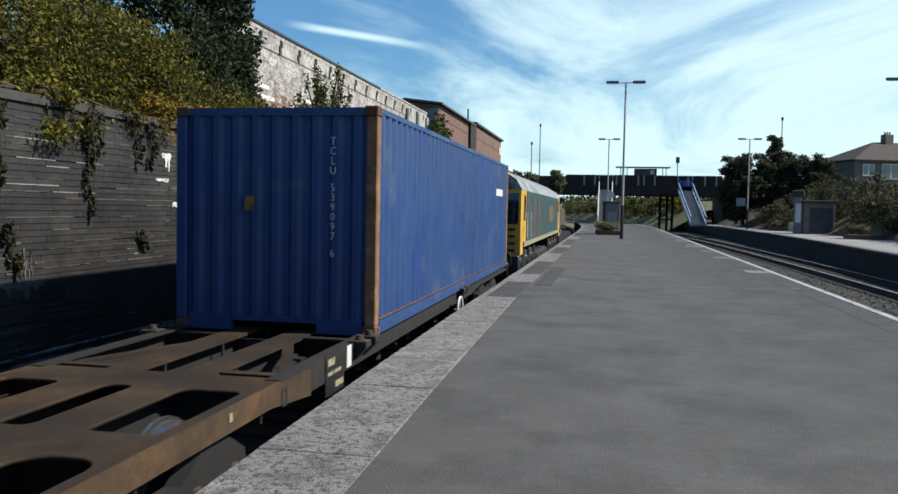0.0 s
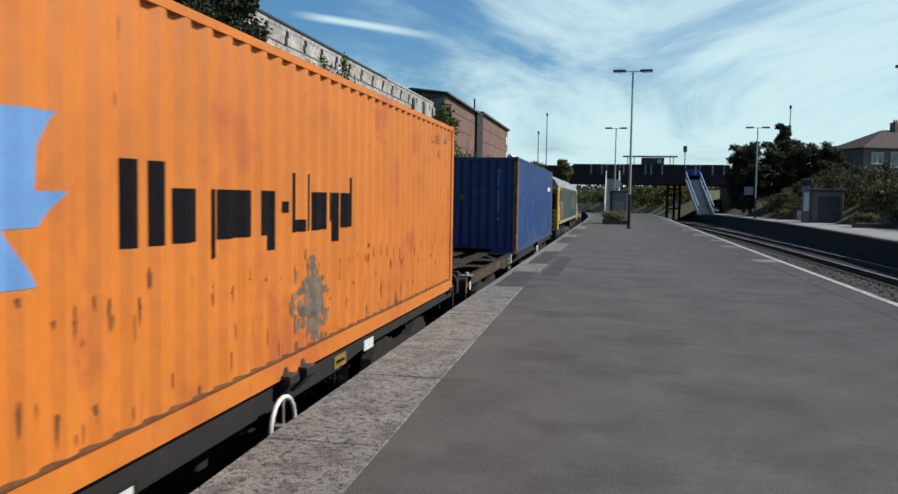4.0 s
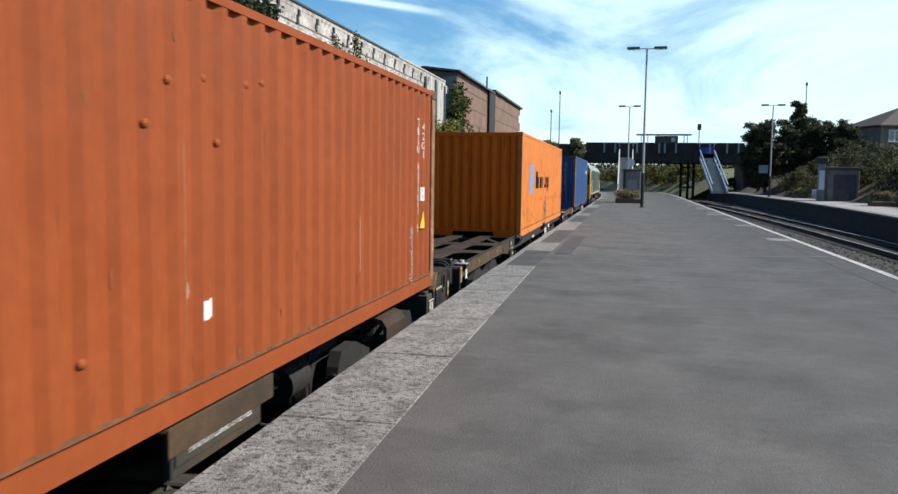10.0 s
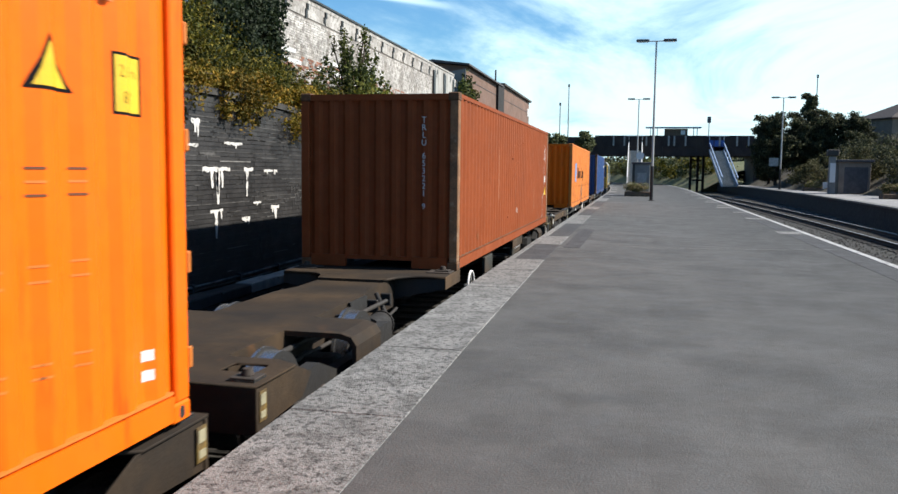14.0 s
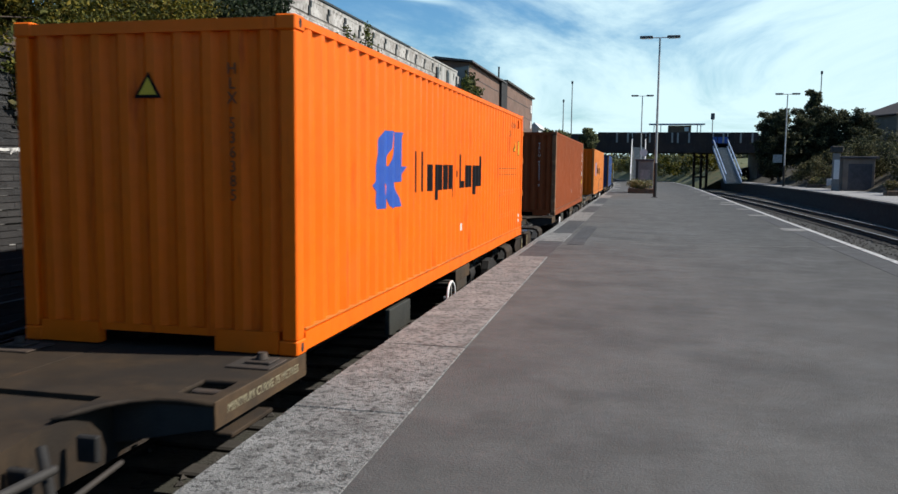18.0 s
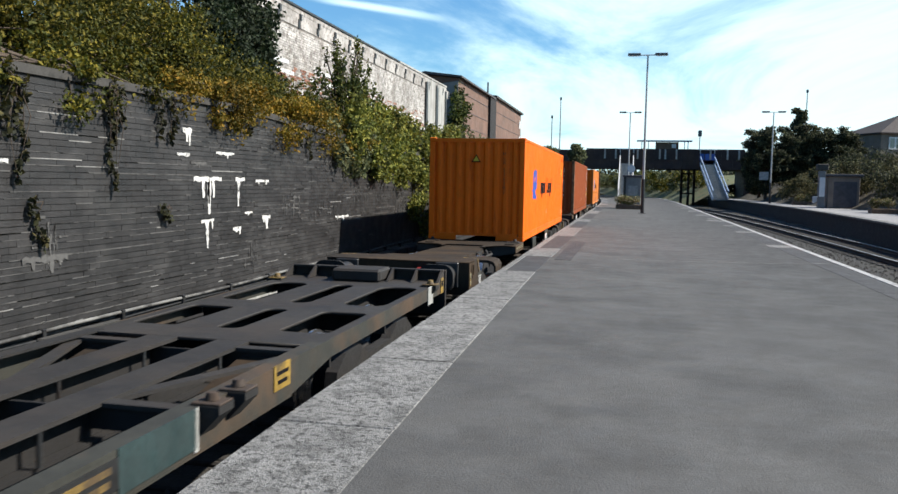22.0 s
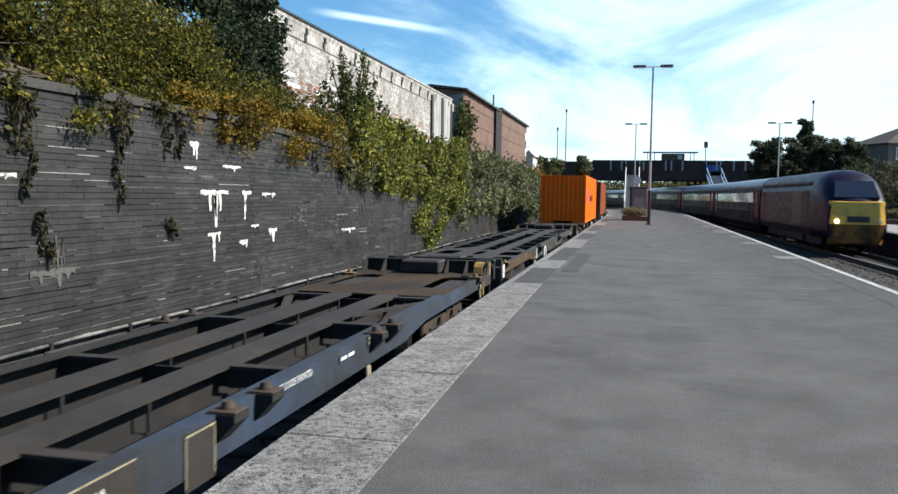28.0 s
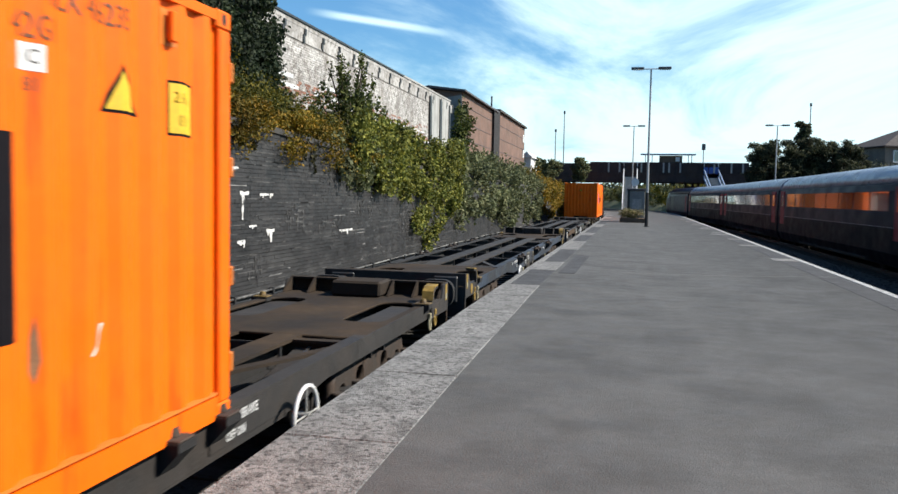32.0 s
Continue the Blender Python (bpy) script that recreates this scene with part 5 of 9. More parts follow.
def build_stair(name, x0, x1, ztop, ybase, ytop, zbase, blue, label):
    s = thing(name, label, "staircase", "bridge stairs")
    n = int(round((ztop - zbase) / 0.18))
    for i in range(n):
        z = zbase + (i + 1) * (ztop - zbase) / n
        y = ybase + i * (ytop - ybase) / n
        bm = bmesh.new()
        box(bm, x0 + 0.08, x1 - 0.08, y, y + (ytop - ybase) / n + 0.03, z - 0.05, z)
        box(bm, x0 + 0.08, x1 - 0.08, y, y + 0.02, z - (ztop - zbase) / n, z - 0.05)
        part("tread", bm, M["conduit"], s)
    for x in (x0, x1):
        bm = bmesh.new()
        prism(bm, [(ybase - 0.2, zbase), (ybase + 0.2, zbase), (ytop, ztop - 0.1), (ytop, ztop + 0.25), (ybase - 0.2, zbase + 0.35)], x - 0.05, x + 0.05, "x")
        part("stringer", bm, M["pale_blue_paint"] if blue else M["white_paint"], s, "pale painted stringer")
        bm = bmesh.new()
        prism(bm, [(ybase - 0.2, zbase + 0.95), (ytop, ztop + 0.95), (ytop, ztop + 1.1), (ybase - 0.2, zbase + 1.1)], x - 0.05, x + 0.05, "x")
        part("handrail", bm, M["pale_blue_paint"] if blue else M["white_paint"], s)
        for i in range(0, n + 1, 3):
            y = ybase + i * (ytop - ybase) / n
            z = zbase + i * (ztop - zbase) / n
            bm = bmesh.new()
            box(bm, x - 0.03, x + 0.03, y - 0.03, y + 0.03, z, z + 0.96)
            part("baluster", bm, M["white_paint"], s)
    bm = bmesh.new()
    box(bm, x0 - 0.05, x1 + 0.05, ytop, ytop + 0.1, ztop + 0.1, ztop + 1.3)
    if blue:
        part("gate_panel", bm, M["blue_paint"], s, "blue panel at the head of the stair")
    else:
        bm.free()
    bm = bmesh.new()
    box(bm, x0 - 0.35, x1 + 0.3, ytop - 0.1, ytop + 0.2, ztop + 1.75, ztop + 1.85)
    box(bm, x0 - 0.05, x0 + 0.03, ytop, ytop + 0.1, ztop + 1.3, ztop + 1.76)
    box(bm, x1 - 0.03, x1 + 0.05, ytop, ytop + 0.1, ztop + 1.3, ztop + 1.76)
    part("gate_frame", bm, M["white_paint"], s)
    return s


# ---- platform furniture ----
def lamp_post(x, y, z, top, arm, label):
    p = thing("street_lamp", label, "lamp post", "platform lamps", m=pose(x, y, z))
    h = top - z
    bm = bmesh.new()
    tube(bm, (0, 0, 2.0), (0, 0, h - 0.1), 0.075, 0.05, 10)
    part("column", bm, M["lamp_post"], p)
    bm = bmesh.new()
    tube(bm, (0, 0, 0.02), (0, 0, 2.0), 0.10, 0.10, 10)
    part("base_column", bm, M["black_paint"], p, "black-painted lower column")
    bm = bmesh.new()
    bevelled(bm, -0.2, 0.2, -0.2, 0.2, 0.0, 0.03, 0.01)
    part("base_plate", bm, M["black_paint"], p)
    bm = bmesh.new()
    tube(bm, (-arm, 0, h - 0.08), (arm, 0, h - 0.08), 0.03, seg=8)
    part("arm", bm, M["lamp_post"], p)
    for s in (-1, 1):
        bm = bmesh.new()
        x0, x1 = sorted((s * arm * 0.35, s * arm))
        bevelled(bm, x0, x1, -0.14, 0.14, h - 0.11, h + 0.03, 0.04, 2)
        head = part("lamp_head", bm, M["lamp_head"], p, "flat dark lantern")
        bm = bmesh.new()
        box(bm, x0 + 0.08, x1 - 0.06, -0.10, 0.10, h - 0.135, h - 0.112)
        part("diffuser", bm, M["headlight"], head)
    return p


def planter(x, y, z, w, d, label, seed):
    p = thing("planter", label, "planter", "platform planters", m=pose(x, y, z))
    bm = bmesh.new()
    bevelled(bm, -w / 2, w / 2, -d / 2, d / 2, 0.0, 0.32, 0.03)
    part("tub", bm, M["timber"], p, "dark wooden planter box")
    leaves("flowering_plant", [((rng.uniform(-w / 2.4, w / 2.4), rng.uniform(-d / 3, d / 3), 0.42 + rng.uniform(0, 0.35)), (0.30, 0.28, 0.26), 200) for _ in range(12)], 0.045, M["flowers"], p, "mixed flowers", seed=seed)


def build_furniture():
    lamp_post(0.87, 49.3, 0, 9.22, 1.13, "tall grey twin-headed lamp post with a black base")
    lamp_post(0.0, 87.7, 0, 9.22, 1.13, "tall grey twin-headed lamp post near the stair")
    lamp_post(13.75, 86.0, 0.12, 9.12, 1.13, "grey twin-headed lamp post on the opposite platform")
    lamp_post(16.05, 49.3, 0.12, 9.25, 1.13, "grey twin-headed lamp post on the opposite platform")
    # small brick kiosk with round sign
    h = thing("platform_hut", "narrow grey rendered platform hut with a round sign on top", "hut", m=pose(0.32, 59.4, 0))
    bm = bmesh.new()
    bevelled(bm, -0.58, 0.58, -0.6, 0.9, 0, 2.2, 0.02)
    part("body", bm, M["grey_render"], h)
    bm = bmesh.new()
    bevelled(bm, -0.68, 0.68, -0.7, 1.0, 2.2, 2.34, 0.02)
    part("roof", bm, M["slate"], h)
    bm = bmesh.new()
    box(bm, -0.3, 0.35, -0.62, -0.605, 0.9, 1.6)
    part("notice_board", bm, M["conduit"], h, "pale notice board")
    bm = bmesh.new()
    box(bm, -0.62, -0.45, -0.64, -0.56, 0, 2.2)
    part("corner_post", bm, M["black_paint"], h)
    sg = thing("platform_sign", "round white sign on a short post", "sign", m=pose(0.2, 59.2, 2.34))
    bm = bmesh.new()
    tube(bm, (0, 0, 0.0), (0, 0, 0.2), 0.03)
    part("post", bm, M["lamp_post"], sg)
    bm = bmesh.new()
    tube(bm, (0, -0.02, 0.45), (0, 0.02, 0.45), 0.27, seg=20)
    part("disc", bm, M["white_paint"], sg)
    planter(0.08, 57.5, 0, 1.7, 0.7, "wooden planter with mixed flowers beside the hut", 201)
    planter(15.6, 80, 0.12, 1.7, 0.7, "planter with flowers on the opposite platform", 202)
    planter(16.4, 57, 0.12, 2.4, 0.9, "wide planter with pale flowers on the opposite platform", 203)
    bx = bmesh.new()
    bevelled(bx, 16.3, 16.9, 78.7, 79.3, 0.13, 0.95, 0.02)
    solid("white_bin", bx, M["white_paint"], "white grit bin on the opposite platform", "bin")
    # brick lodge with a pillar on the far platform
    lodge = thing("brick_shelter", "low grey block shelter on the opposite platform", "shelter", m=pose(16.4, 70.0, 0.12))
    bm = bmesh.new()
    bevelled(bm, -1.1, 1.2, -1, 1.2, 0, 2.5, 0.02)
    part("wall", bm, M["house_wall"], lodge)
    bm = bmesh.new()
    bevelled(bm, -1.3, 1.4, -1.2, 1.4, 2.5, 2.68, 0.02)
    part("roof", bm, M["slate"], lodge)
    bm = bmesh.new()
    box(bm, -0.7, 1.0, -1.012, -1.002, 0.1, 2.1)
    part("shutter", bm, M["slate"], lodge, "dark shuttered front")
    pil = thing("gate_pillar", "tall stone pillar with a pale cap beside the shelter", "pillar", m=pose(14.85, 69.2, 0.12))
    bm = bmesh.new()
    bevelled(bm, -0.24, 0.24, -0.24, 0.24, 0, 2.9, 0.03)
    part("shaft", bm, M["grey_render"], pil)
    bm = bmesh.new()
    bevelled(bm, -0.42, 0.42, -0.3, 0.3, 2.95, 3.45, 0.05)
    part("cap", bm, M["stone_cap"], pil)
    bm = bmesh.new()
    box(bm, -0.2, 0.2, -0.256, -0.243, 0.9, 2.4)
    part("poster", bm, M["white_paint"], pil)
    # lamp on the stair, sign on lamp
    pl = thing("signal_lamp", "thin post with a dark lamp above the bridge stair", "lamp post", m=pose(8.35, 104.5, 4.3))
    bm = bmesh.new()
    tube(bm, (0, 0, 0), (0, 0, 3.4), 0.06)
    part("post", bm, M["lamp_post"], pl)
    bm = bmesh.new()
    bevelled(bm, -0.22, 0.22, -0.2, 0.2, 3.4, 4.15, 0.05)
    part("lamp", bm, M["lamp_head"], pl)
    sg = thing("lamp_sign", "small pale sign board fixed to the lamp post", "sign", m=pose(13.4, 85.85, 2.4))
    bm = bmesh.new()
    box(bm, -0.75, 0.1, -0.03, 0.03, 0, 0.8)
    part("board", bm, M["conduit"], sg)
    for x, y, zt in ((-10.6, 115, 11.0), (-9.45, 115, 13.5), (21.4, 110, 13.8)):
        m = thing("mast", "thin grey radio mast against the sky", "mast", "masts", m=pose(x, y, 2.0))
        bm = bmesh.new()
        tube(bm, (0, 0, 0), (0, 0, zt - 2), 0.09, 0.06, 8)
        part("pole", bm, M["steel_grey"], m)
        bm = bmesh.new()
        bevelled(bm, -0.13, 0.13, -0.1, 0.1, zt - 2.3, zt - 1.9, 0.03)
        part("aerial", bm, M["lamp_head"], m)


def build_house():
    h = thing("house", "brown two-storey house with a hipped tiled roof and chimney", "house", m=pose(26.3, 96, 3.0, rz=20))
    bm = bmesh.new()
    box(bm, 0, 11, 0, 6.4, 0, 4.75)
    part("wall", bm, M["house_wall"], h, "pale brown rendered wall")
    bm = bmesh.new()
    loft(bm, [[(a, c, z), (b, c, z), (b, d, z), (a, d, z)] for a, b, c, d, z in ((-0.35, 11.35, -0.35, 6.75, 4.65), (-0.35, 11.35, -0.35, 6.75, 4.78), (4.4, 8.0, 3.1, 3.3, 7.0))], smooth=False)
    part("roof", bm, M["roof_tile"], h)
    bm = bmesh.new()
    bevelled(bm, 5.6, 6.6, 2.7, 3.6, 6.4, 7.9, 0.03)
    c = part("chimney", bm, M["house_wall"], h)
    for i in range(3):
        bm = bmesh.new()
        tube(bm, (5.8 + 0.3 * i, 3.15, 7.9), (5.8 + 0.3 * i, 3.15, 8.2), 0.11, 0.09, 8)
        part("pot", bm, M["red_brick"], c)
    for x0, x1, z0, z1 in ((0.9, 2.3, 3.0, 4.3), (3.2, 5.4, 2.7, 4.4), (6.8, 8.2, 3.0, 4.3)):
        w = bmesh.new()
        box(w, x0, x1, -0.08, -0.005, z0, z1)
        win = part("window", w, M["white_paint"], h, "white window frame")
        for k in range(2):
            g = bmesh.new()
            m = (x1 - x0) / 2
            box(g, x0 + m * k + 0.12, x0 + m * (k + 1) - 0.08, -0.09, -0.081, z0 + 0.12, z1 - 0.12)
            part("pane", g, M["pane"], win)
    f = thing("panel_fence", "pale panel fence along the top of the bank", "fence")
    for i in range(14):
        y = 50 + 3 * i
        x = far_edge(y) + far_width(y) + 8.5
        bm = bmesh.new()
        box(bm, x - 0.03, x + 0.03, y, y + 2.9, 3.2, 4.5)
        part("panel", bm, M["timber"], f)


build_ground()
rail_pair("railway_track", left_track, along(-36, 300, 2), "goods line of rusty rails on concrete sleepers")
rail_pair("railway_track", right_track, along(-36, 300, 2), "passenger line of rails between the platforms")
build_platform()
build_far_platform()
had = set(scene.objects)
build_bridge()
build_stair("stair", -1.05, 0.55, 4.3, 96.0, 104.0, 0.0, False, "pale open stair from the island platform up to the bridge")
right_stair = build_stair("stair", 8.45, 10.1, 4.3, 97.0, 104.0, 0.12, True, "blue and white stair from the opposite platform up to the bridge")
for ob in right_stair.children:
    for v in ob.data.vertices:
        v.co.x += 0.95 * (104.0 - v.co.y) / 7.0
bridge_made = [ob for ob in scene.objects if ob not in had]
build_furniture()
build_house()


def set_back(k, made):
    """Carries things further out from the platform, in proportion."""
    m = Matrix.Translation(EYE) @ Matrix.Scale(k, 4) @ Matrix.Translation(-Vector(EYE))
    for ob in made:
        if ob.parent is None:
            ob.matrix_basis = m @ ob.matrix_basis


set_back(1.09, bridge_made + [ob for ob in scene.objects if ob.name.startswith("signal_lamp")])
had = set(scene.objects)
wall_1 = build_wall()
build_wall_marks(wall_1)
build_wall_foot()
build_left_bank()
build_factory()
build_shed()
build_left_plants()
set_back(1.108, [ob for ob in scene.objects if ob not in had])
tb = thing("trackside_box", "low grimy concrete cable box beside the goods line", "cable box")
bm = bmesh.new()
bevelled(bm, -6.72, -6.22, 8.35, 9.75, -1.1, -0.40, 0.02)
part("body", bm, M["coping_side"], tb)
bm = bmesh.new()
bevelled(bm, -6.78, -6.17, 8.30, 9.05, -0.399, -0.32, 0.02)
part("lid", bm, M["stone_cap"], tb, "worn concrete lid")
bm = bmesh.new()
bevelled(bm, -6.78, -6.17, 9.06, 9.80, -0.399, -0.325, 0.02)
part("lid", bm, M["stone_cap"], tb, "worn concrete lid")
build_right_bank()
build_right_plants()
build_far_wood()

# ---- the goods train ----
DECK = 1.03  # deck over rail
SIDE = Matrix(((0, 0, 1, 0), (1, 0, 0, 0), (0, 1, 0, 0), (0, 0, 0, 1)))  # lettering on a side that faces +x
REAR = Matrix(((1, 0, 0, 0), (0, 0, -1, 0), (0, 1, 0, 0), (0, 0, 0, 1)))  # lettering on an end that faces -y
MOVING = []  # (thing, place in the train)
WHEELS = []


def corrugated(length, z0, z1, period, depth, flat=0.28, margin=0.0):
    """A folded panel in the y-z plane, its ridges at x = 0 and its valleys at x = -depth."""
    n = max(1, int(round((length - 2 * margin) / period)))
    p = (length - 2 * margin) / n
    pts = [(-length / 2, -depth)] if margin else []
    for i in range(n):
        y = -length / 2 + margin + i * p
        s = p * (0.5 - flat)
        pts += [(y, -depth), (y + p * flat * 0.5, -depth), (y + p * flat * 0.5 + s, 0), (y + p * flat * 1.5 + s, 0), (y + p * flat * 1.5 + 2 * s, -depth)]
    pts += [(length / 2, -depth)]
    bm = bmesh.new()
    lo = [bm.verts.new((x, y, z0)) for y, x in pts]
    hi = [bm.verts.new((x, y, z1)) for y, x in pts]
    for i in range(len(pts) - 1):
        if abs(pts[i][0] - pts[i + 1][0]) > 1e-6:
            bm.faces.new((lo[i], lo[i + 1], hi[i + 1], hi[i]))
    return bm


def _folds():
    n = int(round(11.892 / 0.278))
    p = 11.892 / n
    s = p * (0.5 - 0.255)
    ys, xs = [], []
    for i in range(n):
        y = -5.946 + i * p
        ys += [y + p * 0.1275, y + p * 0.1275 + s, y + p * 0.3825 + s, y + p * 0.3825 + 2 * s]
        xs += [-0.034, 0.0, 0.0, -0.034]
    return np.array(ys), np.array(xs)


FOLD_Y, FOLD_X = _folds()


def draped(bm):
    """Lays a flat shape on the folds of the container's +x side, as paint lies."""
    lo, hi = min(v.co.y for v in bm.verts), max(v.co.y for v in bm.verts)
    for y in FOLD_Y:
        if lo < y < hi:
            bmesh.ops.bisect_plane(bm, geom=bm.verts[:] + bm.edges[:] + bm.faces[:], plane_co=(0, y, 0), plane_no=(0, 1, 0))
    for v in bm.verts:
        v.co.x = 1.215 + 0.0025 + float(np.interp(v.co.y, FOLD_Y, FOLD_X)) + (v.co.x - 1.2222)
    return bm


def on_side(c, name, text, back, z, size, mat, label="", stack=False, squeeze=0.9, step=1.2):
    """Lettering on the container's +x side, its centre that far behind the front."""
    bm = bmesh.new()
    x, y = 1.2222, 6.096 - back
    if stack:
        for i, ch in enumerate(text):
            if ch != " ":
                merge(bm, words(ch, size, 0.0), Matrix.Translation((x, y, z - i * size * step)) @ SIDE @ Matrix.Diagonal((squeeze, 1, 1, 1)))
    else:
        merge(bm, words(text, size, 0.0), Matrix.Translation((x, y, z)) @ SIDE @ Matrix.Diagonal((squeeze, 1, 1, 1)))
    part(name, draped(bm), mat, c, label)


def side_shape(c, name, pts, mat, label="", lift=0.0):
    """A flat painted shape on the +x side: points of (metres behind the front, height)."""
    bm = bmesh.new()
    bm.faces.new([bm.verts.new((1.2222 + lift, 6.096 - b, z)) for b, z in pts])
    return part(name, draped(bm), mat, c, label)


def container(label, paint, edge, rear_text="", ink="white_ink", end_mat=""):
    L, W, H = 12.192, 2.438, 2.591
    c = thing("shipping_container", label, "shipping container", "containers on the train")
    hx, hy = W / 2, L / 2
    for sx in (-1, 1):
        bm = bmesh.new()
        box(bm, *sorted((sx * hx, sx * (hx - 0.06))), -hy + 0.16, hy - 0.16, 0.02, 0.165)
        box(bm, *sorted((sx * (hx - 0.02), sx * (hx - 0.09))), -hy + 0.16, hy - 0.16, 0.165, 0.18)
        part("bottom_rail", bm, M[paint], c)
        # dark strip: sealant dirt plus the painted shade of the panel valleys
        bm = bmesh.new()
        box(bm, *sorted((sx * (hx - 0.0395), sx * (hx - 0.0012))), -hy + 0.17, hy - 0.17, 0.1805, 0.196)
        part("seam", bm, M["orange_old" if paint == "orange" else "casting"], c, "grimy seam above the bottom rail, valley shade in its colour")
        bm = bmesh.new()
        box(bm, *sorted((sx * hx, sx * (hx - 0.06))), -hy + 0.16, hy - 0.16, H - 0.075, H - 0.015)
        part("top_rail", bm, M[paint], c)
        bm = corrugated(L - 0.30, 0.18, H - 0.075, 0.278, 0.034, 0.255)
        bmesh.ops.transform(bm, matrix=Matrix.Translation((sx * (hx - 0.004), 0, 0)) @ Matrix.Diagonal((sx, 1, 1, 1)), verts=bm.verts[:])
        part("side_panel", bm, M[paint], c)
        for sy in (-1, 1):
            bm = bmesh.new()
            bevelled(bm, *sorted((sx * hx, sx * (hx - 0.13))), *sorted((sy * hy, sy * (hy - 0.14))), 0.118, H - 0.118, 0.012)
            part("corner_post", bm, M[edge] if sx > 0 else M[paint], c)
            for z in (0.0, H - 0.118):
                bm = bmesh.new()
                bevelled(bm, *sorted((sx * (hx + 0.003), sx * (hx - 0.16))), *sorted((sy * (hy + 0.003), sy * (hy - 0.178))), z, z + 0.118, 0.012)
                k = part("corner_casting", bm, M[paint if paint.startswith("orange") else "casting"], c)
                # flat near-black plate paints the shaded hole
                bm = bmesh.new()
                merge(bm, sheet(slot(0, 0, 0.05, 0.075, 0.024), [], 0, 0.004), Matrix.Translation((sx * (hx + 0.004), sy * (hy - 0.09), z + 0.06)) @ SIDE)
                part("casting_hole", bm, M["dark_void"], k)
    for sy in (-1, 1):
        bm = corrugated(W - 0.26, 0.18, H - 0.10, 0.245, 0.045, 0.30)
        bmesh.ops.transform(bm, matrix=Matrix.Translation((0, sy * (hy - 0.012), 0)) @ pose(0, 0, 0, 0, 0, 90 * sy), verts=bm.verts[:])
        part("end_panel", bm, M[end_mat or paint], c)
        bm = bmesh.new()
        box(bm, -hx + 0.16, hx - 0.16, *sorted((sy * hy, sy * (hy - 0.09))), H - 0.11, H - 0.02)
        part("end_header", bm, M[end_mat or paint], c)
        bm = bmesh.new()
        for s in (-1, 1):
            box(bm, *sorted((s * 0.52, s * (hx - 0.16))), *sorted((sy * hy, sy * (hy - 0.09))), 0.01, 0.18)
        box(bm, -0.52, 0.52, *sorted((sy * (hy - 0.02), sy * (hy - 0.09))), 0.12, 0.18)
        part("end_sill", bm, M[end_mat or paint], c)
    bm = corrugated(L - 0.2, -hx + 0.06, hx - 0.06, 0.35, 0.02)
    bmesh.ops.transform(bm, matrix=Matrix.Translation((0, 0, H - 0.02)) @ Matrix(((0, 0, 1, 0), (0, 1, 0, 0), (1, 0, 0, 0), (0, 0, 0, 1))), verts=bm.verts[:])
    part("roof", bm, M[paint], c)
    bm = bmesh.new()
    box(bm, -hx + 0.06, hx - 0.06, -hy + 0.2, hy - 0.2, 0.12, 0.17)
    part("floor", bm, M["under"], c)
    if rear_text:
        bm = bmesh.new()
        z = H - 0.40
        for ch in rear_text:
            if ch != " ":
                merge(bm, words(ch, 0.125, 0.002), Matrix.Translation((0.70, -hy - 0.002, z)) @ REAR @ Matrix.Diagonal((0.9, 1, 1, 1)))
                z -= 0.110
            else:
                z -= 0.08
        part("serial_lettering", bm, M[ink], c, "stacked serial lettering")
    return c


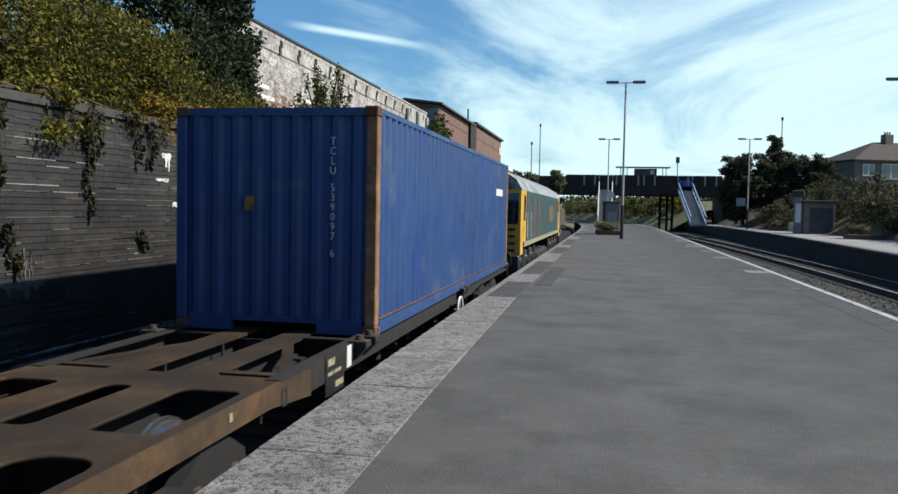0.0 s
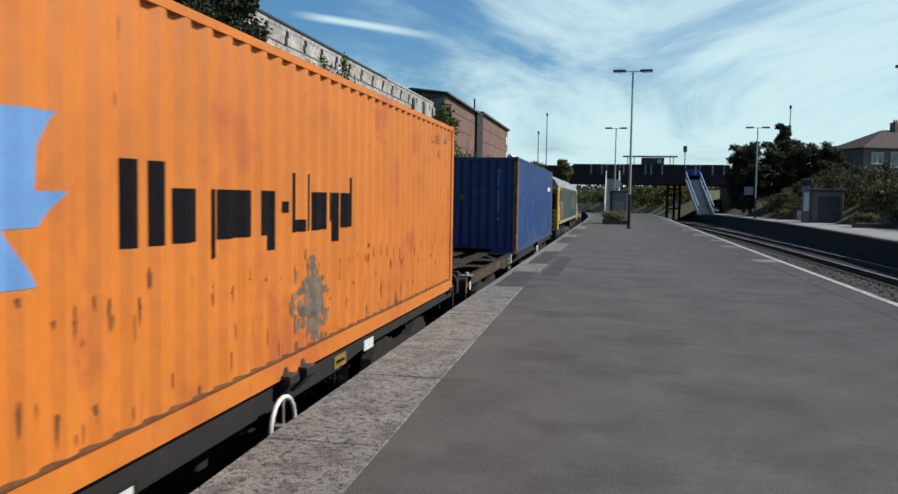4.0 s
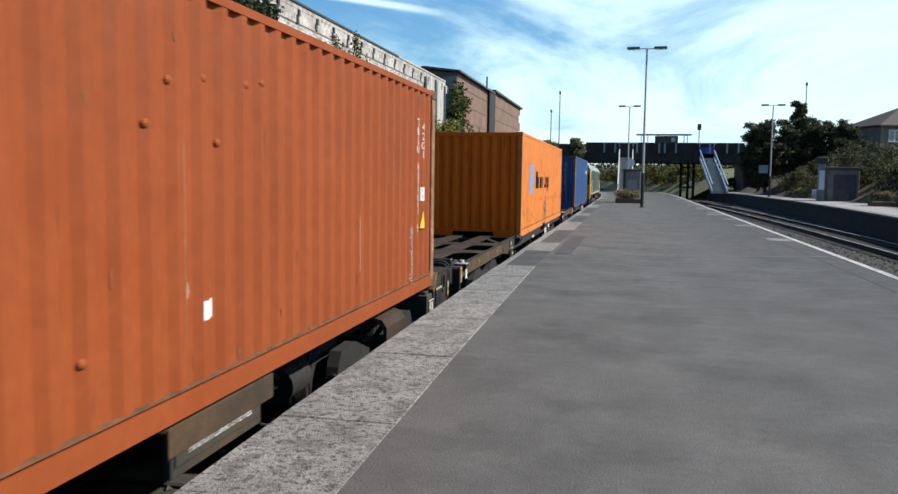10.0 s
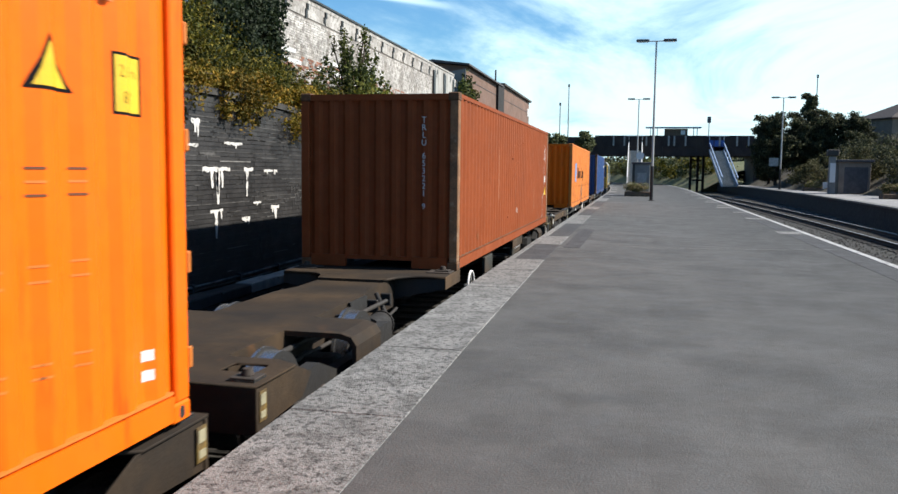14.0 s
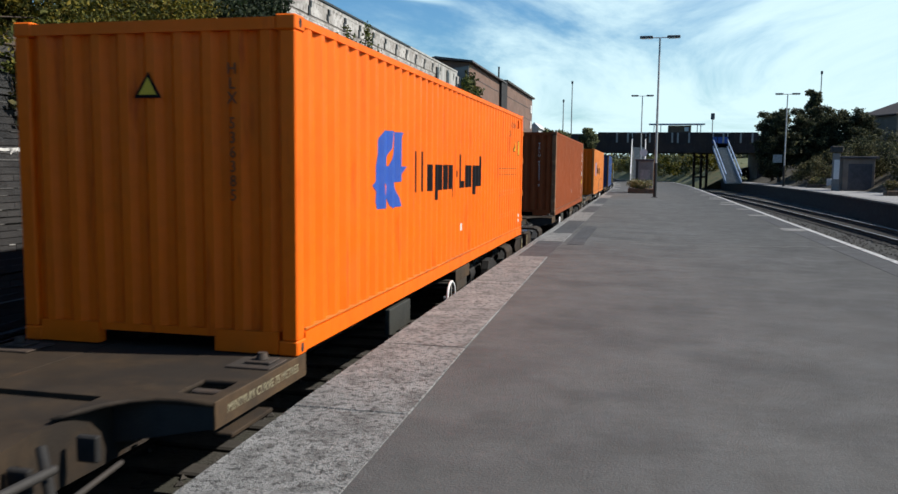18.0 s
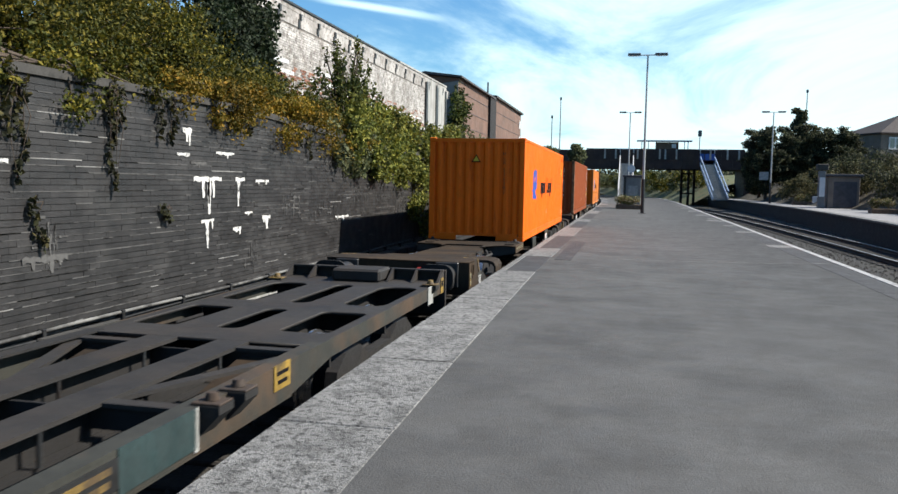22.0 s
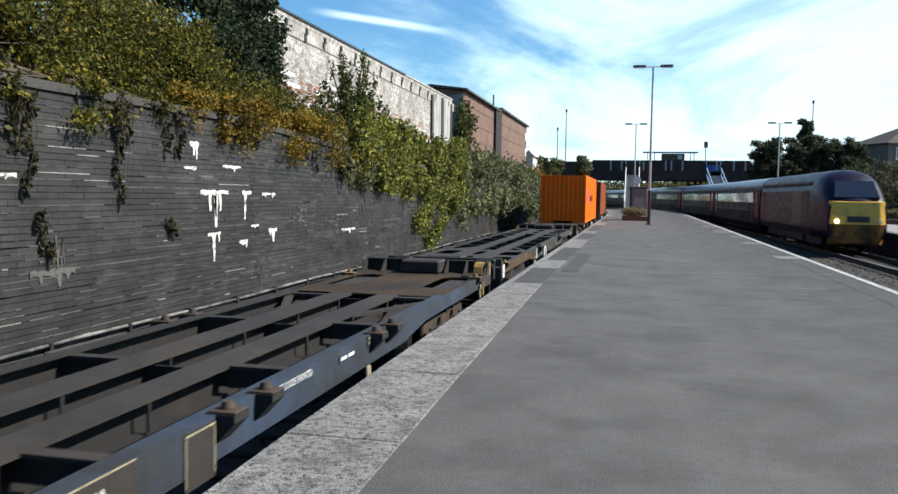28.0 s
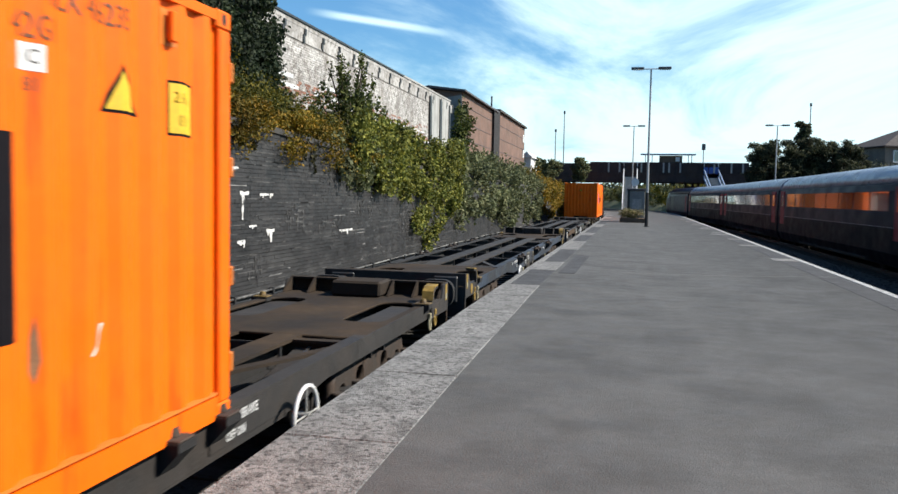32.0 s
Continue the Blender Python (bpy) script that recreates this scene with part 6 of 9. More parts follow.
def brand_shapes(c, back0, back1, arrow_mat, arrow_back):
    """A broad company mark: plain dark bars in a row and an arrow-like shape."""
    k = (back0 - back1) / 4.12
    zb, zx, zt, zd = 1.17, 1.50, 1.65, 1.05
    # bars of (start, width, low, high), metres along the row
    rows = ((0.0, 0.13, zb, zt), (0.29, 0.13, zb, zt), (0.56, 0.30, zb, zx), (1.00, 0.13, zd, zx), (1.15, 0.19, zb, zx), (1.40, 0.30, zb, zx),
            (1.82, 0.14, zb, zx), (1.98, 0.12, zd, zx), (2.21, 0.18, 1.33, 1.42), (2.43, 0.14, zb, zt), (2.59, 0.16, zb, 1.27), (2.79, 0.13, zb, zt),
            (2.95, 0.34, zb, zx), (3.36, 0.14, 1.24, zx), (3.51, 0.12, zd, zx), (3.71, 0.25, zb, zx), (3.98, 0.14, zb, zt))
    for s, ww, lo, hi in rows:
        b0 = back0 - s * k
        b1 = b0 - ww * k
        side_shape(c, "mark_block", [(b0, lo), (b1, lo), (b1, hi), (b0, hi)], M["black_ink"], "black painted block")
    a = arrow_back
    side_shape(c, "mark_arrow", [(a - 0.33, 1.83), (a - 0.65, 1.84), (a - 0.60, 1.66), (a - 0.42, 1.48), (a - 0.54, 1.47), (a - 0.64, 1.61), (a - 0.67, 1.83), (a - 1.10, 1.84), (a - 0.97, 1.65), (a - 0.93, 1.47), (a - 1.15, 1.47), (a - 0.99, 1.31), (a - 0.76, 1.30), (a - 0.84, 1.17), (a - 0.94, 1.04), (a - 0.61, 1.03), (a - 0.56, 1.06), (a - 0.42, 1.27), (a - 0.34, 1.30), (a - 0.37, 1.18), (a - 0.49, 1.04), (a - 0.09, 1.04), (a - 0.04, 1.12), (a - 0.06, 1.21), (a - 0.00, 1.28), (a - 0.05, 1.33), (a - 0.05, 1.47), (a - 0.13, 1.62), (a - 0.22, 1.73)], M[arrow_mat], "broad blue arrow mark")


def warning_plates(c, k=0.0, q=0.0):
    side_shape(c, "warning_triangle", [(1.36 - k, 1.80 + q), (1.22 - k, 2.05 + q), (1.05 - k, 1.80 + q)], M["black_ink"], "black-edged warning triangle")
    side_shape(c, "warning_triangle", [(1.32 - k, 1.815 + q), (1.22 - k, 2.015 + q), (1.09 - k, 1.815 + q)], M["yellow"], "yellow warning triangle", 0.003)
    side_shape(c, "plate_edge", [(0.763 - k, 1.725 + q), (0.507 - k, 1.725 + q), (0.507 - k, 2.035 + q), (0.763 - k, 2.035 + q)], M["black_ink"], "", -0.002)
    side_shape(c, "height_plate", [(0.75 - k, 1.74 + q), (0.52 - k, 1.74 + q), (0.52 - k, 2.02 + q), (0.75 - k, 2.02 + q)], M["yellow"], "yellow height plate")
    on_side(c, "plate_lettering", "2.6 m", 0.635 - k, 1.94 + q, 0.09, M["black_ink"])
    on_side(c, "plate_lettering", "8'6\"", 0.635 - k, 1.81 + q, 0.09, M["black_ink"])


def door_end(c):
    """Hinges on the front corner post, a lifting recess and its tab."""
    for z in (0.36, 0.92, 1.62, 2.22):
        bm = bmesh.new()
        bevelled(bm, 1.178, 1.232, 6.085, 6.118, z - 0.065, z + 0.065, 0.008)
        part("door_hinge", bm, M["orange_old"], c, "painted door hinge block")
    side_shape(c, "lifting_recess", [(0.74, 2.27), (0.62, 2.27), (0.62, 2.47), (0.74, 2.47)], M["orange_old"], "shallow recess with a lashing tab")
    bm = bmesh.new()
    bevelled(bm, 1.20, 1.236, 6.096 - 0.70, 6.096 - 0.64, 2.29, 2.46, 0.006)
    part("lashing_tab", bm, M["orange"], c)


def slot_lines(c, z, paint):
    """Short welded lashing marks in a row."""
    for i in range(8):
        b = 0.9 + 0.278 * i
        side_shape(c, "lashing_mark", [(b - 0.04, z), (b + 0.06, z), (b + 0.06, z + 0.012), (b - 0.04, z + 0.012)], M[paint], "")


def rust_marks(c, seed, count, crosses, low=0.22, high=1.05):
    """Rust blooms with runs below them, lying on the folds."""
    r = random.Random(seed)
    bm = bmesh.new()

    def bloom(b, z, w, h, k):
        n = 8
        pts = []
        for i in range(n):
            a = 2 * math.pi * i / n
            q = r.uniform(0.35, 1.2)
            pts.append((b + w / 2 * q * math.cos(a), z + (h * 0.75 if math.sin(a) < 0 else h * 0.25) * q * math.sin(a)))
        bm.faces.new([bm.verts.new((1.2222 + 0.0004 * (k % 9), 6.096 - p, zz)) for p, zz in pts])
    for k in range(count):
        z = low + (high - low) * r.random() ** 1.7
        bloom(r.uniform(0.3, 11.9), z, r.uniform(0.008, 0.030), r.uniform(0.03, 0.22), k)
    if crosses:
        for i in range(42):
            if r.random() < 0.75:
                b, z = 0.25 + 0.2766 * i, 0.84 + r.uniform(-0.04, 0.04)
                bloom(b, z, r.uniform(0.05, 0.10), 0.025, 3)
                bloom(b + r.uniform(-0.02, 0.02), z + 0.02, 0.025, r.uniform(0.08, 0.25), 5)
    part("rust_staining", draped(bm), M["rust_run"], c, "dark rust blooms and runs")["kind"] = "stuff"


def build_containers():
    out = []
    blue = container("dark blue corrugated steel shipping container with rusty edges", "blue_box", "rusty_edge", "TCLU 539097 6", "white_ink")
    side_shape(blue, "white_plate", [(2.11, 1.78), (1.05, 1.78), (1.05, 1.94), (2.11, 1.94)], M["white_ink"], "small white plate")
    bm = bmesh.new()
    box(bm, -0.36, -0.24, -6.1, -6.094, 1.40, 1.56)
    part("data_plate", bm, M["yellow_dull"], blue, "small brown data plate")
    out.append((blue, 8.82 + 6.096))
    # ends take a brighter, redder base than the sides
    old = container("weathered orange shipping container streaked with rust", "orange_old", "orange_old", end_mat="orange")
    brand_shapes(old, 8.97, 5.08, "logo_blue_faded", 10.58)
    on_side(old, "serial_lettering", "HLX 425123", 1.28, 2.30, 0.17, M["dark_ink"], "dark serial lettering", squeeze=0.72)
    on_side(old, "serial_lettering", "4211", 1.06, 2.10, 0.17, M["dark_ink"], "", squeeze=0.75)
    side_shape(old, "lifting_tab", [(0.68, 2.28), (0.60, 2.28), (0.60, 2.44), (0.68, 2.44)], M["rusty_edge"])
    rust_marks(old, 17, 150, True)
    r = random.Random(11)
    bm = bmesh.new()
    for i in range(420):
        b, z = 6.17 + r.gauss(0, 0.15), 0.54 + r.gauss(0, 0.13)
        s = r.uniform(0.02, 0.06)
        bm.faces.new([bm.verts.new((1.2222 + 0.0004 * (i % 7), 6.096 - b + p, z + q)) for p, q in slot(0, 0, s, s * r.uniform(1.0, 2.2), s / 2, 2)])
    part("scuffed_patch", draped(bm), material("scuff", (0.15, 0.12, 0.095), 0.85, var=0.4, scale=8, bump=0.2, dirt=(0.30, 0.17, 0.08), dirt_at=0.58, dirt_scale=9), old, "scuffed grey-brown paint patch")["kind"] = "stuff"
    out.append((old, -0.08 - 6.096))
    red = container("brick-red corrugated shipping container with a scraped edge", "red_oxide", "rusty_edge", "TRLU 653221 9", "white_ink")
    on_side(red, "serial_lettering", "TRLU 653221 9", 0.86, 2.12, 0.135, M["white_ink"], "stacked white serial lettering", True, step=0.80)
    on_side(red, "serial_lettering", "42G1", 0.60, 2.08, 0.135, M["white_ink"], "", True, step=0.86)
    side_shape(red, "label", [(0.65, 1.16), (0.54, 1.16), (0.54, 1.33), (0.65, 1.33)], M["white_ink"], "white label")
    side_shape(red, "label", [(0.50, 1.36), (0.45, 1.36), (0.45, 1.44), (0.50, 1.44)], M["yellow"], "small yellow label")
    on_side(red, "plate_lettering", "IC", 0.595, 1.29, 0.07, M["black_ink"])
    on_side(red, "plate_lettering", "81", 0.595, 1.205, 0.07, M["black_ink"])
    side_shape(red, "warning_triangle", [(0.675, 0.795), (0.485, 0.795), (0.60, 1.065)], M["black_ink"], "black-edged warning triangle")
    side_shape(red, "warning_triangle", [(0.66, 0.81), (0.51, 0.81), (0.60, 1.04)], M["yellow"], "yellow warning triangle", 0.003)
    side_shape(red, "white_plate", [(6.13, 0.56), (5.97, 0.56), (5.97, 0.68), (6.13, 0.68)], M["white_ink"], "small white plate")
    side_shape(red, "lifting_tab", [(0.88, 2.32), (0.80, 2.32), (0.80, 2.46), (0.88, 2.46)], M["casting"])
    bm = bmesh.new()
    r = random.Random(12)
    for col, n, z0, dz, wide in ((1.17, 30, 0.16, 0.024, 0.09), (1.05, 12, 0.30, 0.052, 0.055)):
        for i in range(n):
            z = z0 + dz * i
            b = col + r.uniform(-0.02, 0.02)
            for p0, q0, p1, q1 in ((0, 0, wide * r.uniform(0.5, 1), r.uniform(-0.02, 0.02)), (wide * r.uniform(0, 0.8), -0.012, wide * r.uniform(0.2, 1), 0.02)):
                bm.faces.new([bm.verts.new((1.2222, 6.096 - b + p, z + q)) for p, q in ((p0, q0), (p1, q1), (p1 + 0.004, q1 + 0.009), (p0 + 0.004, q0 + 0.009))])
    part("chalk_scrawl", draped(bm), M["conduit"], red, "scratched chalk marks")
    for b, z0, z1, w in ((6.34, 0.45, 1.66, 0.012), (6.02, 0.60, 0.86, 0.02), (5.73, 0.33, 1.30, 0.010), (6.27, 0.70, 0.84, 0.03), (3.1, 0.5, 1.1, 0.010), (8.4, 0.9, 1.9, 0.012), (9.6, 0.3, 0.8, 0.014), (1.7, 1.2, 1.9, 0.010)):
        side_shape(red, "paint_scratch", [(b, z0), (b - w, z0 + 0.05), (b - w * 0.6, z1 - 0.04), (b + w * 0.3, z1)], M["pale_red"], "pale vertical scratch")
    for b, z in ((6.7, 1.73), (6.45, 1.99), (6.1, 2.04), (5.53, 2.06), (5.28, 2.10), (5.89, 1.66), (7.26, 0.54), (2.4, 1.9)):
        bm = bmesh.new()
        bmesh.ops.create_uvsphere(bm, u_segments=10, v_segments=6, radius=1.0)
        bmesh.ops.transform(bm, matrix=Matrix.Translation((1.2 + float(np.interp(6.096 - b, FOLD_Y, FOLD_X)) + 0.006, 6.096 - b, z)) @ Matrix.Diagonal((0.020, 0.04, 0.03, 1)), verts=bm.verts[:])
        part("dent", bm, M["red_oxide"], red, "small dent in the panel")
    rust_marks(red, 19, 40, False, 0.2, 2.3)
    out.append((red, -21.62 - 6.096))
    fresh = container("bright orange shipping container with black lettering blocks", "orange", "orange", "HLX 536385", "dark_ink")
    brand_shapes(fresh, 8.80, 4.76, "logo_blue", 10.32)
    on_side(fresh, "serial_lettering", "HLX 536385", 1.36, 2.32, 0.16, M["dark_ink"], "dark serial lettering", squeeze=0.72)
    on_side(fresh, "serial_lettering", "42G1", 1.68, 2.14, 0.16, M["dark_ink"], "", squeeze=0.75)
    side_shape(fresh, "label", [(1.90, 1.90), (1.76, 1.90), (1.76, 2.02), (1.90, 2.02)], M["white_ink"], "white label")
    side_shape(fresh, "white_plate", [(6.30, 0.54), (6.16, 0.54), (6.16, 0.65), (6.30, 0.65)], M["white_ink"], "small white plate")
    warning_plates(fresh, 0.13)
    door_end(fresh)
    slot_lines(fresh, 1.45, "dark_ink")
    slot_lines(fresh, 1.33, "dark_ink")
    slot_lines(fresh, 1.39, "orange_old")
    for z in (1.02, 0.95, 0.58, 0.52):
        slot_lines(fresh, z, "orange_old")
    for z in (0.42, 0.31):
        side_shape(fresh, "label", [(0.42, z), (0.34, z), (0.34, z + 0.06), (0.42, z + 0.06)], M["white_ink"], "small white label")
    bm = bmesh.new()
    prism(bm, [(-0.14, 1.98), (0.10, 1.98), (-0.01, 2.18)], -6.101, -6.096, "y")
    part("warning_triangle", bm, M["black_ink"], fresh, "black-edged triangle")
    bm = bmesh.new()
    prism(bm, [(-0.095, 2.005), (0.06, 2.005), (-0.012, 2.14)], -6.104, -6.1012, "y")
    part("warning_triangle", bm, M["yellow"], fresh, "yellow warning triangle")
    out.append((fresh, -41.2 - 6.096))
    last = container("bright orange shipping container with warning plates", "orange", "orange")
    on_side(last, "serial_lettering", "HLX 416235", 1.36, 2.32, 0.16, M["dark_ink"], "dark serial lettering", squeeze=0.72)
    on_side(last, "serial_lettering", "42G1", 1.72, 2.16, 0.16, M["dark_ink"], "", squeeze=0.75)
    side_shape(last, "label", [(1.82, 1.97), (1.69, 1.97), (1.69, 2.09), (1.82, 2.09)], M["white_ink"], "white label")
    warning_plates(last, 0.09, 0.05)
    door_end(last)
    on_side(last, "plate_lettering", "IC", 1.755, 2.03, 0.09, M["black_ink"])
    on_side(last, "plate_lettering", "81", 1.755, 1.91, 0.09, M["dark_ink"])
    side_shape(last, "rust_scar", [(1.78, 0.66), (1.755, 0.60), (1.73, 0.70), (1.74, 0.82), (1.755, 0.90), (1.775, 0.80)], M["rusty_edge"], "dark rust scar")
    side_shape(last, "paint_scratch", [(1.40, 0.66), (1.385, 0.655), (1.30, 0.735), (1.265, 0.80), (1.285, 0.805), (1.32, 0.745)], M["white_ink"], "pale scratch through the paint")
    side_shape(last, "mark_block", [(2.16, 0.81), (1.87, 0.81), (1.87, 1.70), (2.16, 1.70)], M["black_ink"], "black painted block")
    brand_shapes(last, 9.16, 5.07, "logo_blue", 10.2)
    out.append((last, -110.62 - 6.096))
    for c, u in out:
        MOVING.append((c, u, 1.004))


# wagons
def wheelset_mesh(r=0.46):
    bm = bmesh.new()
    tube(bm, (-1.0, 0, 0), (1.0, 0, 0), 0.085, seg=10)
    for s in (-1, 1):
        tube(bm, (s * 0.69, 0, 0), (s * 0.83, 0, 0), r, seg=28)
        tube(bm, (s * 0.66, 0, 0), (s * 0.69, 0, 0), r + 0.03, seg=28)
        tube(bm, (s * 0.83, 0, 0), (s * 0.845, 0, 0), r - 0.06, seg=24)
        for k in range(4):
            a = k * math.pi / 2
            tube(bm, (s * 0.85, 0.2 * math.cos(a), 0.2 * math.sin(a)), (s * 0.855, 0.2 * math.cos(a), 0.2 * math.sin(a)), 0.03, seg=6)
    me = mesh_of(bm, M["wheel_steel"], "wheelset")
    me.materials.append(M["under"])
    for f in me.polygons:
        if not f.use_smooth or math.hypot(f.center.y, f.center.z) < r - 0.03:
            f.material_index = 1
    return me


def build_bogie(wagon, y, style, mat, half=0.9):
    bm = bmesh.new()
    bevelled(bm, -0.95, 0.95, y - 0.16, y + 0.16, 0.42, 0.66, 0.03)
    bevelled(bm, -0.5, 0.5, y - 0.3, y + 0.3, 0.5, 0.72, 0.03)
    tube(bm, (0, y, 0.7), (0, y, 0.82), 0.25, seg=14)
    bogie = part("bogie", bm, M["under"], wagon, "two-axle bogie")
    for s in (-1, 1):
        bm = bmesh.new()
        if style == "holes":
            merge(bm, sheet([(-1.3, 0.40), (-1.15, 0.72), (-0.5, 0.80), (0.5, 0.80), (1.15, 0.72), (1.3, 0.40), (1.15, 0.25), (0.8, 0.28), (0.5, 0.32), (-0.5, 0.32), (-0.8, 0.28), (-1.15, 0.25)],
                            [slot(-0.42, 0.58, 0.26, 0.22, 0.1), slot(0.42, 0.58, 0.26, 0.22, 0.1), slot(-0.95, 0.50, 0.22, 0.22, 0.1), slot(0.95, 0.50, 0.22, 0.22, 0.1)], 0, 0.10), Matrix.Translation((s * 1.03, y, 0)) @ SIDE)
        else:
            arch = [(-1.42, 0.44), (-1.36, 0.64), (-half - 0.22, 0.78), (-half + 0.22, 0.79), (-0.42, 0.64), (0.42, 0.64), (half - 0.22, 0.79), (half + 0.22, 0.78), (1.36, 0.64), (1.42, 0.44), (half + 0.3, 0.52), (half - 0.3, 0.54), (0.34, 0.34), (-0.34, 0.34), (-half + 0.3, 0.54), (-half - 0.3, 0.52)]
            prism(bm, [(y + a, b) for a, b in arch], *sorted((s * 0.98, s * 1.10)), "x")
        side = part("side_frame", bm, M[mat], bogie, "cast bogie side frame")
        for sy in (-half, half):
            bm = bmesh.new()
            bevelled(bm, *sorted((s * 0.96, s * 1.14)), y + sy - 0.15, y + sy + 0.15, 0.30, 0.56, 0.03)
            part("axle_box", bm, M["under"], bogie)
            bm = bmesh.new()
            tube(bm, (s * 1.14, y + sy, 0.43), (s * 1.17, y + sy, 0.43), 0.09, seg=12)
            part("axle_cover", bm, M["conduit"] if s > 0 else M["under"], bogie, "pale axle-box cover")
        for sy in (-half + 0.28, -half - 0.28, half - 0.28, half + 0.28):
            bm = bmesh.new()
            loft(bm, [[(s * 1.06 + q * math.cos(a), y + sy + q * math.sin(a), 0.32 + 0.02 * k) for a in [math.pi * i / 5 for i in range(10)]] for k in range(14) for q in ((0.075, 0.055)[k % 2],)])
            part("spring", bm, M["bogie_rust"], bogie)
    bm = bmesh.new()
    for sy in (-0.35, 0.35):
        tube(bm, (-0.9, y + sy, 0.40), (0.9, y + sy, 0.40), 0.04, seg=8)
        for s in (-1, 1):
            bevelled(bm, s * 0.76 - 0.06, s * 0.76 + 0.06, y + sy * 1.25 - 0.05, y + sy * 1.25 + 0.05, 0.25, 0.55, 0.02)
    part("brake_rigging", bm, M["under"], bogie)
    for sy in (-half, half):
        w = new("wheelset", WHEEL_MESH)
        w.parent = bogie
        w.matrix_parent_inverse = Matrix.Translation((0, y + sy, 0.46))
        WHEELS.append(w)


TRAIN_ENDS = [21.6, 1.35, 0.22, -19.65, -20.65, -40.2, -41.1, -60.7, -62.15, -81.7, -83.0, -102.7, -104.0, -124.4]


def gap_half(u):
    """Half of the gap to the next wagon."""
    gaps = [abs(u - v) for v in TRAIN_ENDS if 0.05 < abs(u - v) < 2.0]
    return min(gaps) / 2 - 0.004 if gaps else 0.56


def buffers(wagon, ye, d, z=0.98, mat="buffer_steel", reach=0.56):
    for s in (-1, 1):
        bm = bmesh.new()
        bevelled(bm, s * 0.865 - 0.2, s * 0.865 + 0.2, *sorted((ye, ye + d * 0.04)), z - 0.22, z + 0.2, 0.02)
        tube(bm, (s * 0.865, ye + d * 0.04, z), (s * 0.865, ye + d * reach * 0.58, z), 0.15, 0.135, 18)
        tube(bm, (s * 0.865, ye + d * reach * 0.58, z), (s * 0.865, ye + d * (reach - 0.05), z), 0.105, seg=16)
        b = part("buffer", bm, M[mat], wagon, "steel sprung buffer")
        bm = bmesh.new()
        outline = [(x + s * 0.865, zz + z) for x, zz in slot(0, 0, 0.56, 0.42, 0.17, 6)]
        prism(bm, outline, *sorted((ye + d * (reach - 0.05), ye + d * reach)), "y")
        part("buffer_head", bm, M["under"], b)
    bm = bmesh.new()
    bevelled(bm, -0.06, 0.06, *sorted((ye, ye + d * 0.28)), z - 0.1, z + 0.06, 0.02)
    tube(bm, (0, ye + d * 0.22, z - 0.05), (0.0, ye + d * 0.50, z - 0.24), 0.03, seg=8)
    tube(bm, (0.05, ye + d * 0.3, z - 0.1), (0.05, ye + d * 0.55, z - 0.18), 0.025, seg=8)
    part("coupling", bm, M["under"], wagon, "screw coupling")
    for s, h in ((-0.42, 0), (0.42, 1)):
        bm = bmesh.new()
        pts = [(s, ye + d * 0.02, z + 0.02), (s * 1.02, ye + d * 0.2, z + 0.05), (s * 0.9, ye + d * 0.32, z - 0.12), (s * 0.7, ye + d * 0.38, z - 0.32), (s * 0.55, ye + d * 0.5, z - 0.36)]
        for a, b in zip(pts, pts[1:]):
            tube(bm, a, b, 0.025, seg=8, caps=False)
        part("brake_hose", bm, M["black_paint"], wagon)
    bm = bmesh.new()
    bevelled(bm, 0.36, 0.46, *sorted((ye + d * 0.02, ye + d * 0.1)), z + 0.02, z + 0.10, 0.015)
    part("hose_cock", bm, M["red_paint"], wagon, "red brake cock")


def hand_wheel(wagon, y, z=0.62, x=1.33):
    bm = bmesh.new()
    n = 20
    r = 0.23
    p = [(x, y + r * math.cos(2 * math.pi * i / n), z + r * math.sin(2 * math.pi * i / n)) for i in range(n)]
    rings = [[(x + 0.018 * math.cos(b), y + (r + 0.018 * math.sin(b)) * math.cos(a), z + (r + 0.018 * math.sin(b)) * math.sin(a)) for b in [math.pi * j / 3 for j in range(6)]] for a in [2 * math.pi * i / n for i in range(n)]]
    loft(bm, rings + rings[:1], caps=False)
    w = part("handbrake_wheel", bm, M["white_paint"], wagon, "white handbrake wheel")
    bm = bmesh.new()
    for i in range(0, n, 5):
        tube(bm, (x, y, z), p[i], 0.009, seg=6, caps=False)
    tube(bm, (x - 0.10, y, z), (x + 0.03, y, z), 0.03, seg=8)
    part("spoke_cross", bm, M["conduit"], w, "grimy spokes")
    return w


def twistlock(wagon, x, y, z, mat="yellow_worn"):
    bm = bmesh.new()
    prism(bm, [(x - 0.12, z), (x + 0.10, z), (x + 0.10, z - 0.05), (x - 0.04, z - 0.20), (x - 0.12, z - 0.20)], y - 0.10, y + 0.10, "y")
    t = part("twistlock_bracket", bm, M["under"], wagon)
    bm = bmesh.new()
    bevelled(bm, x - 0.10, x + 0.10, y - 0.09, y + 0.09, z + 0.001, z + 0.018, 0.005)
    tube(bm, (x, y, z + 0.022), (x, y, z + 0.07), 0.05, 0.035, 10)
    part("twistlock", bm, M[mat], t, "worn twistlock cone")


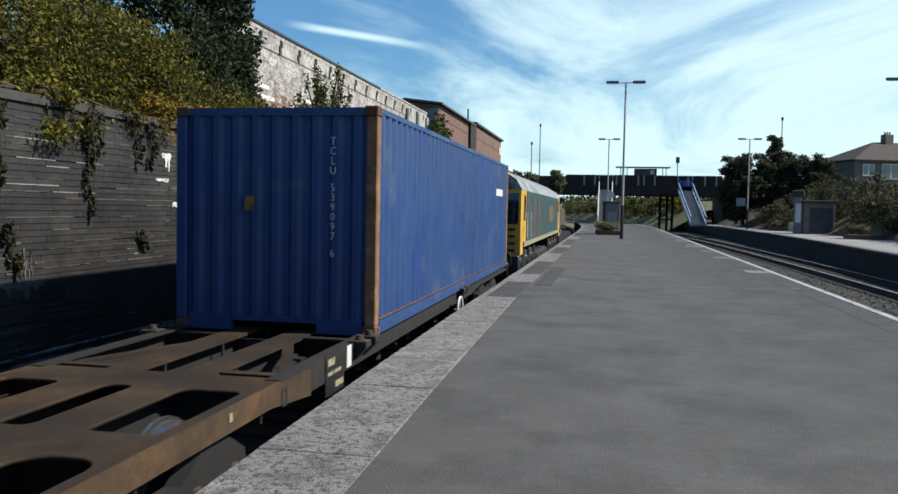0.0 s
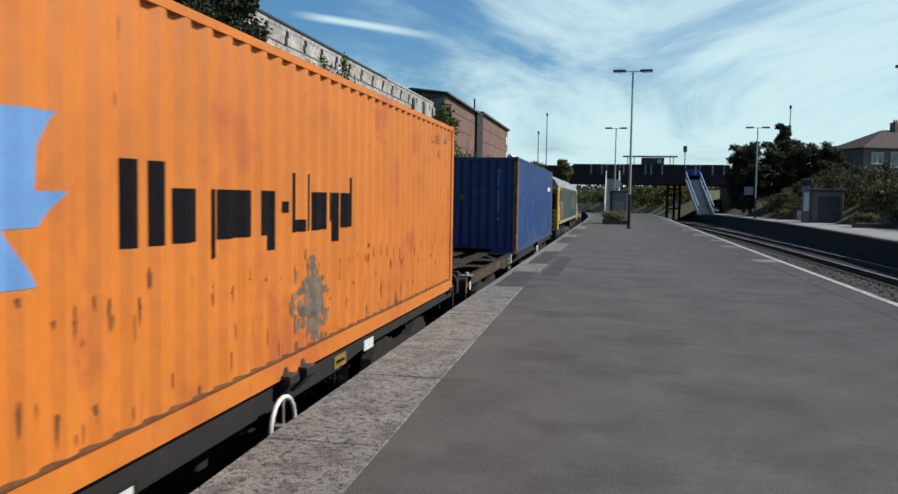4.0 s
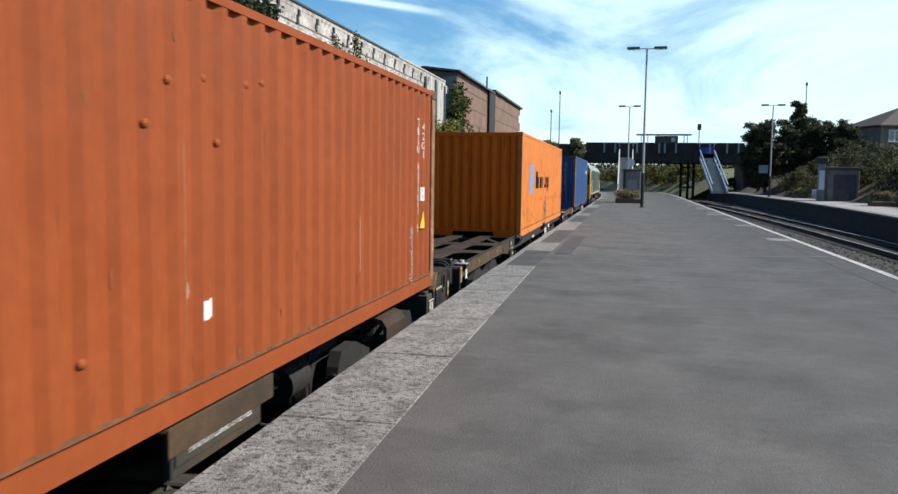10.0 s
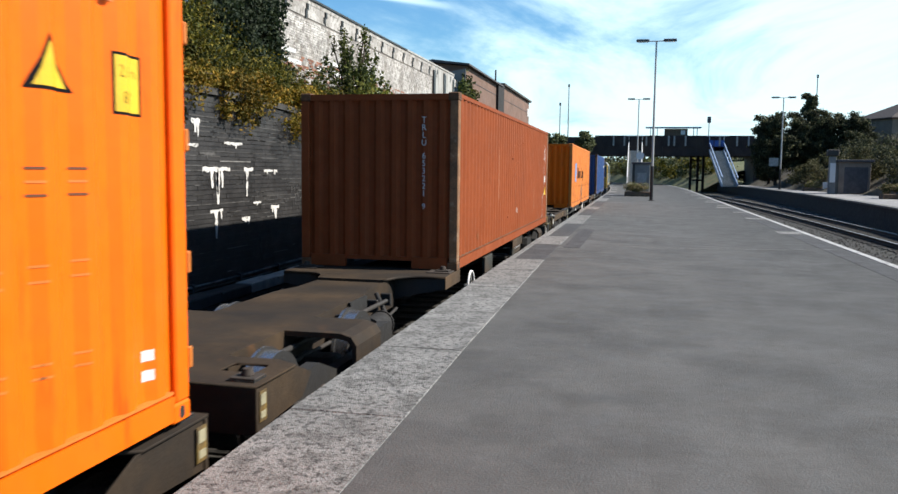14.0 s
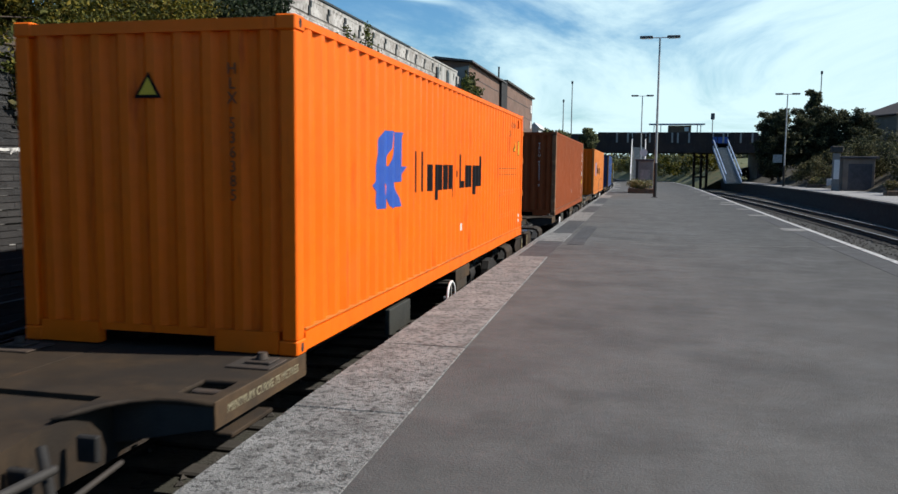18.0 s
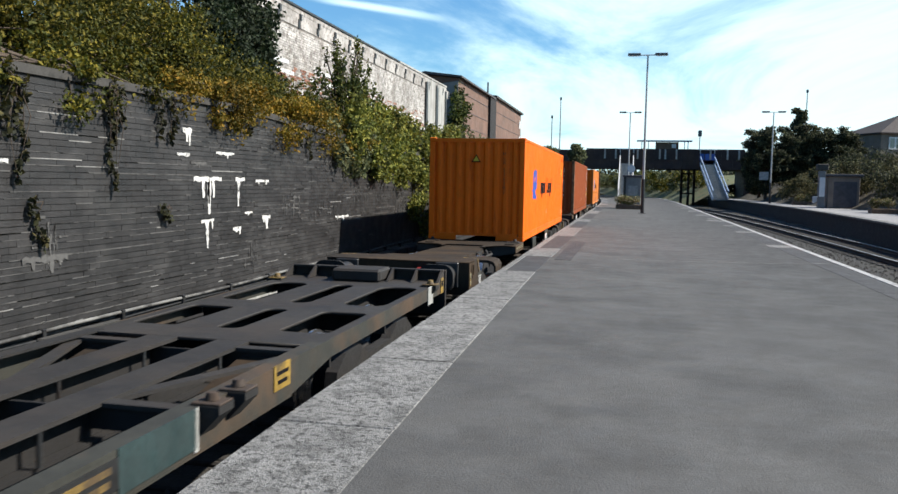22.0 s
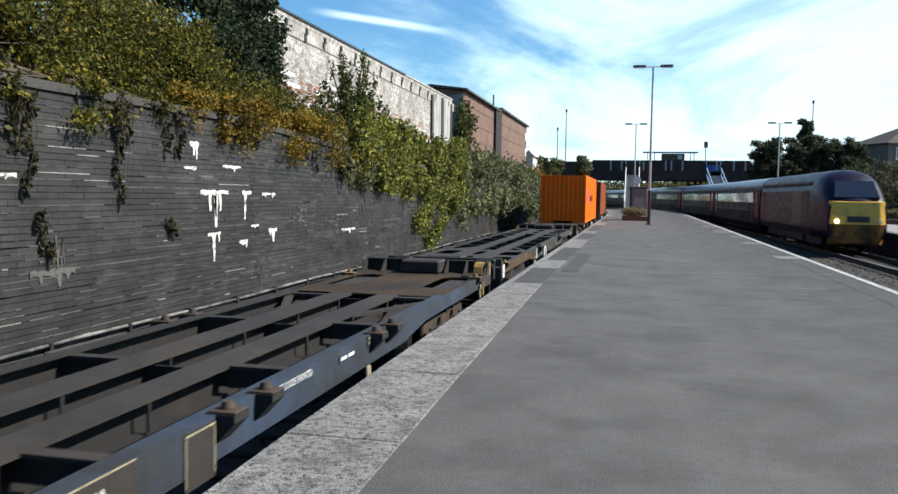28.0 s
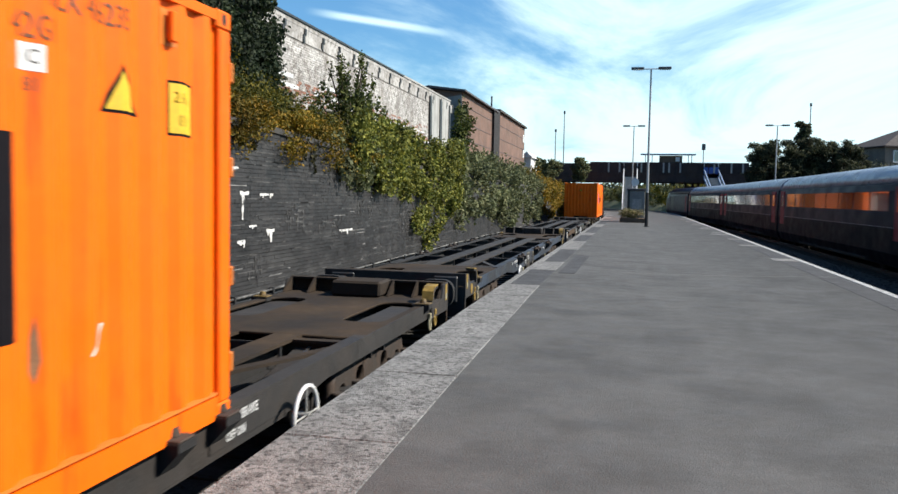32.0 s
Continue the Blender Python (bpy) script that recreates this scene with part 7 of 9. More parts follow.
def panel(wagon, y, z, w, h, mat, bars, bar_mat, label, text=None, x=1.165):
    bm = bmesh.new()
    box(bm, x, x + 0.008, y - w / 2, y + w / 2, z - h / 2, z + h / 2)
    p = part("data_panel", bm, M[mat], wagon, label)
    bm = bmesh.new()
    k = 0
    for by, bz, bw, bh in bars:
        box(bm, x + 0.0085, x + 0.0115, y + by - bw / 2, y + by + bw / 2, z + bz - bh / 2, z + bz + bh / 2)
        k += 1
    if k:
        part("panel_print", bm, M[bar_mat], p)
    else:
        bm.free()
    if text:
        bm = bmesh.new()
        for s, ty, tz, size in text:
            merge(bm, words(s, size, 0.0015), Matrix.Translation((x + 0.010, y + ty, z + tz)) @ SIDE @ Matrix.Diagonal((0.85, 1, 1, 1)))
        part("panel_lettering", bm, M[bar_mat], p)


def end_fittings(w, h, d, zr, top, side_paint):
    """Cheek plates, container guides, hooks and labels at a raised wagon end."""
    def at(e):
        return d * (h - e)
    for s in (-1, 1):
        bm = bmesh.new()
        prism(bm, [(at(0.0), zr), (at(0.26), zr - 0.02), (at(0.38), DECK), (at(0.98), DECK - 0.03), (at(0.98), DECK - 0.20), (at(0.0), DECK - 0.20)], *sorted((s * 1.166, s * 1.192)), "x")
        cheek = part("cheek_plate", bm, M["wagon_dark"], w, "dark side plate of the raised end")
        if d < 0:
            bm = bmesh.new()
            tube(bm, (s * 1.192, at(0.50), DECK - 0.09), (s * 1.198, at(0.50), DECK - 0.09), 0.085, seg=20)
            part("round_plate", bm, M["yellow_dull"], cheek, "round worn yellow plate")
        bm = bmesh.new()
        box(bm, *sorted((s * 1.193, s * 1.197)), *sorted((at(0.07), at(0.18))), zr - 0.25, zr - 0.02)
        part("warning_label", bm, M["yellow_dull"], cheek, "yellow warning label")
        bm = bmesh.new()
        box(bm, *sorted((s * 1.1975, s * 1.199)), *sorted((at(0.085), at(0.165))), zr - 0.235, zr - 0.15)
        part("label_print", bm, M["stencil"], cheek)
        if s < 0:
            continue
        # curved guide that stands up beside the container corner
        prof = [(0.66, zr + 0.03), (0.84, zr + 0.02), (0.93, zr - 0.04), (0.97, zr - 0.16), (0.96, DECK - 0.16), (0.88, DECK - 0.16), (0.89, zr - 0.15), (0.86, zr - 0.07), (0.80, zr - 0.025), (0.66, zr - 0.01)]
        bm = bmesh.new()
        prism(bm, [(at(e), z) for e, z in prof], *sorted((s * 1.06, s * 1.20)), "x")
        horn = part("guide_horn", bm, M["wagon_dark"], w, "dark container guide")
        bm = bmesh.new()
        prism(bm, [(at(e), z) for e, z in ((0.655, zr + 0.034), (0.845, zr + 0.024), (0.937, zr - 0.037), (0.977, zr - 0.16), (0.965, zr - 0.16), (0.925, zr - 0.04), (0.84, zr + 0.012), (0.655, zr + 0.018))], *sorted((s * 1.055, s * 1.206)), "x")
        part("yellow_rim", bm, M["yellow_dull"], horn, "yellow-painted rim")
        # hanging hook and eye
        for e, z, mat, lab in ((0.78, DECK - 0.24, "yellow_dull", "yellow hanging hook"), (1.06, DECK - 0.26, "stencil", "pale lifting eye")):
            bm = bmesh.new()
            n = 12
            ring = [(s * 1.19, at(e) + 0.05 * math.cos(2 * math.pi * i / n), z + 0.075 * math.sin(2 * math.pi * i / n)) for i in range(n)]
            for i in range(n if e > 1 else n - 3):
                tube(bm, ring[(i + 4) % n], ring[(i + 5) % n], 0.016, seg=6)
            bevelled(bm, *sorted((s * 1.17, s * 1.21)), *sorted((at(e - 0.035), at(e + 0.035))), z + 0.07, z + 0.15, 0.008)
            part("hook", bm, M[mat], w, lab)


def skeletal(label, u0, u1, paint, top, bulk_front, bulk_rear, bogie_style="plain", bogie_mat="under", side_paint=None, loaded=False):
    """A skeletal container flat: slotted plates over the bogies, two spine beams and ribs between."""
    side_paint = side_paint or paint
    w = thing("container_wagon", label, "railway wagon", "wagons of the goods train")
    L = u1 - u0
    h = L / 2
    hw = 1.16
    el = 3.7 if bogie_style == "holes" else 5.0  # length of the plated ends
    for d in (-1, 1):
        out = [(-hw, d * h), (-hw, d * (h - el)), (hw, d * (h - el)), (hw, d * h)]
        holes = []
        for x, sw in ((-0.78, 0.52), (0.78, 0.52), (0.0, 0.26)):
            holes.append(slot(x, d * (h - 1.85), sw, 1.75, 0.2))
            if el > 4:
                holes.append(slot(x, d * (h - 3.85), sw, 1.25, 0.10))
        if bogie_style == "holes":
            holes = holes[:2]
            for x in (-0.78, 0.78):
                bm = bmesh.new()
                out_x = math.copysign(0.06, x)
                box(bm, x - 0.20 + out_x, x + 0.20 + out_x, *sorted((d * (h - 0.95), d * (h - 2.45))), DECK - 0.075, DECK - 0.055)
                part("recess_plate", bm, M["wagon_dark"], w, "sunken plate below the slot")
        part("end_deck", sheet(out, holes, DECK, 0.03), M["wagon_brown"] if bogie_style == "holes" else M[top], w, "slotted deck plate")
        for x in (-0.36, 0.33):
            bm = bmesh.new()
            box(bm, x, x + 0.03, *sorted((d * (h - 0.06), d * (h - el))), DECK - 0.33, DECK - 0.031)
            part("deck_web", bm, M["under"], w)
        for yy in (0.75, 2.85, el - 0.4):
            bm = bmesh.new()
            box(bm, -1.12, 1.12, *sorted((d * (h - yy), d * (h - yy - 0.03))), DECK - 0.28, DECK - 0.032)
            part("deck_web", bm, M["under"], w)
        bm = bmesh.new()
        raised = bulk_front if d > 0 else bulk_rear
        bevelled(bm, -1.19, 1.19, *sorted((d * h, d * (h - 0.05))), DECK - 0.50, DECK + (raised if raised else 0.012), 0.008)
        part("headstock", bm, M[top], w)
        if raised and bogie_style == "holes":
            end_fittings(w, h, d, DECK + raised, top, side_paint)
        if raised and bogie_style == "holes" and d < 0:
            bm = bmesh.new()
            zr = DECK + raised
            prism(bm, [(d * (h - 0.051), zr), (d * (h - 0.30), zr - 0.01), (d * (h - 0.95), DECK + 0.012), (d * (h - 0.95), DECK + 0.002), (d * (h - 0.30), zr - 0.03), (d * (h - 0.051), zr - 0.02)], -0.98, 0.98, "x")
            part("ramp_plate", bm, M["wagon_brown"], w, "sloping deck plate at the raised end")
        elif raised:
            zr = DECK + raised
            for s in (-1, 1):
                bm = bmesh.new()
                box(bm, *sorted((s * 0.38, s * 1.17)), *sorted((d * (h - 0.051), d * (h - 0.15))), zr - 0.025, zr + 0.004)
                part("bulkhead_flange", bm, M[top], w, "flange along the end bulkhead")
                for xx in (0.42, 0.78, 1.15):
                    bm = bmesh.new()
                    prism(bm, [(d * (h - 0.06), zr + 0.002), (d * (h - 0.16), zr + 0.002), (d * (h - 0.46), DECK + 0.006), (d * (h - 0.06), DECK + 0.006)], s * xx - 0.015, s * xx + 0.015, "x")
                    part("bulkhead_rib", bm, M[top], w)
            bm = bmesh.new()
            bevelled(bm, -0.36, 0.36, *sorted((d * (h - 0.06), d * (h - 0.62))), DECK + 0.002, zr + 0.02, 0.03)
            part("coupler_box", bm, M[top], w, "raised box over the coupling")
        buffers(w, d * h, d, reach=gap_half(u1 if d > 0 else u0))
        for s in (-1, 1):
            twistlock(w, s * 1.13, d * (h - (1.18 if bogie_style == "holes" else 0.75 if raised else 0.42)), DECK + 0.02, "yellow_worn" if raised else "conduit")
        build_bogie(w, d * (h - 3.0), bogie_style, bogie_mat)
    # spine beams
    for x in (-0.35, 0.35):
        bm = bmesh.new()
        box(bm, x - 0.15, x + 0.15, -h + el - 0.02, h - el + 0.02, DECK - 0.035, DECK - 0.002)
        beam = part("spine_beam", bm, M[top], w)
        # web and lower flange near-black: the shade under the flange is painted in
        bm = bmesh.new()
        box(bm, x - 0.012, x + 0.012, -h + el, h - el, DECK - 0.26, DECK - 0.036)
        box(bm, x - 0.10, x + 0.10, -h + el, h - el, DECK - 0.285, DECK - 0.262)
        part("beam_web", bm, M["under"], beam, "web and lower flange, shade in their near-black colour")
        bm = bmesh.new()
        for k in range(9):
            y = -h + el + 0.5 + k * (L - 2 * el - 1.0) / 8
            tube(bm, (x + 0.13, y, DECK - 0.25), (x + 0.13, y, DECK - 0.036), 0.018, seg=6)
        part("beam_studs", bm, M["buffer_steel"], beam, "short rods under the beam")["kind"] = "stuff"
    # side sills, deep amidships and shallow over the bogies
    for s in (-1, 1):
        bm = bmesh.new()
        a, b = h - 5.6, h - 4.7
        if bogie_style != "holes":
            prism(bm, [(-a, DECK + 0.004), (-a, DECK - 0.27), (-b, DECK - 0.18), (-h + 0.05, DECK - 0.18), (-h + 0.05, DECK + 0.004)], *sorted((s * 1.14, s * 1.163)), "x")
            part("side_sill", bm, M["wagon_rust"], w, "rust-brown side sill")
            bm = bmesh.new()
            prism(bm, [(-a + 0.002, DECK + 0.004), (h - 0.05, DECK + 0.004), (h - 0.05, DECK - 0.16), (b, DECK - 0.16), (a, DECK - 0.22 if loaded else DECK - 0.28), (-a + 0.002, DECK - 0.22 if loaded else DECK - 0.28)], *sorted((s * 1.14, s * 1.163)), "x")
            part("side_sill", bm, M["under"] if loaded else M[side_paint], w, "grimy side sill of dark colour")
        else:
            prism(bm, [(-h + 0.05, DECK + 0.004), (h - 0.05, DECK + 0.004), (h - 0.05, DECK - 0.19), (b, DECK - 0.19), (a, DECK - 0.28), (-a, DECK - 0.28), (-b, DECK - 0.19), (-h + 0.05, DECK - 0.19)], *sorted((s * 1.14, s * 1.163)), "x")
            # bays' inner darkness is put into the far sill's near-black base
            part("side_sill", bm, M[side_paint] if s > 0 else M["under"], w, "painted side sill" if s > 0 else "grimy side sill of dark colour")
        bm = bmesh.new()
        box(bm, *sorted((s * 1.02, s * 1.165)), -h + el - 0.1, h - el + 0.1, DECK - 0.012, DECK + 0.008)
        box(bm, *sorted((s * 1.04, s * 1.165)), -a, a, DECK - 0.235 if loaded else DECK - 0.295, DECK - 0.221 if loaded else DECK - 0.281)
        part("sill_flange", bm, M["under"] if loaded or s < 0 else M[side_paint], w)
    n = 5
    ys = [-h + el + 0.2 + i * (L - 2 * el - 0.4) / n for i in range(n + 1)]
    for i, y in enumerate(ys):
        for s in (-1, 1):
            bm = bmesh.new()
            prism(bm, [(y - 0.06, DECK - 0.01), (y + 0.06, DECK - 0.01), (y + 0.06, DECK - 0.04), (y + 0.012, DECK - 0.05), (y + 0.012, DECK - 0.20), (y - 0.012, DECK - 0.20), (y - 0.012, DECK - 0.05), (y - 0.06, DECK - 0.04)], *sorted((s * 0.36, s * 1.14)), "x")
            part("cross_rib", bm, M[top], w)
        bm = bmesh.new()
        box(bm, -0.33, 0.33, y - 0.012, y + 0.012, DECK - 0.25, DECK - 0.06)
        part("cross_rib", bm, M["under"], w)
    for d in (-1, 1):
        for s in (-1, 1):
            y0, y1 = d * (h - el - 0.2), d * (h - el - 1.9)
            bm = bmesh.new()
            dx = 0.06
            prism(bm, [(s * 0.42 - dx, y1), (s * 0.42 + dx, y1), (s * 1.08 + dx, y0), (s * 1.08 - dx, y0)], DECK - 0.06, DECK - 0.03, "z")
            part("diagonal_brace", bm, M[top], w)
            bm = bmesh.new()
            prism(bm, [(d * (h - el), DECK - 0.05), (d * (h - el - 1.3), DECK - 0.32), (d * (h - el - 1.3), DECK - 0.36), (d * (h - el), DECK - 0.30)], *sorted((s * 0.52, s * 0.95)), "x")
            # slotted-end wagons take a darker gusset base for the bays' inner darkness
            part("gusset", bm, M["wagon_dark" if bogie_style == "holes" else "wagon_brown"], w)
    # side pockets amidships
    gap = 0.28 if bogie_style == "holes" else 0.18
    for y in (-3.2, 0.06, 3.2) if bogie_style == "holes" else (-3.0, 3.0):
        for s in (-1, 1):
            twistlock(w, s * 1.20, y + gap, DECK + 0.01, "bogie_rust")
            twistlock(w, s * 1.20, y - gap, DECK + 0.01, "bogie_rust")
    # pipes, cylinders and levers between the beams
    bm = bmesh.new()
    tube(bm, (0.62, -h + 5.3, DECK - 0.35), (0.62, h - 5.3, DECK - 0.35), 0.035, seg=8)
    part("air_pipe", bm, M["buffer_steel"], w)
    bm = bmesh.new()
    tube(bm, (-0.8, -0.9, 0.55), (-0.8, 0.7, 0.55), 0.20, seg=16)
    part("air_tank", bm, M["under"], w)
    for k, (y, x) in enumerate(((-2.2, 0.8), (-1.5, 0.85), (1.3, 0.8), (2.0, 0.85), (0.2, 0.8))):
        bm = bmesh.new()
        tube(bm, (x - 0.25, y, 0.66), (x + 0.2, y + 0.35, 0.70), 0.022, seg=6)
        tube(bm, (x + 0.2, y + 0.35, 0.70), (x + 0.1, y + 0.8, 0.60), 0.022, seg=6)
        bevelled(bm, x - 0.1, x + 0.1, y - 0.08, y + 0.08, 0.52, 0.70, 0.02)
        part("brake_lever", bm, M["under"], w)
    bm = bmesh.new()
    for i in range(7):
        y = 3.7 + 0.14 * i
        tube(bm, (0.5, y, 0.62), (1.02, y + 0.05, 0.66), 0.012, seg=5)
    tube(bm, (0.55, 3.6, 0.64), (0.55, 4.7, 0.64), 0.014, seg=5)
    tube(bm, (0.98, 3.6, 0.68), (0.98, 4.7, 0.68), 0.014, seg=5)
    part("linkage_rack", bm, M["under"], w, "rack of thin brake rods")
    MOVING.append((w, (u0 + u1) / 2, 0.0))
    return w, h


def platewagon(label, u0, u1, number, outer, plates, wheel):
    """A low container flat, one of a pair: a box spine with arms over the wheels; the outer end is raised and has buffers."""
    w = thing("container_wagon", label, "railway wagon", "wagons of the goods train")
    h = (u1 - u0) / 2
    low, high = DECK - 0.07, DECK + 0.13
    for d in (-1, 1):
        out = d == outer
        off = 0.0 if out else -0.85

        def at(e):
            return d * (h - e)

        def span(a, b):
            return sorted((at(a), at(b)))
        top = high if out else low
        plate0, plate1 = (0.08, 0.95) if out else (-0.12, 0.68)
        reach = 6.55 + off
        # spine girder
        bm = bmesh.new()
        rings = []
        for e, hw, z in ((plate1, 0.57, top), (2.25 + off * 0.5, 0.57, low + (0.03 if out else 0)), (4.95 + off, 0.56, low), (5.35 + off, 0.47, low), (reach, 0.47, low)):
            rings.append([(-hw, at(e), z), (hw, at(e), z), (hw, at(e), z - 0.40), (-hw, at(e), z - 0.40)])
        loft(bm, rings, smooth=False)
        part("spine_girder", bm, M["wagon_brown"], w, "rust-brown box spine")
        # end plate
        bm = bmesh.new()
        holes = [] if out else [slot(s * 0.88, at(0.36), 0.30, 0.26, 0.04) for s in (-1, 1)]
        half = 1.24 if out else 1.21
        outline = [(-half, at(plate0)), (-half, at(plate1 - 0.12)), (-half + 0.2, at(plate1)), (half - 0.2, at(plate1)), (half, at(plate1 - 0.12)), (half, at(plate0))]
        part("end_deck", sheet(outline, holes, top, 0.02), M["wagon_brown"], w, "rust-brown end deck plate")
        bm = bmesh.new()
        bevelled(bm, -half, half, *span(plate0, plate0 + 0.04), top - 0.55 if out else top - 0.36, top - 0.021, 0.006)
        part("headstock", bm, M["wagon_brown"], w)
        for s in (-1, 1):
            bm = bmesh.new()
            if out:
                merge(bm, sheet([(at(plate0 + 0.045), high - 0.021), (at(0.83), high - 0.021), (at(0.98), low - 0.02), (at(0.98), low - 0.34), (at(plate0 + 0.045), low - 0.36)], [slot(at(0.42), high - 0.17, 0.13, 0.19, 0.04)], 0, 0.02), Matrix.Translation((s * 1.228, 0, 0)) @ SIDE)
            else:
                merge(bm, sheet([(at(plate0 + 0.045), low - 0.021), (at(0.60), low - 0.021), (at(0.90), low - 0.14), (at(0.72), low - 0.30), (at(plate0 + 0.045), low - 0.34)], [], 0, 0.02), Matrix.Translation((s * 1.198, 0, 0)) @ SIDE)
            part("end_side_plate", bm, M["wagon_brown"], w)
            if out:
                bm = bmesh.new()
                merge(bm, sheet(slot(at(0.42), high - 0.17, 0.19, 0.26, 0.07), [slot(at(0.42), high - 0.17, 0.13, 0.19, 0.04)], 0, 0.03), Matrix.Translation((s * 1.245, 0, 0)) @ SIDE)
                part("slot_rim", bm, M["wagon_brown"], w)
                bm = bmesh.new()
                prism(bm, [(at(0.80), high + 0.002), (at(0.88), high + 0.002), (at(1.04), low + 0.0), (at(1.00), low - 0.06), (at(0.95), low - 0.0)], *sorted((s * 0.98, s * 1.24)), "x")
                part("yellow_edge", bm, M["yellow_worn"], w, "yellow-painted sloping edge")
                bm = bmesh.new()
                bevelled(bm, *sorted((s * 0.86, s * 1.22)), *span(1.03, 1.30), low - 0.34, low - 0.05, 0.01)
                part("shelf", bm, M["wagon_olive"], w)
                twistlock(w, s * 1.08, at(1.16), low - 0.03, "bogie_rust")
            else:
                twistlock(w, s * 1.06, at(0.05), low + 0.01, "bogie_rust")
            # arm over the bogie
            bm = bmesh.new()
            prof = [(0.55, low), (1.12, low), (1.23, low - 0.03), (1.28, low - 0.11), (1.28, low - 0.26), (1.24, low - 0.26), (1.24, low - 0.13), (1.19, low - 0.07), (1.10, low - 0.05), (0.55, low - 0.05)]
            prism(bm, [(s * a, b) for a, b in prof], *span(2.62 + off, 3.36 + off), "y")
            part("bolster_arm", bm, M["wagon_brown"], w, "rounded arm over the bogie")
            # outrigger deck under the container end, swept out from the spine
            e0, e1 = reach - (0.48 if out else 0.0), reach + 0.95
            sweep = [(0.46, e0 - 0.55), (0.50, e0 - 0.36), (0.56, e0 - 0.20), (0.66, e0 - 0.08), (0.80, e0 - 0.01), (0.95, e0)]
            rim = [(s * x, at(e)) for x, e in sweep + [(1.20, e0), (1.20, e1), (0.46, e1)]]
            pocket = [slot(s * 0.99, at(e0 + 0.30), 0.26, 0.34, 0.02)] if out else []
            part("outrigger_deck", sheet(rim, pocket, DECK - 0.030, 0.038), M["wagon_brown"], w, "flat plate swept out to the container corner")
            if s > 0:
                bm = bmesh.new()
                box(bm, -0.459, 0.459, *span(reach - 0.55, e1), DECK - 0.067, DECK - 0.033)
                part("spine_deck", bm, M["wagon_brown"], w)
            if out:
                bm = bmesh.new()
                bevelled(bm, *sorted((s * 0.88, s * 1.10)), *span(e0 + 0.26, e0 + 0.34), DECK - 0.12, DECK - 0.05, 0.01)
                part("folded_lock", bm, M["bogie_rust"], w, "rusty folded lock in a pocket")
            # web takes a darker base; the shade below the plate is in it
            bm = bmesh.new()
            prism(bm, [(s * 0.475, DECK - 0.069), (s * 1.19, DECK - 0.069), (s * 1.19, DECK - 0.21), (s * 0.475, DECK - 0.36)], *span(e0 + 0.01, e0 + 0.03), "y")
            part("outrigger_web", bm, M["wagon_dark"], w)
            bm = bmesh.new()
            bevelled(bm, *sorted((s * 1.1905, s * 1.207)), *span(e0, e1), DECK - 0.215, DECK - 0.034, 0.004)
            part("outrigger_side", bm, M["wagon_rust"], w, "olive side plate of the outrigger")
            if out and s > 0 and outer < 0:
                bm = bmesh.new()
                merge(bm, words("MINIMUM CURVE 75 METRES", 0.088, 0.0015), Matrix.Translation((1.2085, at((e0 + e1) / 2), DECK - 0.12)) @ SIDE @ Matrix.Diagonal((1.0, 1, 1, 1)))
                part("stencilled_words", bm, M["stencil"], w, "pale stencilled words")
                bm = bmesh.new()
                bevelled(bm, 1.10, 1.24, *span(e0 + 0.15, e0 + 0.75), DECK - 0.31, DECK - 0.28, 0.006)
                part("step_bar", bm, M["wagon_brown"], w)
            bm = bmesh.new()
            bevelled(bm, *sorted((s * 0.84, s * 1.19)), *span(reach + 0.32, reach + 0.64), DECK - 0.0295, DECK - 0.014, 0.006)
            part("twistlock_plate", bm, M["bogie_rust"], w)
            twistlock(w, s * 1.05, at(reach + 0.50), DECK - 0.012, "bogie_rust")
            # rods, levers and a brake cylinder along the spine
            for z, r in ((low - 0.16, 0.03), (low - 0.31, 0.022)):
                bm = bmesh.new()
                tube(bm, (s * 0.64, at(plate1 + 0.1), z), (s * 0.64, at(4.2 + off), z), r, seg=8)
                part("brake_rod", bm, M["wagon_dark"], w)
            bm = bmesh.new()
            tube(bm, (s * 0.66, at(4.0 + off), low - 0.15), (s * 0.78, at(5.15 + off), low - 0.10), 0.028, seg=8)
            part("brake_rod", bm, M["wagon_dark"], w)
            bm = bmesh.new()
            tube(bm, (s * 0.62, at(5.25 + off), low - 0.03), (s * 0.80, at(5.1 + off), low - 0.28), 0.03, seg=8)
            part("brake_lever", bm, M["under"], w)
            for e in (3.75, 3.95, 5.05, 5.6):
                bm = bmesh.new()
                bevelled(bm, *sorted((s * 0.56, s * 0.70)), *span(e + off, e + off + 0.05), low - 0.24, low - 0.08, 0.01)
                part("rod_bracket", bm, M["under"], w)
            bm = bmesh.new()
            tube(bm, (s * 0.76, at(4.55 + off), low - 0.36), (s * 0.76, at(5.0 + off), low - 0.36), 0.15, seg=16)
            tube(bm, (s * 0.76, at(5.0 + off), low - 0.36), (s * 0.76, at(5.03 + off), low - 0.36), 0.165, seg=16)
            part("brake_cylinder", bm, M["under"], w)
            bm = bmesh.new()
            tube(bm, (s * 0.76, at(5.03 + off), low - 0.36), (s * 0.72, at(5.8 + off), low - 0.30), 0.02, seg=8)
            part("brake_rod", bm, M["wagon_dark"], w)
            bm = bmesh.new()
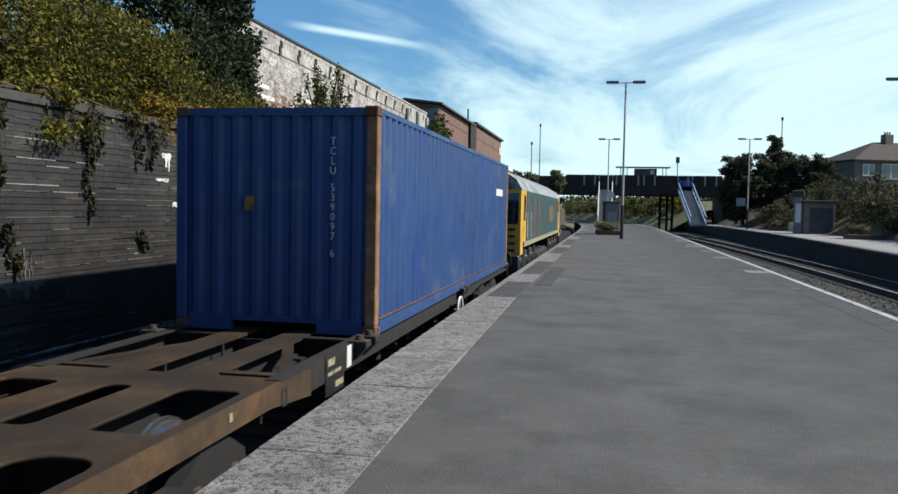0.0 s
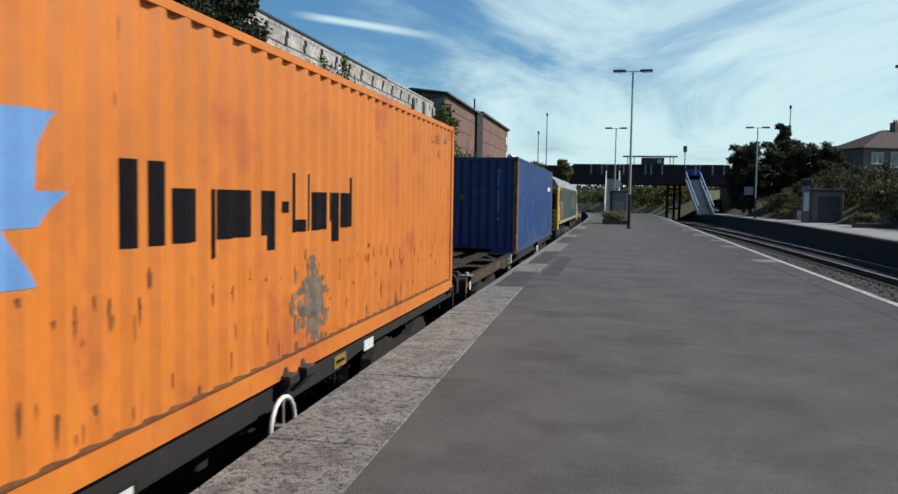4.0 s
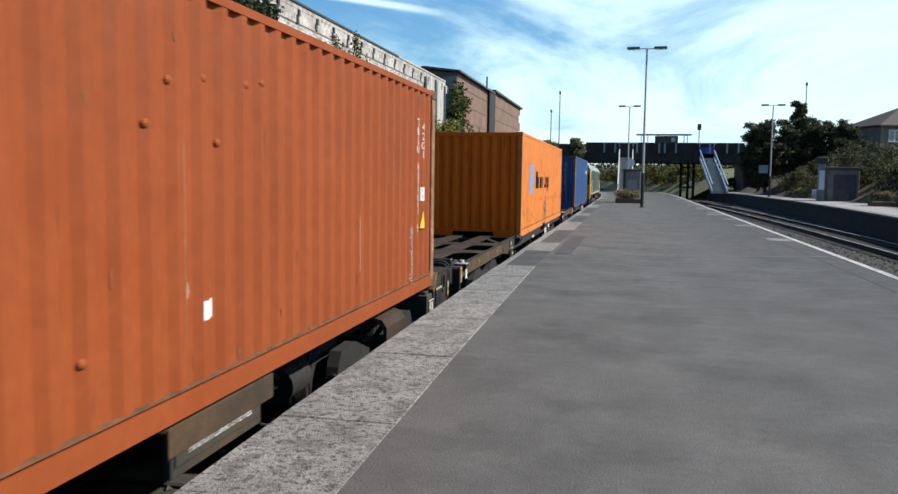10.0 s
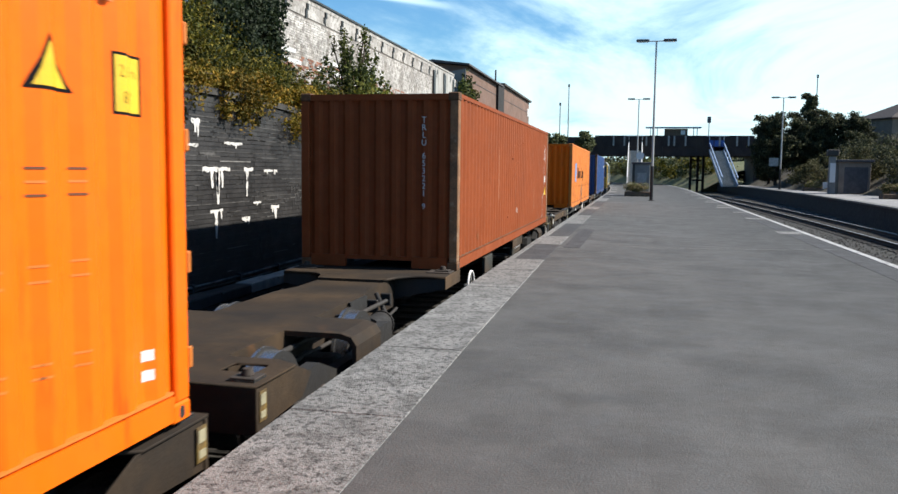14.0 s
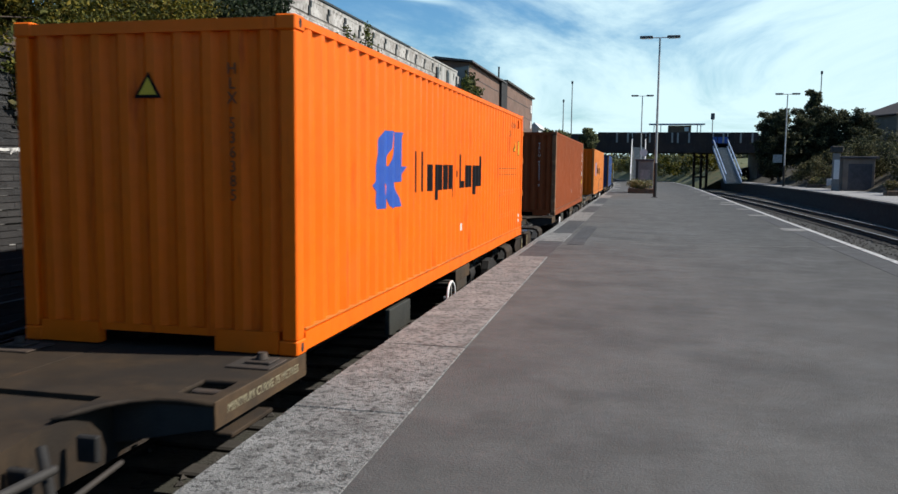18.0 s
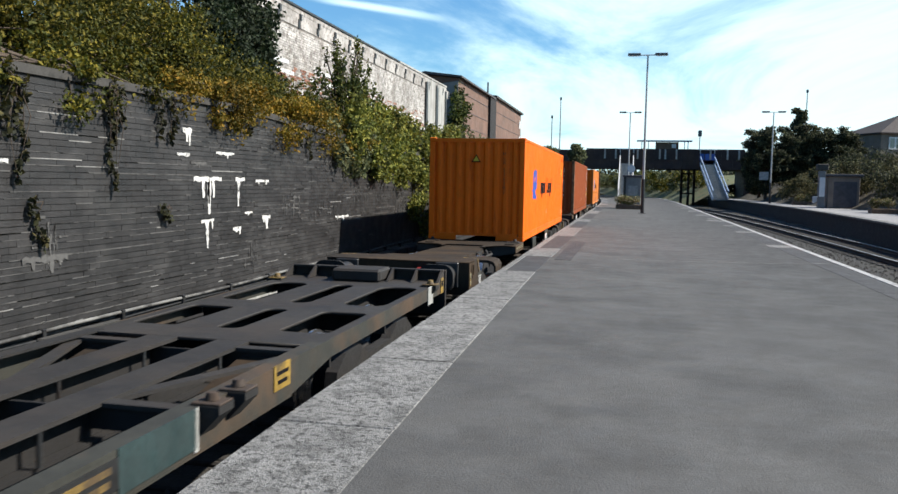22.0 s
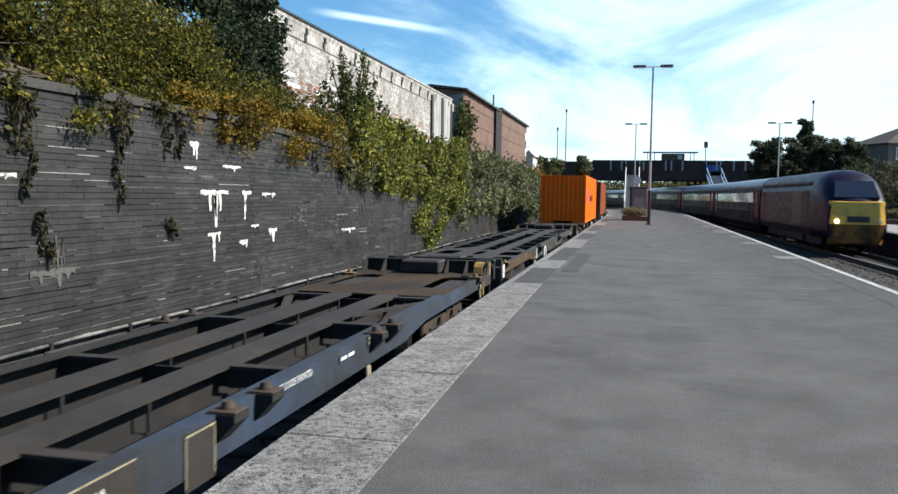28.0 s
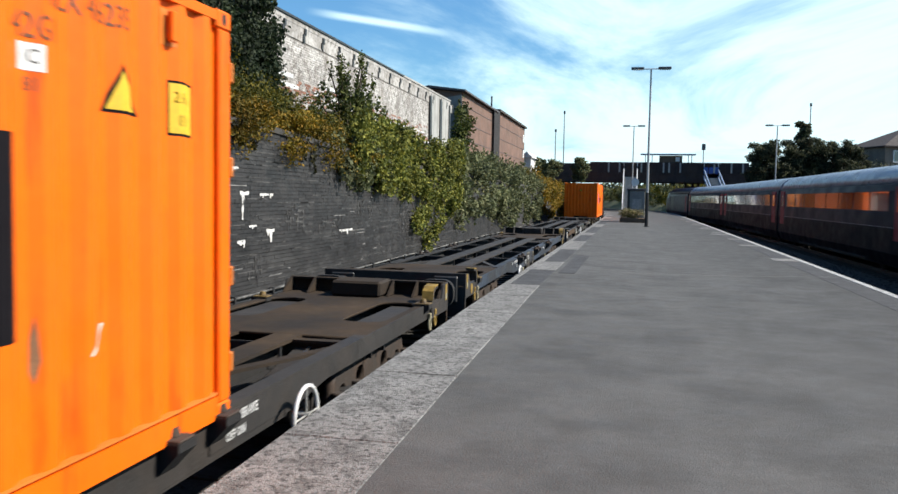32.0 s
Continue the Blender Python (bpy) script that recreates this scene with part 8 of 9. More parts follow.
            prism(bm, [(at(4.35 + off), low - 0.01), (at(4.95 + off), low - 0.01), (at(4.95 + off), low - 0.38), (at(4.6 + off), low - 0.38)], *sorted((s * 0.575, s * 0.60)), "x")
            part("gusset", bm, M["under"], w)
        if out:
            buffers(w, at(plate0), d, 0.95, reach=gap_half(u1 if d > 0 else u0) + 0.08)
            panel(w, at(0.16), DECK - 0.16, 0.11, 0.22, "yellow_worn", [(0, 0.05, 0.08, 0.08), (0, -0.06, 0.08, 0.05)], "stencil", "small worn yellow warning label", x=1.240)
            panel(w, at(1.12), low - 0.22, 0.28, 0.20, "wagon_olive", [(0, 0.088, 0.26, 0.010), (0, -0.088, 0.26, 0.010)], "white_ink", "grey-green panel with a white number", [(number, 0, 0, 0.17)], x=1.222)
            if d > 0:
                panel(w, at(0.74), low - 0.14, 0.34, 0.26, "black_paint", [(0, 0.125, 0.36, 0.03)], "stencil", "dark grille with a pale lip", x=1.240)
        else:
            panel(w, at(-0.03), low - 0.16, 0.11, 0.22, "yellow_worn", [(0, 0.05, 0.08, 0.08), (0, -0.06, 0.08, 0.05)], "stencil", "small worn yellow warning label", x=1.210)
            bm = bmesh.new()
            tube(bm, (0, at(-0.1), 0.72), (0, at(-0.46), 0.72), 0.08, seg=12)
            part("bar_coupling", bm, M["under"], w)
        build_bogie(w, at(3.0 + off), "plain", "under", 1.05)
    bm = bmesh.new()
    box(bm, -0.47, 0.47, -h + 6.2, h - 6.2, DECK - 0.47, DECK - 0.075)
    part("spine", bm, M["wagon_dark"], w)
    for a, b in plates:
        y, ln = (a + b) / 2 - h, b - a
        bm = bmesh.new()
        bevelled(bm, 1.13, 1.19, y - ln / 2, y + ln / 2, DECK - 0.36, DECK - 0.08, 0.008)
        p = part("outrigger_plate", bm, M["wagon_olive"], w, "olive plate at an outrigger end")
        bm = bmesh.new()
        prism(bm, [(0.47, DECK - 0.09), (1.129, DECK - 0.09), (1.129, DECK - 0.18), (0.47, DECK - 0.4)], y - 0.03, y + 0.03, "y")
        part("outrigger", bm, M["wagon_dark"], p)
    if outer > 0:
        a, b = plates[1]
        panel(w, (a + b) / 2 - h, DECK - 0.22, b - a - 0.06, 0.14, "wagon_olive", [], "white_ink", "pale stencilled words", [("MINIMUM CURVE 75 METRES", 0, 0, 0.078)], x=1.192)
    hand_wheel(w, wheel - h, 0.72)
    MOVING.append((w, (u0 + u1) / 2, 0.0))
    return w, h


def build_wagons():
    w, h = skeletal("rust-brown skeletal container wagon with an empty rear deck", 1.35, 21.6, "wagon_brown", "wagon_brown", 0, 0, loaded=True)
    panel(w, -h + 6.24, DECK - 0.18, 0.55, 0.40, "black_paint", [(-0.12, 0.12, 0.20, 0.07), (-0.14, 0.01, 0.16, 0.035), (0.07, 0.01, 0.2, 0.035), (0.12, -0.12, 0.24, 0.06)], "stencil", "black data panel with pale bars")
    for e in (3.98, 1.9):
        panel(w, -h + e, DECK - 0.07, 0.05, 0.06, "stencil", [], "stencil", "small pale plate")
    bm = bmesh.new()
    merge(bm, sheet(slot(0, 0, 0.12, 0.16, 0.03), [slot(0, 0, 0.06, 0.10, 0.02)], 0, 0.03), Matrix.Translation((1.17, -h + 4.97, DECK - 0.14)) @ SIDE)
    part("lifting_ring", bm, M["under"], w, "small steel ring on the sill")
    panel(w, -h + 6.68, DECK - 0.10, 0.14, 0.22, "white_ink", [], "white_ink", "white card plate")
    panel(w, -h + 0.55, DECK - 0.13, 0.13, 0.22, "white_ink", [], "white_ink", "white plate")
    panel(w, -h + 0.16, DECK - 0.16, 0.10, 0.20, "yellow_dull", [], "stencil", "small yellow warning label")
    hand_wheel(w, -h + 12.3, 0.74)
    w, h = skeletal("dark brown skeletal container wagon with an empty rear deck", -19.65, 0.22, "wagon_brown", "wagon_brown", 0, 0, loaded=True)
    panel(w, -h + 6.1, DECK - 0.18, 0.55, 0.40, "black_paint", [(-0.12, 0.12, 0.20, 0.07), (-0.14, 0.01, 0.16, 0.035), (0.07, 0.01, 0.2, 0.035), (0.12, -0.12, 0.24, 0.06)], "stencil", "black data panel with pale bars")
    for e in (3.90, 1.81):
        panel(w, -h + e, DECK - 0.07, 0.05, 0.06, "stencil", [], "stencil", "small pale plate")
    bm = bmesh.new()
    merge(bm, sheet(slot(0, 0, 0.12, 0.16, 0.03), [slot(0, 0, 0.06, 0.10, 0.02)], 0, 0.03), Matrix.Translation((1.17, -h + 4.85, DECK - 0.14)) @ SIDE)
    part("lifting_ring", bm, M["under"], w, "small steel ring on the sill")
    panel(w, -h + 0.62, DECK - 0.13, 0.13, 0.22, "white_ink", [], "white_ink", "white plate")
    panel(w, -h + 0.2, DECK - 0.13, 0.12, 0.24, "stencil", [(0, 0.05, 0.08, 0.09), (0, -0.07, 0.09, 0.06)], "yellow_dull", "yellow warning label")
    panel(w, h - 4.70, 0.88, 0.34, 0.11, "white_ink", [], "white_ink", "white plate")
    panel(w, h - 5.64, 0.88, 0.34, 0.12, "yellow_dull", [(0, 0, 0.24, 0.03)], "black_ink", "faded yellow panel")
    panel(w, h - 9.4, DECK - 0.20, 0.6, 0.10, "black_paint", [(0, 0, 0.5, 0.05)], "white_ink", "stencilled bar panel")
    hand_wheel(w, -h + 12.45, 0.72)
    platewagon("low rust-brown container wagon with a plated spine", -40.2, -20.65, "406", 1, ((8.85, 9.6), (12.1, 13.3)), 6.87)
    platewagon("low brown container wagon, its rear deck empty", -60.7, -41.1, "405", -1, ((9.8, 10.6), (13.1, 13.8)), 12.11)
    w, h = skeletal("empty skeletal container wagon with olive-grey side sills", -81.7, -62.15, "wagon_olive", "wagon_dark", 0.16, 0.16)
    panel(w, h - 7.5, DECK - 0.12, 0.80, 0.26, "teal_patch", [], "stencil", "faded teal paint patch")
    panel(w, h - 7.10, DECK - 0.13, 0.05, 0.28, "conduit", [], "stencil", "pale end plate of the sill")
    panel(w, h - 8.18, DECK - 0.12, 0.56, 0.17, "black_paint", [(-0.02, 0.035, 0.46, 0.038), (0.03, -0.035, 0.34, 0.038)], "yellow_worn", "dark panel with faded yellow words")
    panel(w, h - 9.51, DECK - 0.09, 0.18, 0.10, "black_paint", [(0, 0, 0.13, 0.04)], "yellow_worn", "small dark plate")
    panel(w, h - 9.51, DECK - 0.20, 0.10, 0.07, "conduit", [], "stencil", "small pale plate")
    panel(w, h - 10.18, DECK - 0.14, 0.42, 0.12, "black_paint", [(-0.13, 0, 0.10, 0.055), (0.07, 0, 0.20, 0.055)], "yellow_worn", "dark panel with faded yellow figures")
    panel(w, h - 10.84, DECK - 0.20, 0.24, 0.05, "conduit", [(0, 0, 0.18, 0.02)], "black_ink", "small pale label")
    panel(w, h - 11.42, DECK - 0.13, 0.62, 0.24, "teal_patch", [(0, 0.10, 0.56, 0.008), (0, 0.05, 0.56, 0.006), (0, -0.06, 0.56, 0.006)] + [(-0.27 + 0.06 * i, 0.02, 0.007, 0.16) for i in range(10)] + [(0.26, 0.02, 0.045, 0.12)], "conduit", "load table of fine pale lines")
    panel(w, h - 12.15, DECK - 0.15, 0.22, 0.06, "stencil", [(0, 0, 0.16, 0.025)], "black_ink", "pale stencilled label")
    panel(w, h - 5.8, DECK - 0.08, 0.30, 0.20, "yellow_dull", [(0, 0.03, 0.22, 0.03), (0, -0.04, 0.18, 0.03)], "black_ink", "worn yellow plate")
    panel(w, h - 0.9, DECK - 0.10, 0.28, 0.24, "conduit", [], "white_ink", "pale plate")
    panel(w, h - 0.2, DECK - 0.05, 0.16, 0.22, "yellow_dull", [(0, 0.03, 0.10, 0.08)], "black_ink", "yellow warning label")
    bm = bmesh.new()
    bevelled(bm, 1.10, 1.17, h - 9.20, h - 9.08, DECK - 0.36, DECK - 0.285, 0.01)
    part("rope_cleat", bm, M["bogie_rust"], w, "rusty cleat under the sill")
    panel(w, -h + 5.82, DECK - 0.22, 0.62, 0.46, "black_paint", [(-0.16, 0.0, 0.12, 0.05), (0.05, 0.0, 0.2, 0.05), (0.2, 0.0, 0.08, 0.05), (0.06, -0.13, 0.36, 0.07)], "stencil", "black data panel", [("FRA", -0.1, 0.14, 0.13)])
    panel(w, -h + 6.3, DECK - 0.15, 0.16, 0.26, "white_ink", [], "white_ink", "white card plate")
    panel(w, -h + 0.40, DECK - 0.12, 0.24, 0.26, "white_ink", [], "white_ink", "white plate")
    panel(w, -h + 0.10, DECK - 0.18, 0.10, 0.20, "yellow", [], "yellow", "yellow warning label")
    hand_wheel(w, -h + 6.95, 0.80)
    w, h = skeletal("empty skeletal container wagon with faded blue side sills", -102.7, -83.0, "wagon_blue", "wagon_dark", 0.22, 0.20, "holes", "bogie_rust", "wagon_blue")
    panel(w, h - 8.96, DECK - 0.05, 0.96, 0.10, "wagon_blue", [], "white_ink", "white stencilled words", [("TO BE LOOSE SHUNTED", 0, 0, 0.082)])
    panel(w, h - 7.71, DECK - 0.08, 0.42, 0.07, "wagon_blue", [(-0.10, 0, 0.16, 0.03), (0.10, 0, 0.16, 0.03)], "white_ink", "stencilled bar")
    panel(w, h - 7.05, DECK - 0.05, 0.13, 0.10, "teal_patch", [(0, 0.025, 0.09, 0.016), (0, -0.02, 0.09, 0.016)], "stencil", "small square plate")
    panel(w, -h + 8.36, DECK - 0.25, 0.60, 0.50, "stencil", [(0, 0.12, 0.59, 0.245), (0, -0.06, 0.59, 0.10), (0, -0.18, 0.59, 0.125)], "wagon_dark", "white-edged data panel", [("KFA", -0.1, 0.125, 0.001)])
    bm = bmesh.new()
    merge(bm, words("KFA", 0.17, 0.0015), Matrix.Translation((1.178, -h + 8.28, DECK - 0.13)) @ SIDE @ Matrix.Diagonal((0.85, 1, 1, 1)))
    part("panel_lettering", bm, M["white_ink"], w)
    panel(w, -h + 7.78, DECK - 0.14, 0.22, 0.22, "wagon_dark", [(0, 0.05, 0.18, 0.04), (0, -0.02, 0.18, 0.04), (0, -0.08, 0.14, 0.03)], "white_ink", "small data plate")
    panel(w, -h + 9.33, DECK - 0.20, 0.36, 0.36, "wagon_dark", [(0, 0.165, 0.36, 0.014), (-0.172, 0, 0.012, 0.30), (0.172, 0, 0.012, 0.30)], "stencil", "hinged dark box lid with a pale lip")
    panel(w, -h + 0.22, DECK - 0.02, 0.16, 0.18, "yellow_worn", [(0, 0, 0.10, 0.12)], "black_ink", "worn yellow label")
    hand_wheel(w, -h + 5.59, 0.68)
    for text, dy, z in (("OFF", -0.18, DECK - 0.07), ("ON  HANDBRAKE", 0.42, DECK - 0.06), ("ON OFF", 0.57, DECK - 0.16)):
        panel(w, -h + 5.6 + dy, z, 0.09 * len(text) * 0.62, 0.07, "wagon_blue", [], "white_ink", "white stencilled words", [(text, 0, 0, 0.085)])
    for y in (h - 7.04, -h + 7.45):
        bm = bmesh.new()
        merge(bm, sheet(slot(0, 0, 0.11, 0.24, 0.05), [slot(0, -0.03, 0.045, 0.12, 0.02)], 0, 0.03), Matrix.Translation((1.17, y, DECK - 0.42)) @ SIDE)
        part("lifting_eye", bm, M["stencil"], w, "yellow lifting eye")
    w, h = skeletal("container wagon with worn rusty deck carrying an orange container", -124.4, -104.0, "wagon_brown", "wagon_brown", 0.20, 0.20, "holes", "bogie_rust", "wagon_dark")
    hand_wheel(w, h - 5.6, 0.75)
    panel(w, h - 6.25, DECK - 0.13, 1.1, 0.22, "wagon_dark", [], "white_ink", "stencilled handbrake words", [("HANDBRAKE", -0.12, 0.05, 0.10), ("OFF ON", -0.2, -0.06, 0.09)])
    panel(w, h - 0.15, DECK + 0.0, 0.12, 0.24, "white_ink", [(0, 0.05, 0.10, 0.10), (0, -0.07, 0.10, 0.06)], "yellow", "white and yellow warning label")


def build_loco():
    """Goods diesel locomotive: full-width cabs, narrow-windowed sides, ribbed roof."""
    lo = thing("diesel_locomotive", "green and yellow goods diesel locomotive with a grimy grey roof", "locomotive")
    h = 10.6
    bm = bmesh.new()
    prism(bm, [(-1.3, 1.50), (1.3, 1.50), (1.3, 3.05), (-1.3, 3.05)], -9.1, 9.1, "y")
    part("body_side", bm, M["loco_green"], lo, "dark green body")
    bm = bmesh.new()
    prism(bm, [(-1.3, 3.052), (1.3, 3.052), (1.12, 3.36), (0.62, 3.66), (-0.62, 3.66), (-1.12, 3.36)], -9.6, 9.6, "y")
    part("roof", bm, M["loco_roof"], lo, "grimy blue-grey curved roof")
    for d in (-1, 1):
        bm = bmesh.new()
        loft(bm, [[(-1.3, d * 9.101, 1.15), (1.3, d * 9.101, 1.15), (1.3, d * 9.101, 3.05), (-1.3, d * 9.101, 3.05)], [(-1.3, d * 9.9, 1.15), (1.3, d * 9.9, 1.15), (1.28, d * 9.65, 3.05), (-1.28, d * 9.65, 3.05)]], smooth=False)
        cab = part("cab", bm, M["nose_yellow"], lo, "yellow cab end")
        bm = bmesh.new()
        loft(bm, [[(-1.22, d * 9.80, 2.05), (-0.08, d * 9.80, 2.05), (-0.08, d * 9.67, 2.95), (-1.22, d * 9.67, 2.95)], [(-1.22, d * 9.83, 2.05), (-0.08, d * 9.83, 2.05), (-0.08, d * 9.70, 2.95), (-1.22, d * 9.70, 2.95)]], smooth=False)
        loft(bm, [[(0.08, d * 9.80, 2.05), (1.22, d * 9.80, 2.05), (1.22, d * 9.67, 2.95), (0.08, d * 9.67, 2.95)], [(0.08, d * 9.83, 2.05), (1.22, d * 9.83, 2.05), (1.22, d * 9.70, 2.95), (0.08, d * 9.70, 2.95)]], smooth=False)
        part("windscreen", bm, M["coach_glass"], cab)
        for s in (-1, 1):
            bm = bmesh.new()
            box(bm, *sorted((s * 1.296, s * 1.309)), *sorted((d * 8.5, d * 9.0)), 2.15, 2.9)
            part("side_window", bm, M["coach_glass"], cab)
            bm = bmesh.new()
            prism(bm, [(d * 8.35, 1.51), (d * 9.098, 1.51), (d * 9.098, 3.04), (d * 8.35, 3.04)], *sorted((s * 1.3005, s * 1.304)), "x")
            part("cab_side", bm, M["nose_yellow"], cab, "yellow cab side")
            bm = bmesh.new()
            for dy in (8.22, 7.02):
                tube(bm, (s * 1.34, d * dy, 1.6), (s * 1.34, d * dy, 2.4), 0.011, seg=6)
            part("door_rail", bm, M["white_paint"], cab, "white door grab rails")
            bm = bmesh.new()
            box(bm, *sorted((s * 1.296, s * 1.308)), *sorted((d * 7.2, d * 8.1)), 1.52, 3.0)
            part("cab_door", bm, M["loco_frame"], lo, "dark side door")
        bm = bmesh.new()
        bevelled(bm, -1.3, 1.3, *sorted((d * 9.95, d * 10.15)), 0.35, 1.15, 0.03)
        part("buffer_beam", bm, M["black_paint"], lo)
        buffers(lo, d * 10.15, d, 1.05)
        for k in range(4):
            bm = bmesh.new()
            box(bm, 0.95 - 0.0, 1.15, *sorted((d * 9.86, d * 9.91)), 1.25 + 0.2 * k, 1.33 + 0.2 * k)
            part("step", bm, M["black_paint"], cab)
    for s in (-1, 1):
        bm = bmesh.new()
        box(bm, *sorted((s * 1.301, s * 1.309)), 1.7, 4.5, 1.98, 2.66)
        part("name_block", bm, M["yellow_worn"], lo, "worn yellow name block")
        for y in (-5.4, -3.4):
            bm = bmesh.new()
            box(bm, *sorted((s * 1.300, s * 1.308)), y - 0.8, y + 0.8, 1.5, 2.9)
            part("grille", bm, M["loco_frame"], lo)
        bm = bmesh.new()
        box(bm, *sorted((s * 1.10, s * 1.33)), -9.05, 9.05, 1.36, 1.499)
        part("frame_beam", bm, M["stencil"], lo, "pale grimy solebar")
    bm = bmesh.new()
    bevelled(bm, -1.2, 1.2, -2.6, 2.6, 0.25, 0.92, 0.1)
    part("fuel_tank", bm, M["under"], lo)
    for y in (-6.6, 6.6):
        bm = bmesh.new()
        bevelled(bm, -1.15, 1.15, y - 2.4, y + 2.4, 0.45, 1.18, 0.06)
        bogie = part("bogie", bm, M["under"], lo)
        for dy in (-1.9, 0, 1.9):
            w = new("wheelset", WHEEL_MESH)
            w.parent = bogie
            w.matrix_parent_inverse = Matrix.Translation((0, y + dy, 0.46))
            WHEELS.append(w)
            bm = bmesh.new()
            for s in (-1, 1):
                bevelled(bm, *sorted((s * 0.95, s * 1.2)), y + dy - 0.3, y + dy + 0.3, 0.35, 1.0, 0.04)
            part("axle_box", bm, M["buffer_steel"], bogie)
            bm = bmesh.new()
            for s in (-1, 1):
                tube(bm, (s * 1.2, y + dy, 0.80), (s * 1.24, y + dy, 0.80), 0.10, seg=12)
                tube(bm, (s * 1.16, y + dy + 0.55, 0.55), (s * 1.16, y + dy + 0.55, 1.22), 0.08, seg=10)
            part("axle_cover", bm, M["buffer_steel"], bogie, "pale axle cover and spring")
    MOVING.append((lo, 22.75 + 10.7, 0.0))


# ---- the passenger train ----
EXPRESS = []


def car_ring(y, w=1.37, z0=0.72, waist=1.9, eave=3.15, roof=3.93, pinch=1.0):
    pts = [(-w * 0.94, z0), (w * 0.94, z0), (w, z0 + 0.35), (w, waist), (w * 0.985, eave - 0.25), (w * 0.94, eave), (w * 0.82, eave + (roof - eave) * 0.48), (w * 0.6, roof - 0.16), (w * 0.3, roof - 0.03), (0, roof),
           (-w * 0.3, roof - 0.03), (-w * 0.6, roof - 0.16), (-w * 0.82, eave + (roof - eave) * 0.48), (-w * 0.94, eave), (-w * 0.985, eave - 0.25), (-w, waist), (-w, z0 + 0.35)]
    return [(x * pinch, y, z) for x, z in pts]


def coach(n):
    c = thing("railway_coach", "glossy dark blue passenger coach with dark windows", "railway coach", "coaches of the express")
    h = 11.25
    low = lambda y: [p for i, p in enumerate(car_ring(y)) if i in (0, 1, 2, 3, 4, 5, 13, 14, 15, 16)]
    bm = bmesh.new()
    loft(bm, [low(-h), low(h)], smooth=False)
    body = part("body", bm, M["coach_side"], c)
    up = lambda y: [p for i, p in enumerate(car_ring(y)) if i in (5, 6, 7, 8, 9, 10, 11, 12, 13)]
    bm = bmesh.new()
    loft(bm, [[(x, y, z + 0.002) for x, y, z in up(-h)], [(x, y, z + 0.002) for x, y, z in up(h)]])
    part("roof", bm, M["coach_roof"], c, "blue-grey roof")
    for s in (-1, 1):
        for i in range(8):
            y = -7.9 + i * 2.25
            bm = bmesh.new()
            prism(bm, [(y - 1.06, 2.20), (y + 1.06, 2.20), (y + 1.06, 2.88), (y - 1.06, 2.88)], *sorted((s * 1.345, s * 1.372)), "x")
            part("window", bm, M["coach_glass"], body)
        for y in (-10.2, 10.2):
            bm = bmesh.new()
            prism(bm, [(y - 0.55, 1.20), (y + 0.55, 1.20), (y + 0.55, 3.05), (y - 0.55, 3.05)], *sorted((s * 1.34, s * 1.376)), "x")
            d = part("door", bm, M["pink_door"], c, "dark pink slam door")
            bm = bmesh.new()
            prism(bm, [(y - 0.26, 2.2), (y + 0.26, 2.2), (y + 0.26, 2.85), (y - 0.26, 2.85)], *sorted((s * 1.377, s * 1.381)), "x")
            part("window", bm, M["coach_glass"], d)
        bm = bmesh.new()
        prism(bm, [(s * 1.20, 0.30), (s * 1.373, 0.75), (s * 1.373, 1.62), (s * 1.34, 1.62)], -h + 0.02, h - 0.02, "y")
        part("skirt", bm, M["coach_low"], c, "near-black navy lower panel")
        bm = bmesh.new()
        box(bm, *sorted((s * 1.372, s * 1.378)), -h + 1.7, h - 1.7, 1.63, 1.645)
        part("stripe", bm, M["coach_roof"], c, "thin pale stripe")
    bm = bmesh.new()
    box(bm, -0.9, 0.9, -h - 0.25, h + 0.25, 1.0, 3.2)
    part("gangway", bm, M["black_paint"], c)
    bm = bmesh.new()
    bevelled(bm, -1.25, 1.25, -6.2, 6.2, 0.28, 0.95, 0.08)
    part("underframe", bm, M["under"], c)
    for y in (-8, 8):
        bm = bmesh.new()
        bevelled(bm, -1.15, 1.15, y - 1.7, y + 1.7, 0.25, 0.75, 0.08)
        for s in (-1, 1):
            for dy in (-1.3, 1.3):
                tube(bm, (s * 0.68, y + dy, 0.457), (s * 0.82, y + dy, 0.457), 0.455, seg=20)
        part("bogie", bm, M["under"], c)
    return c


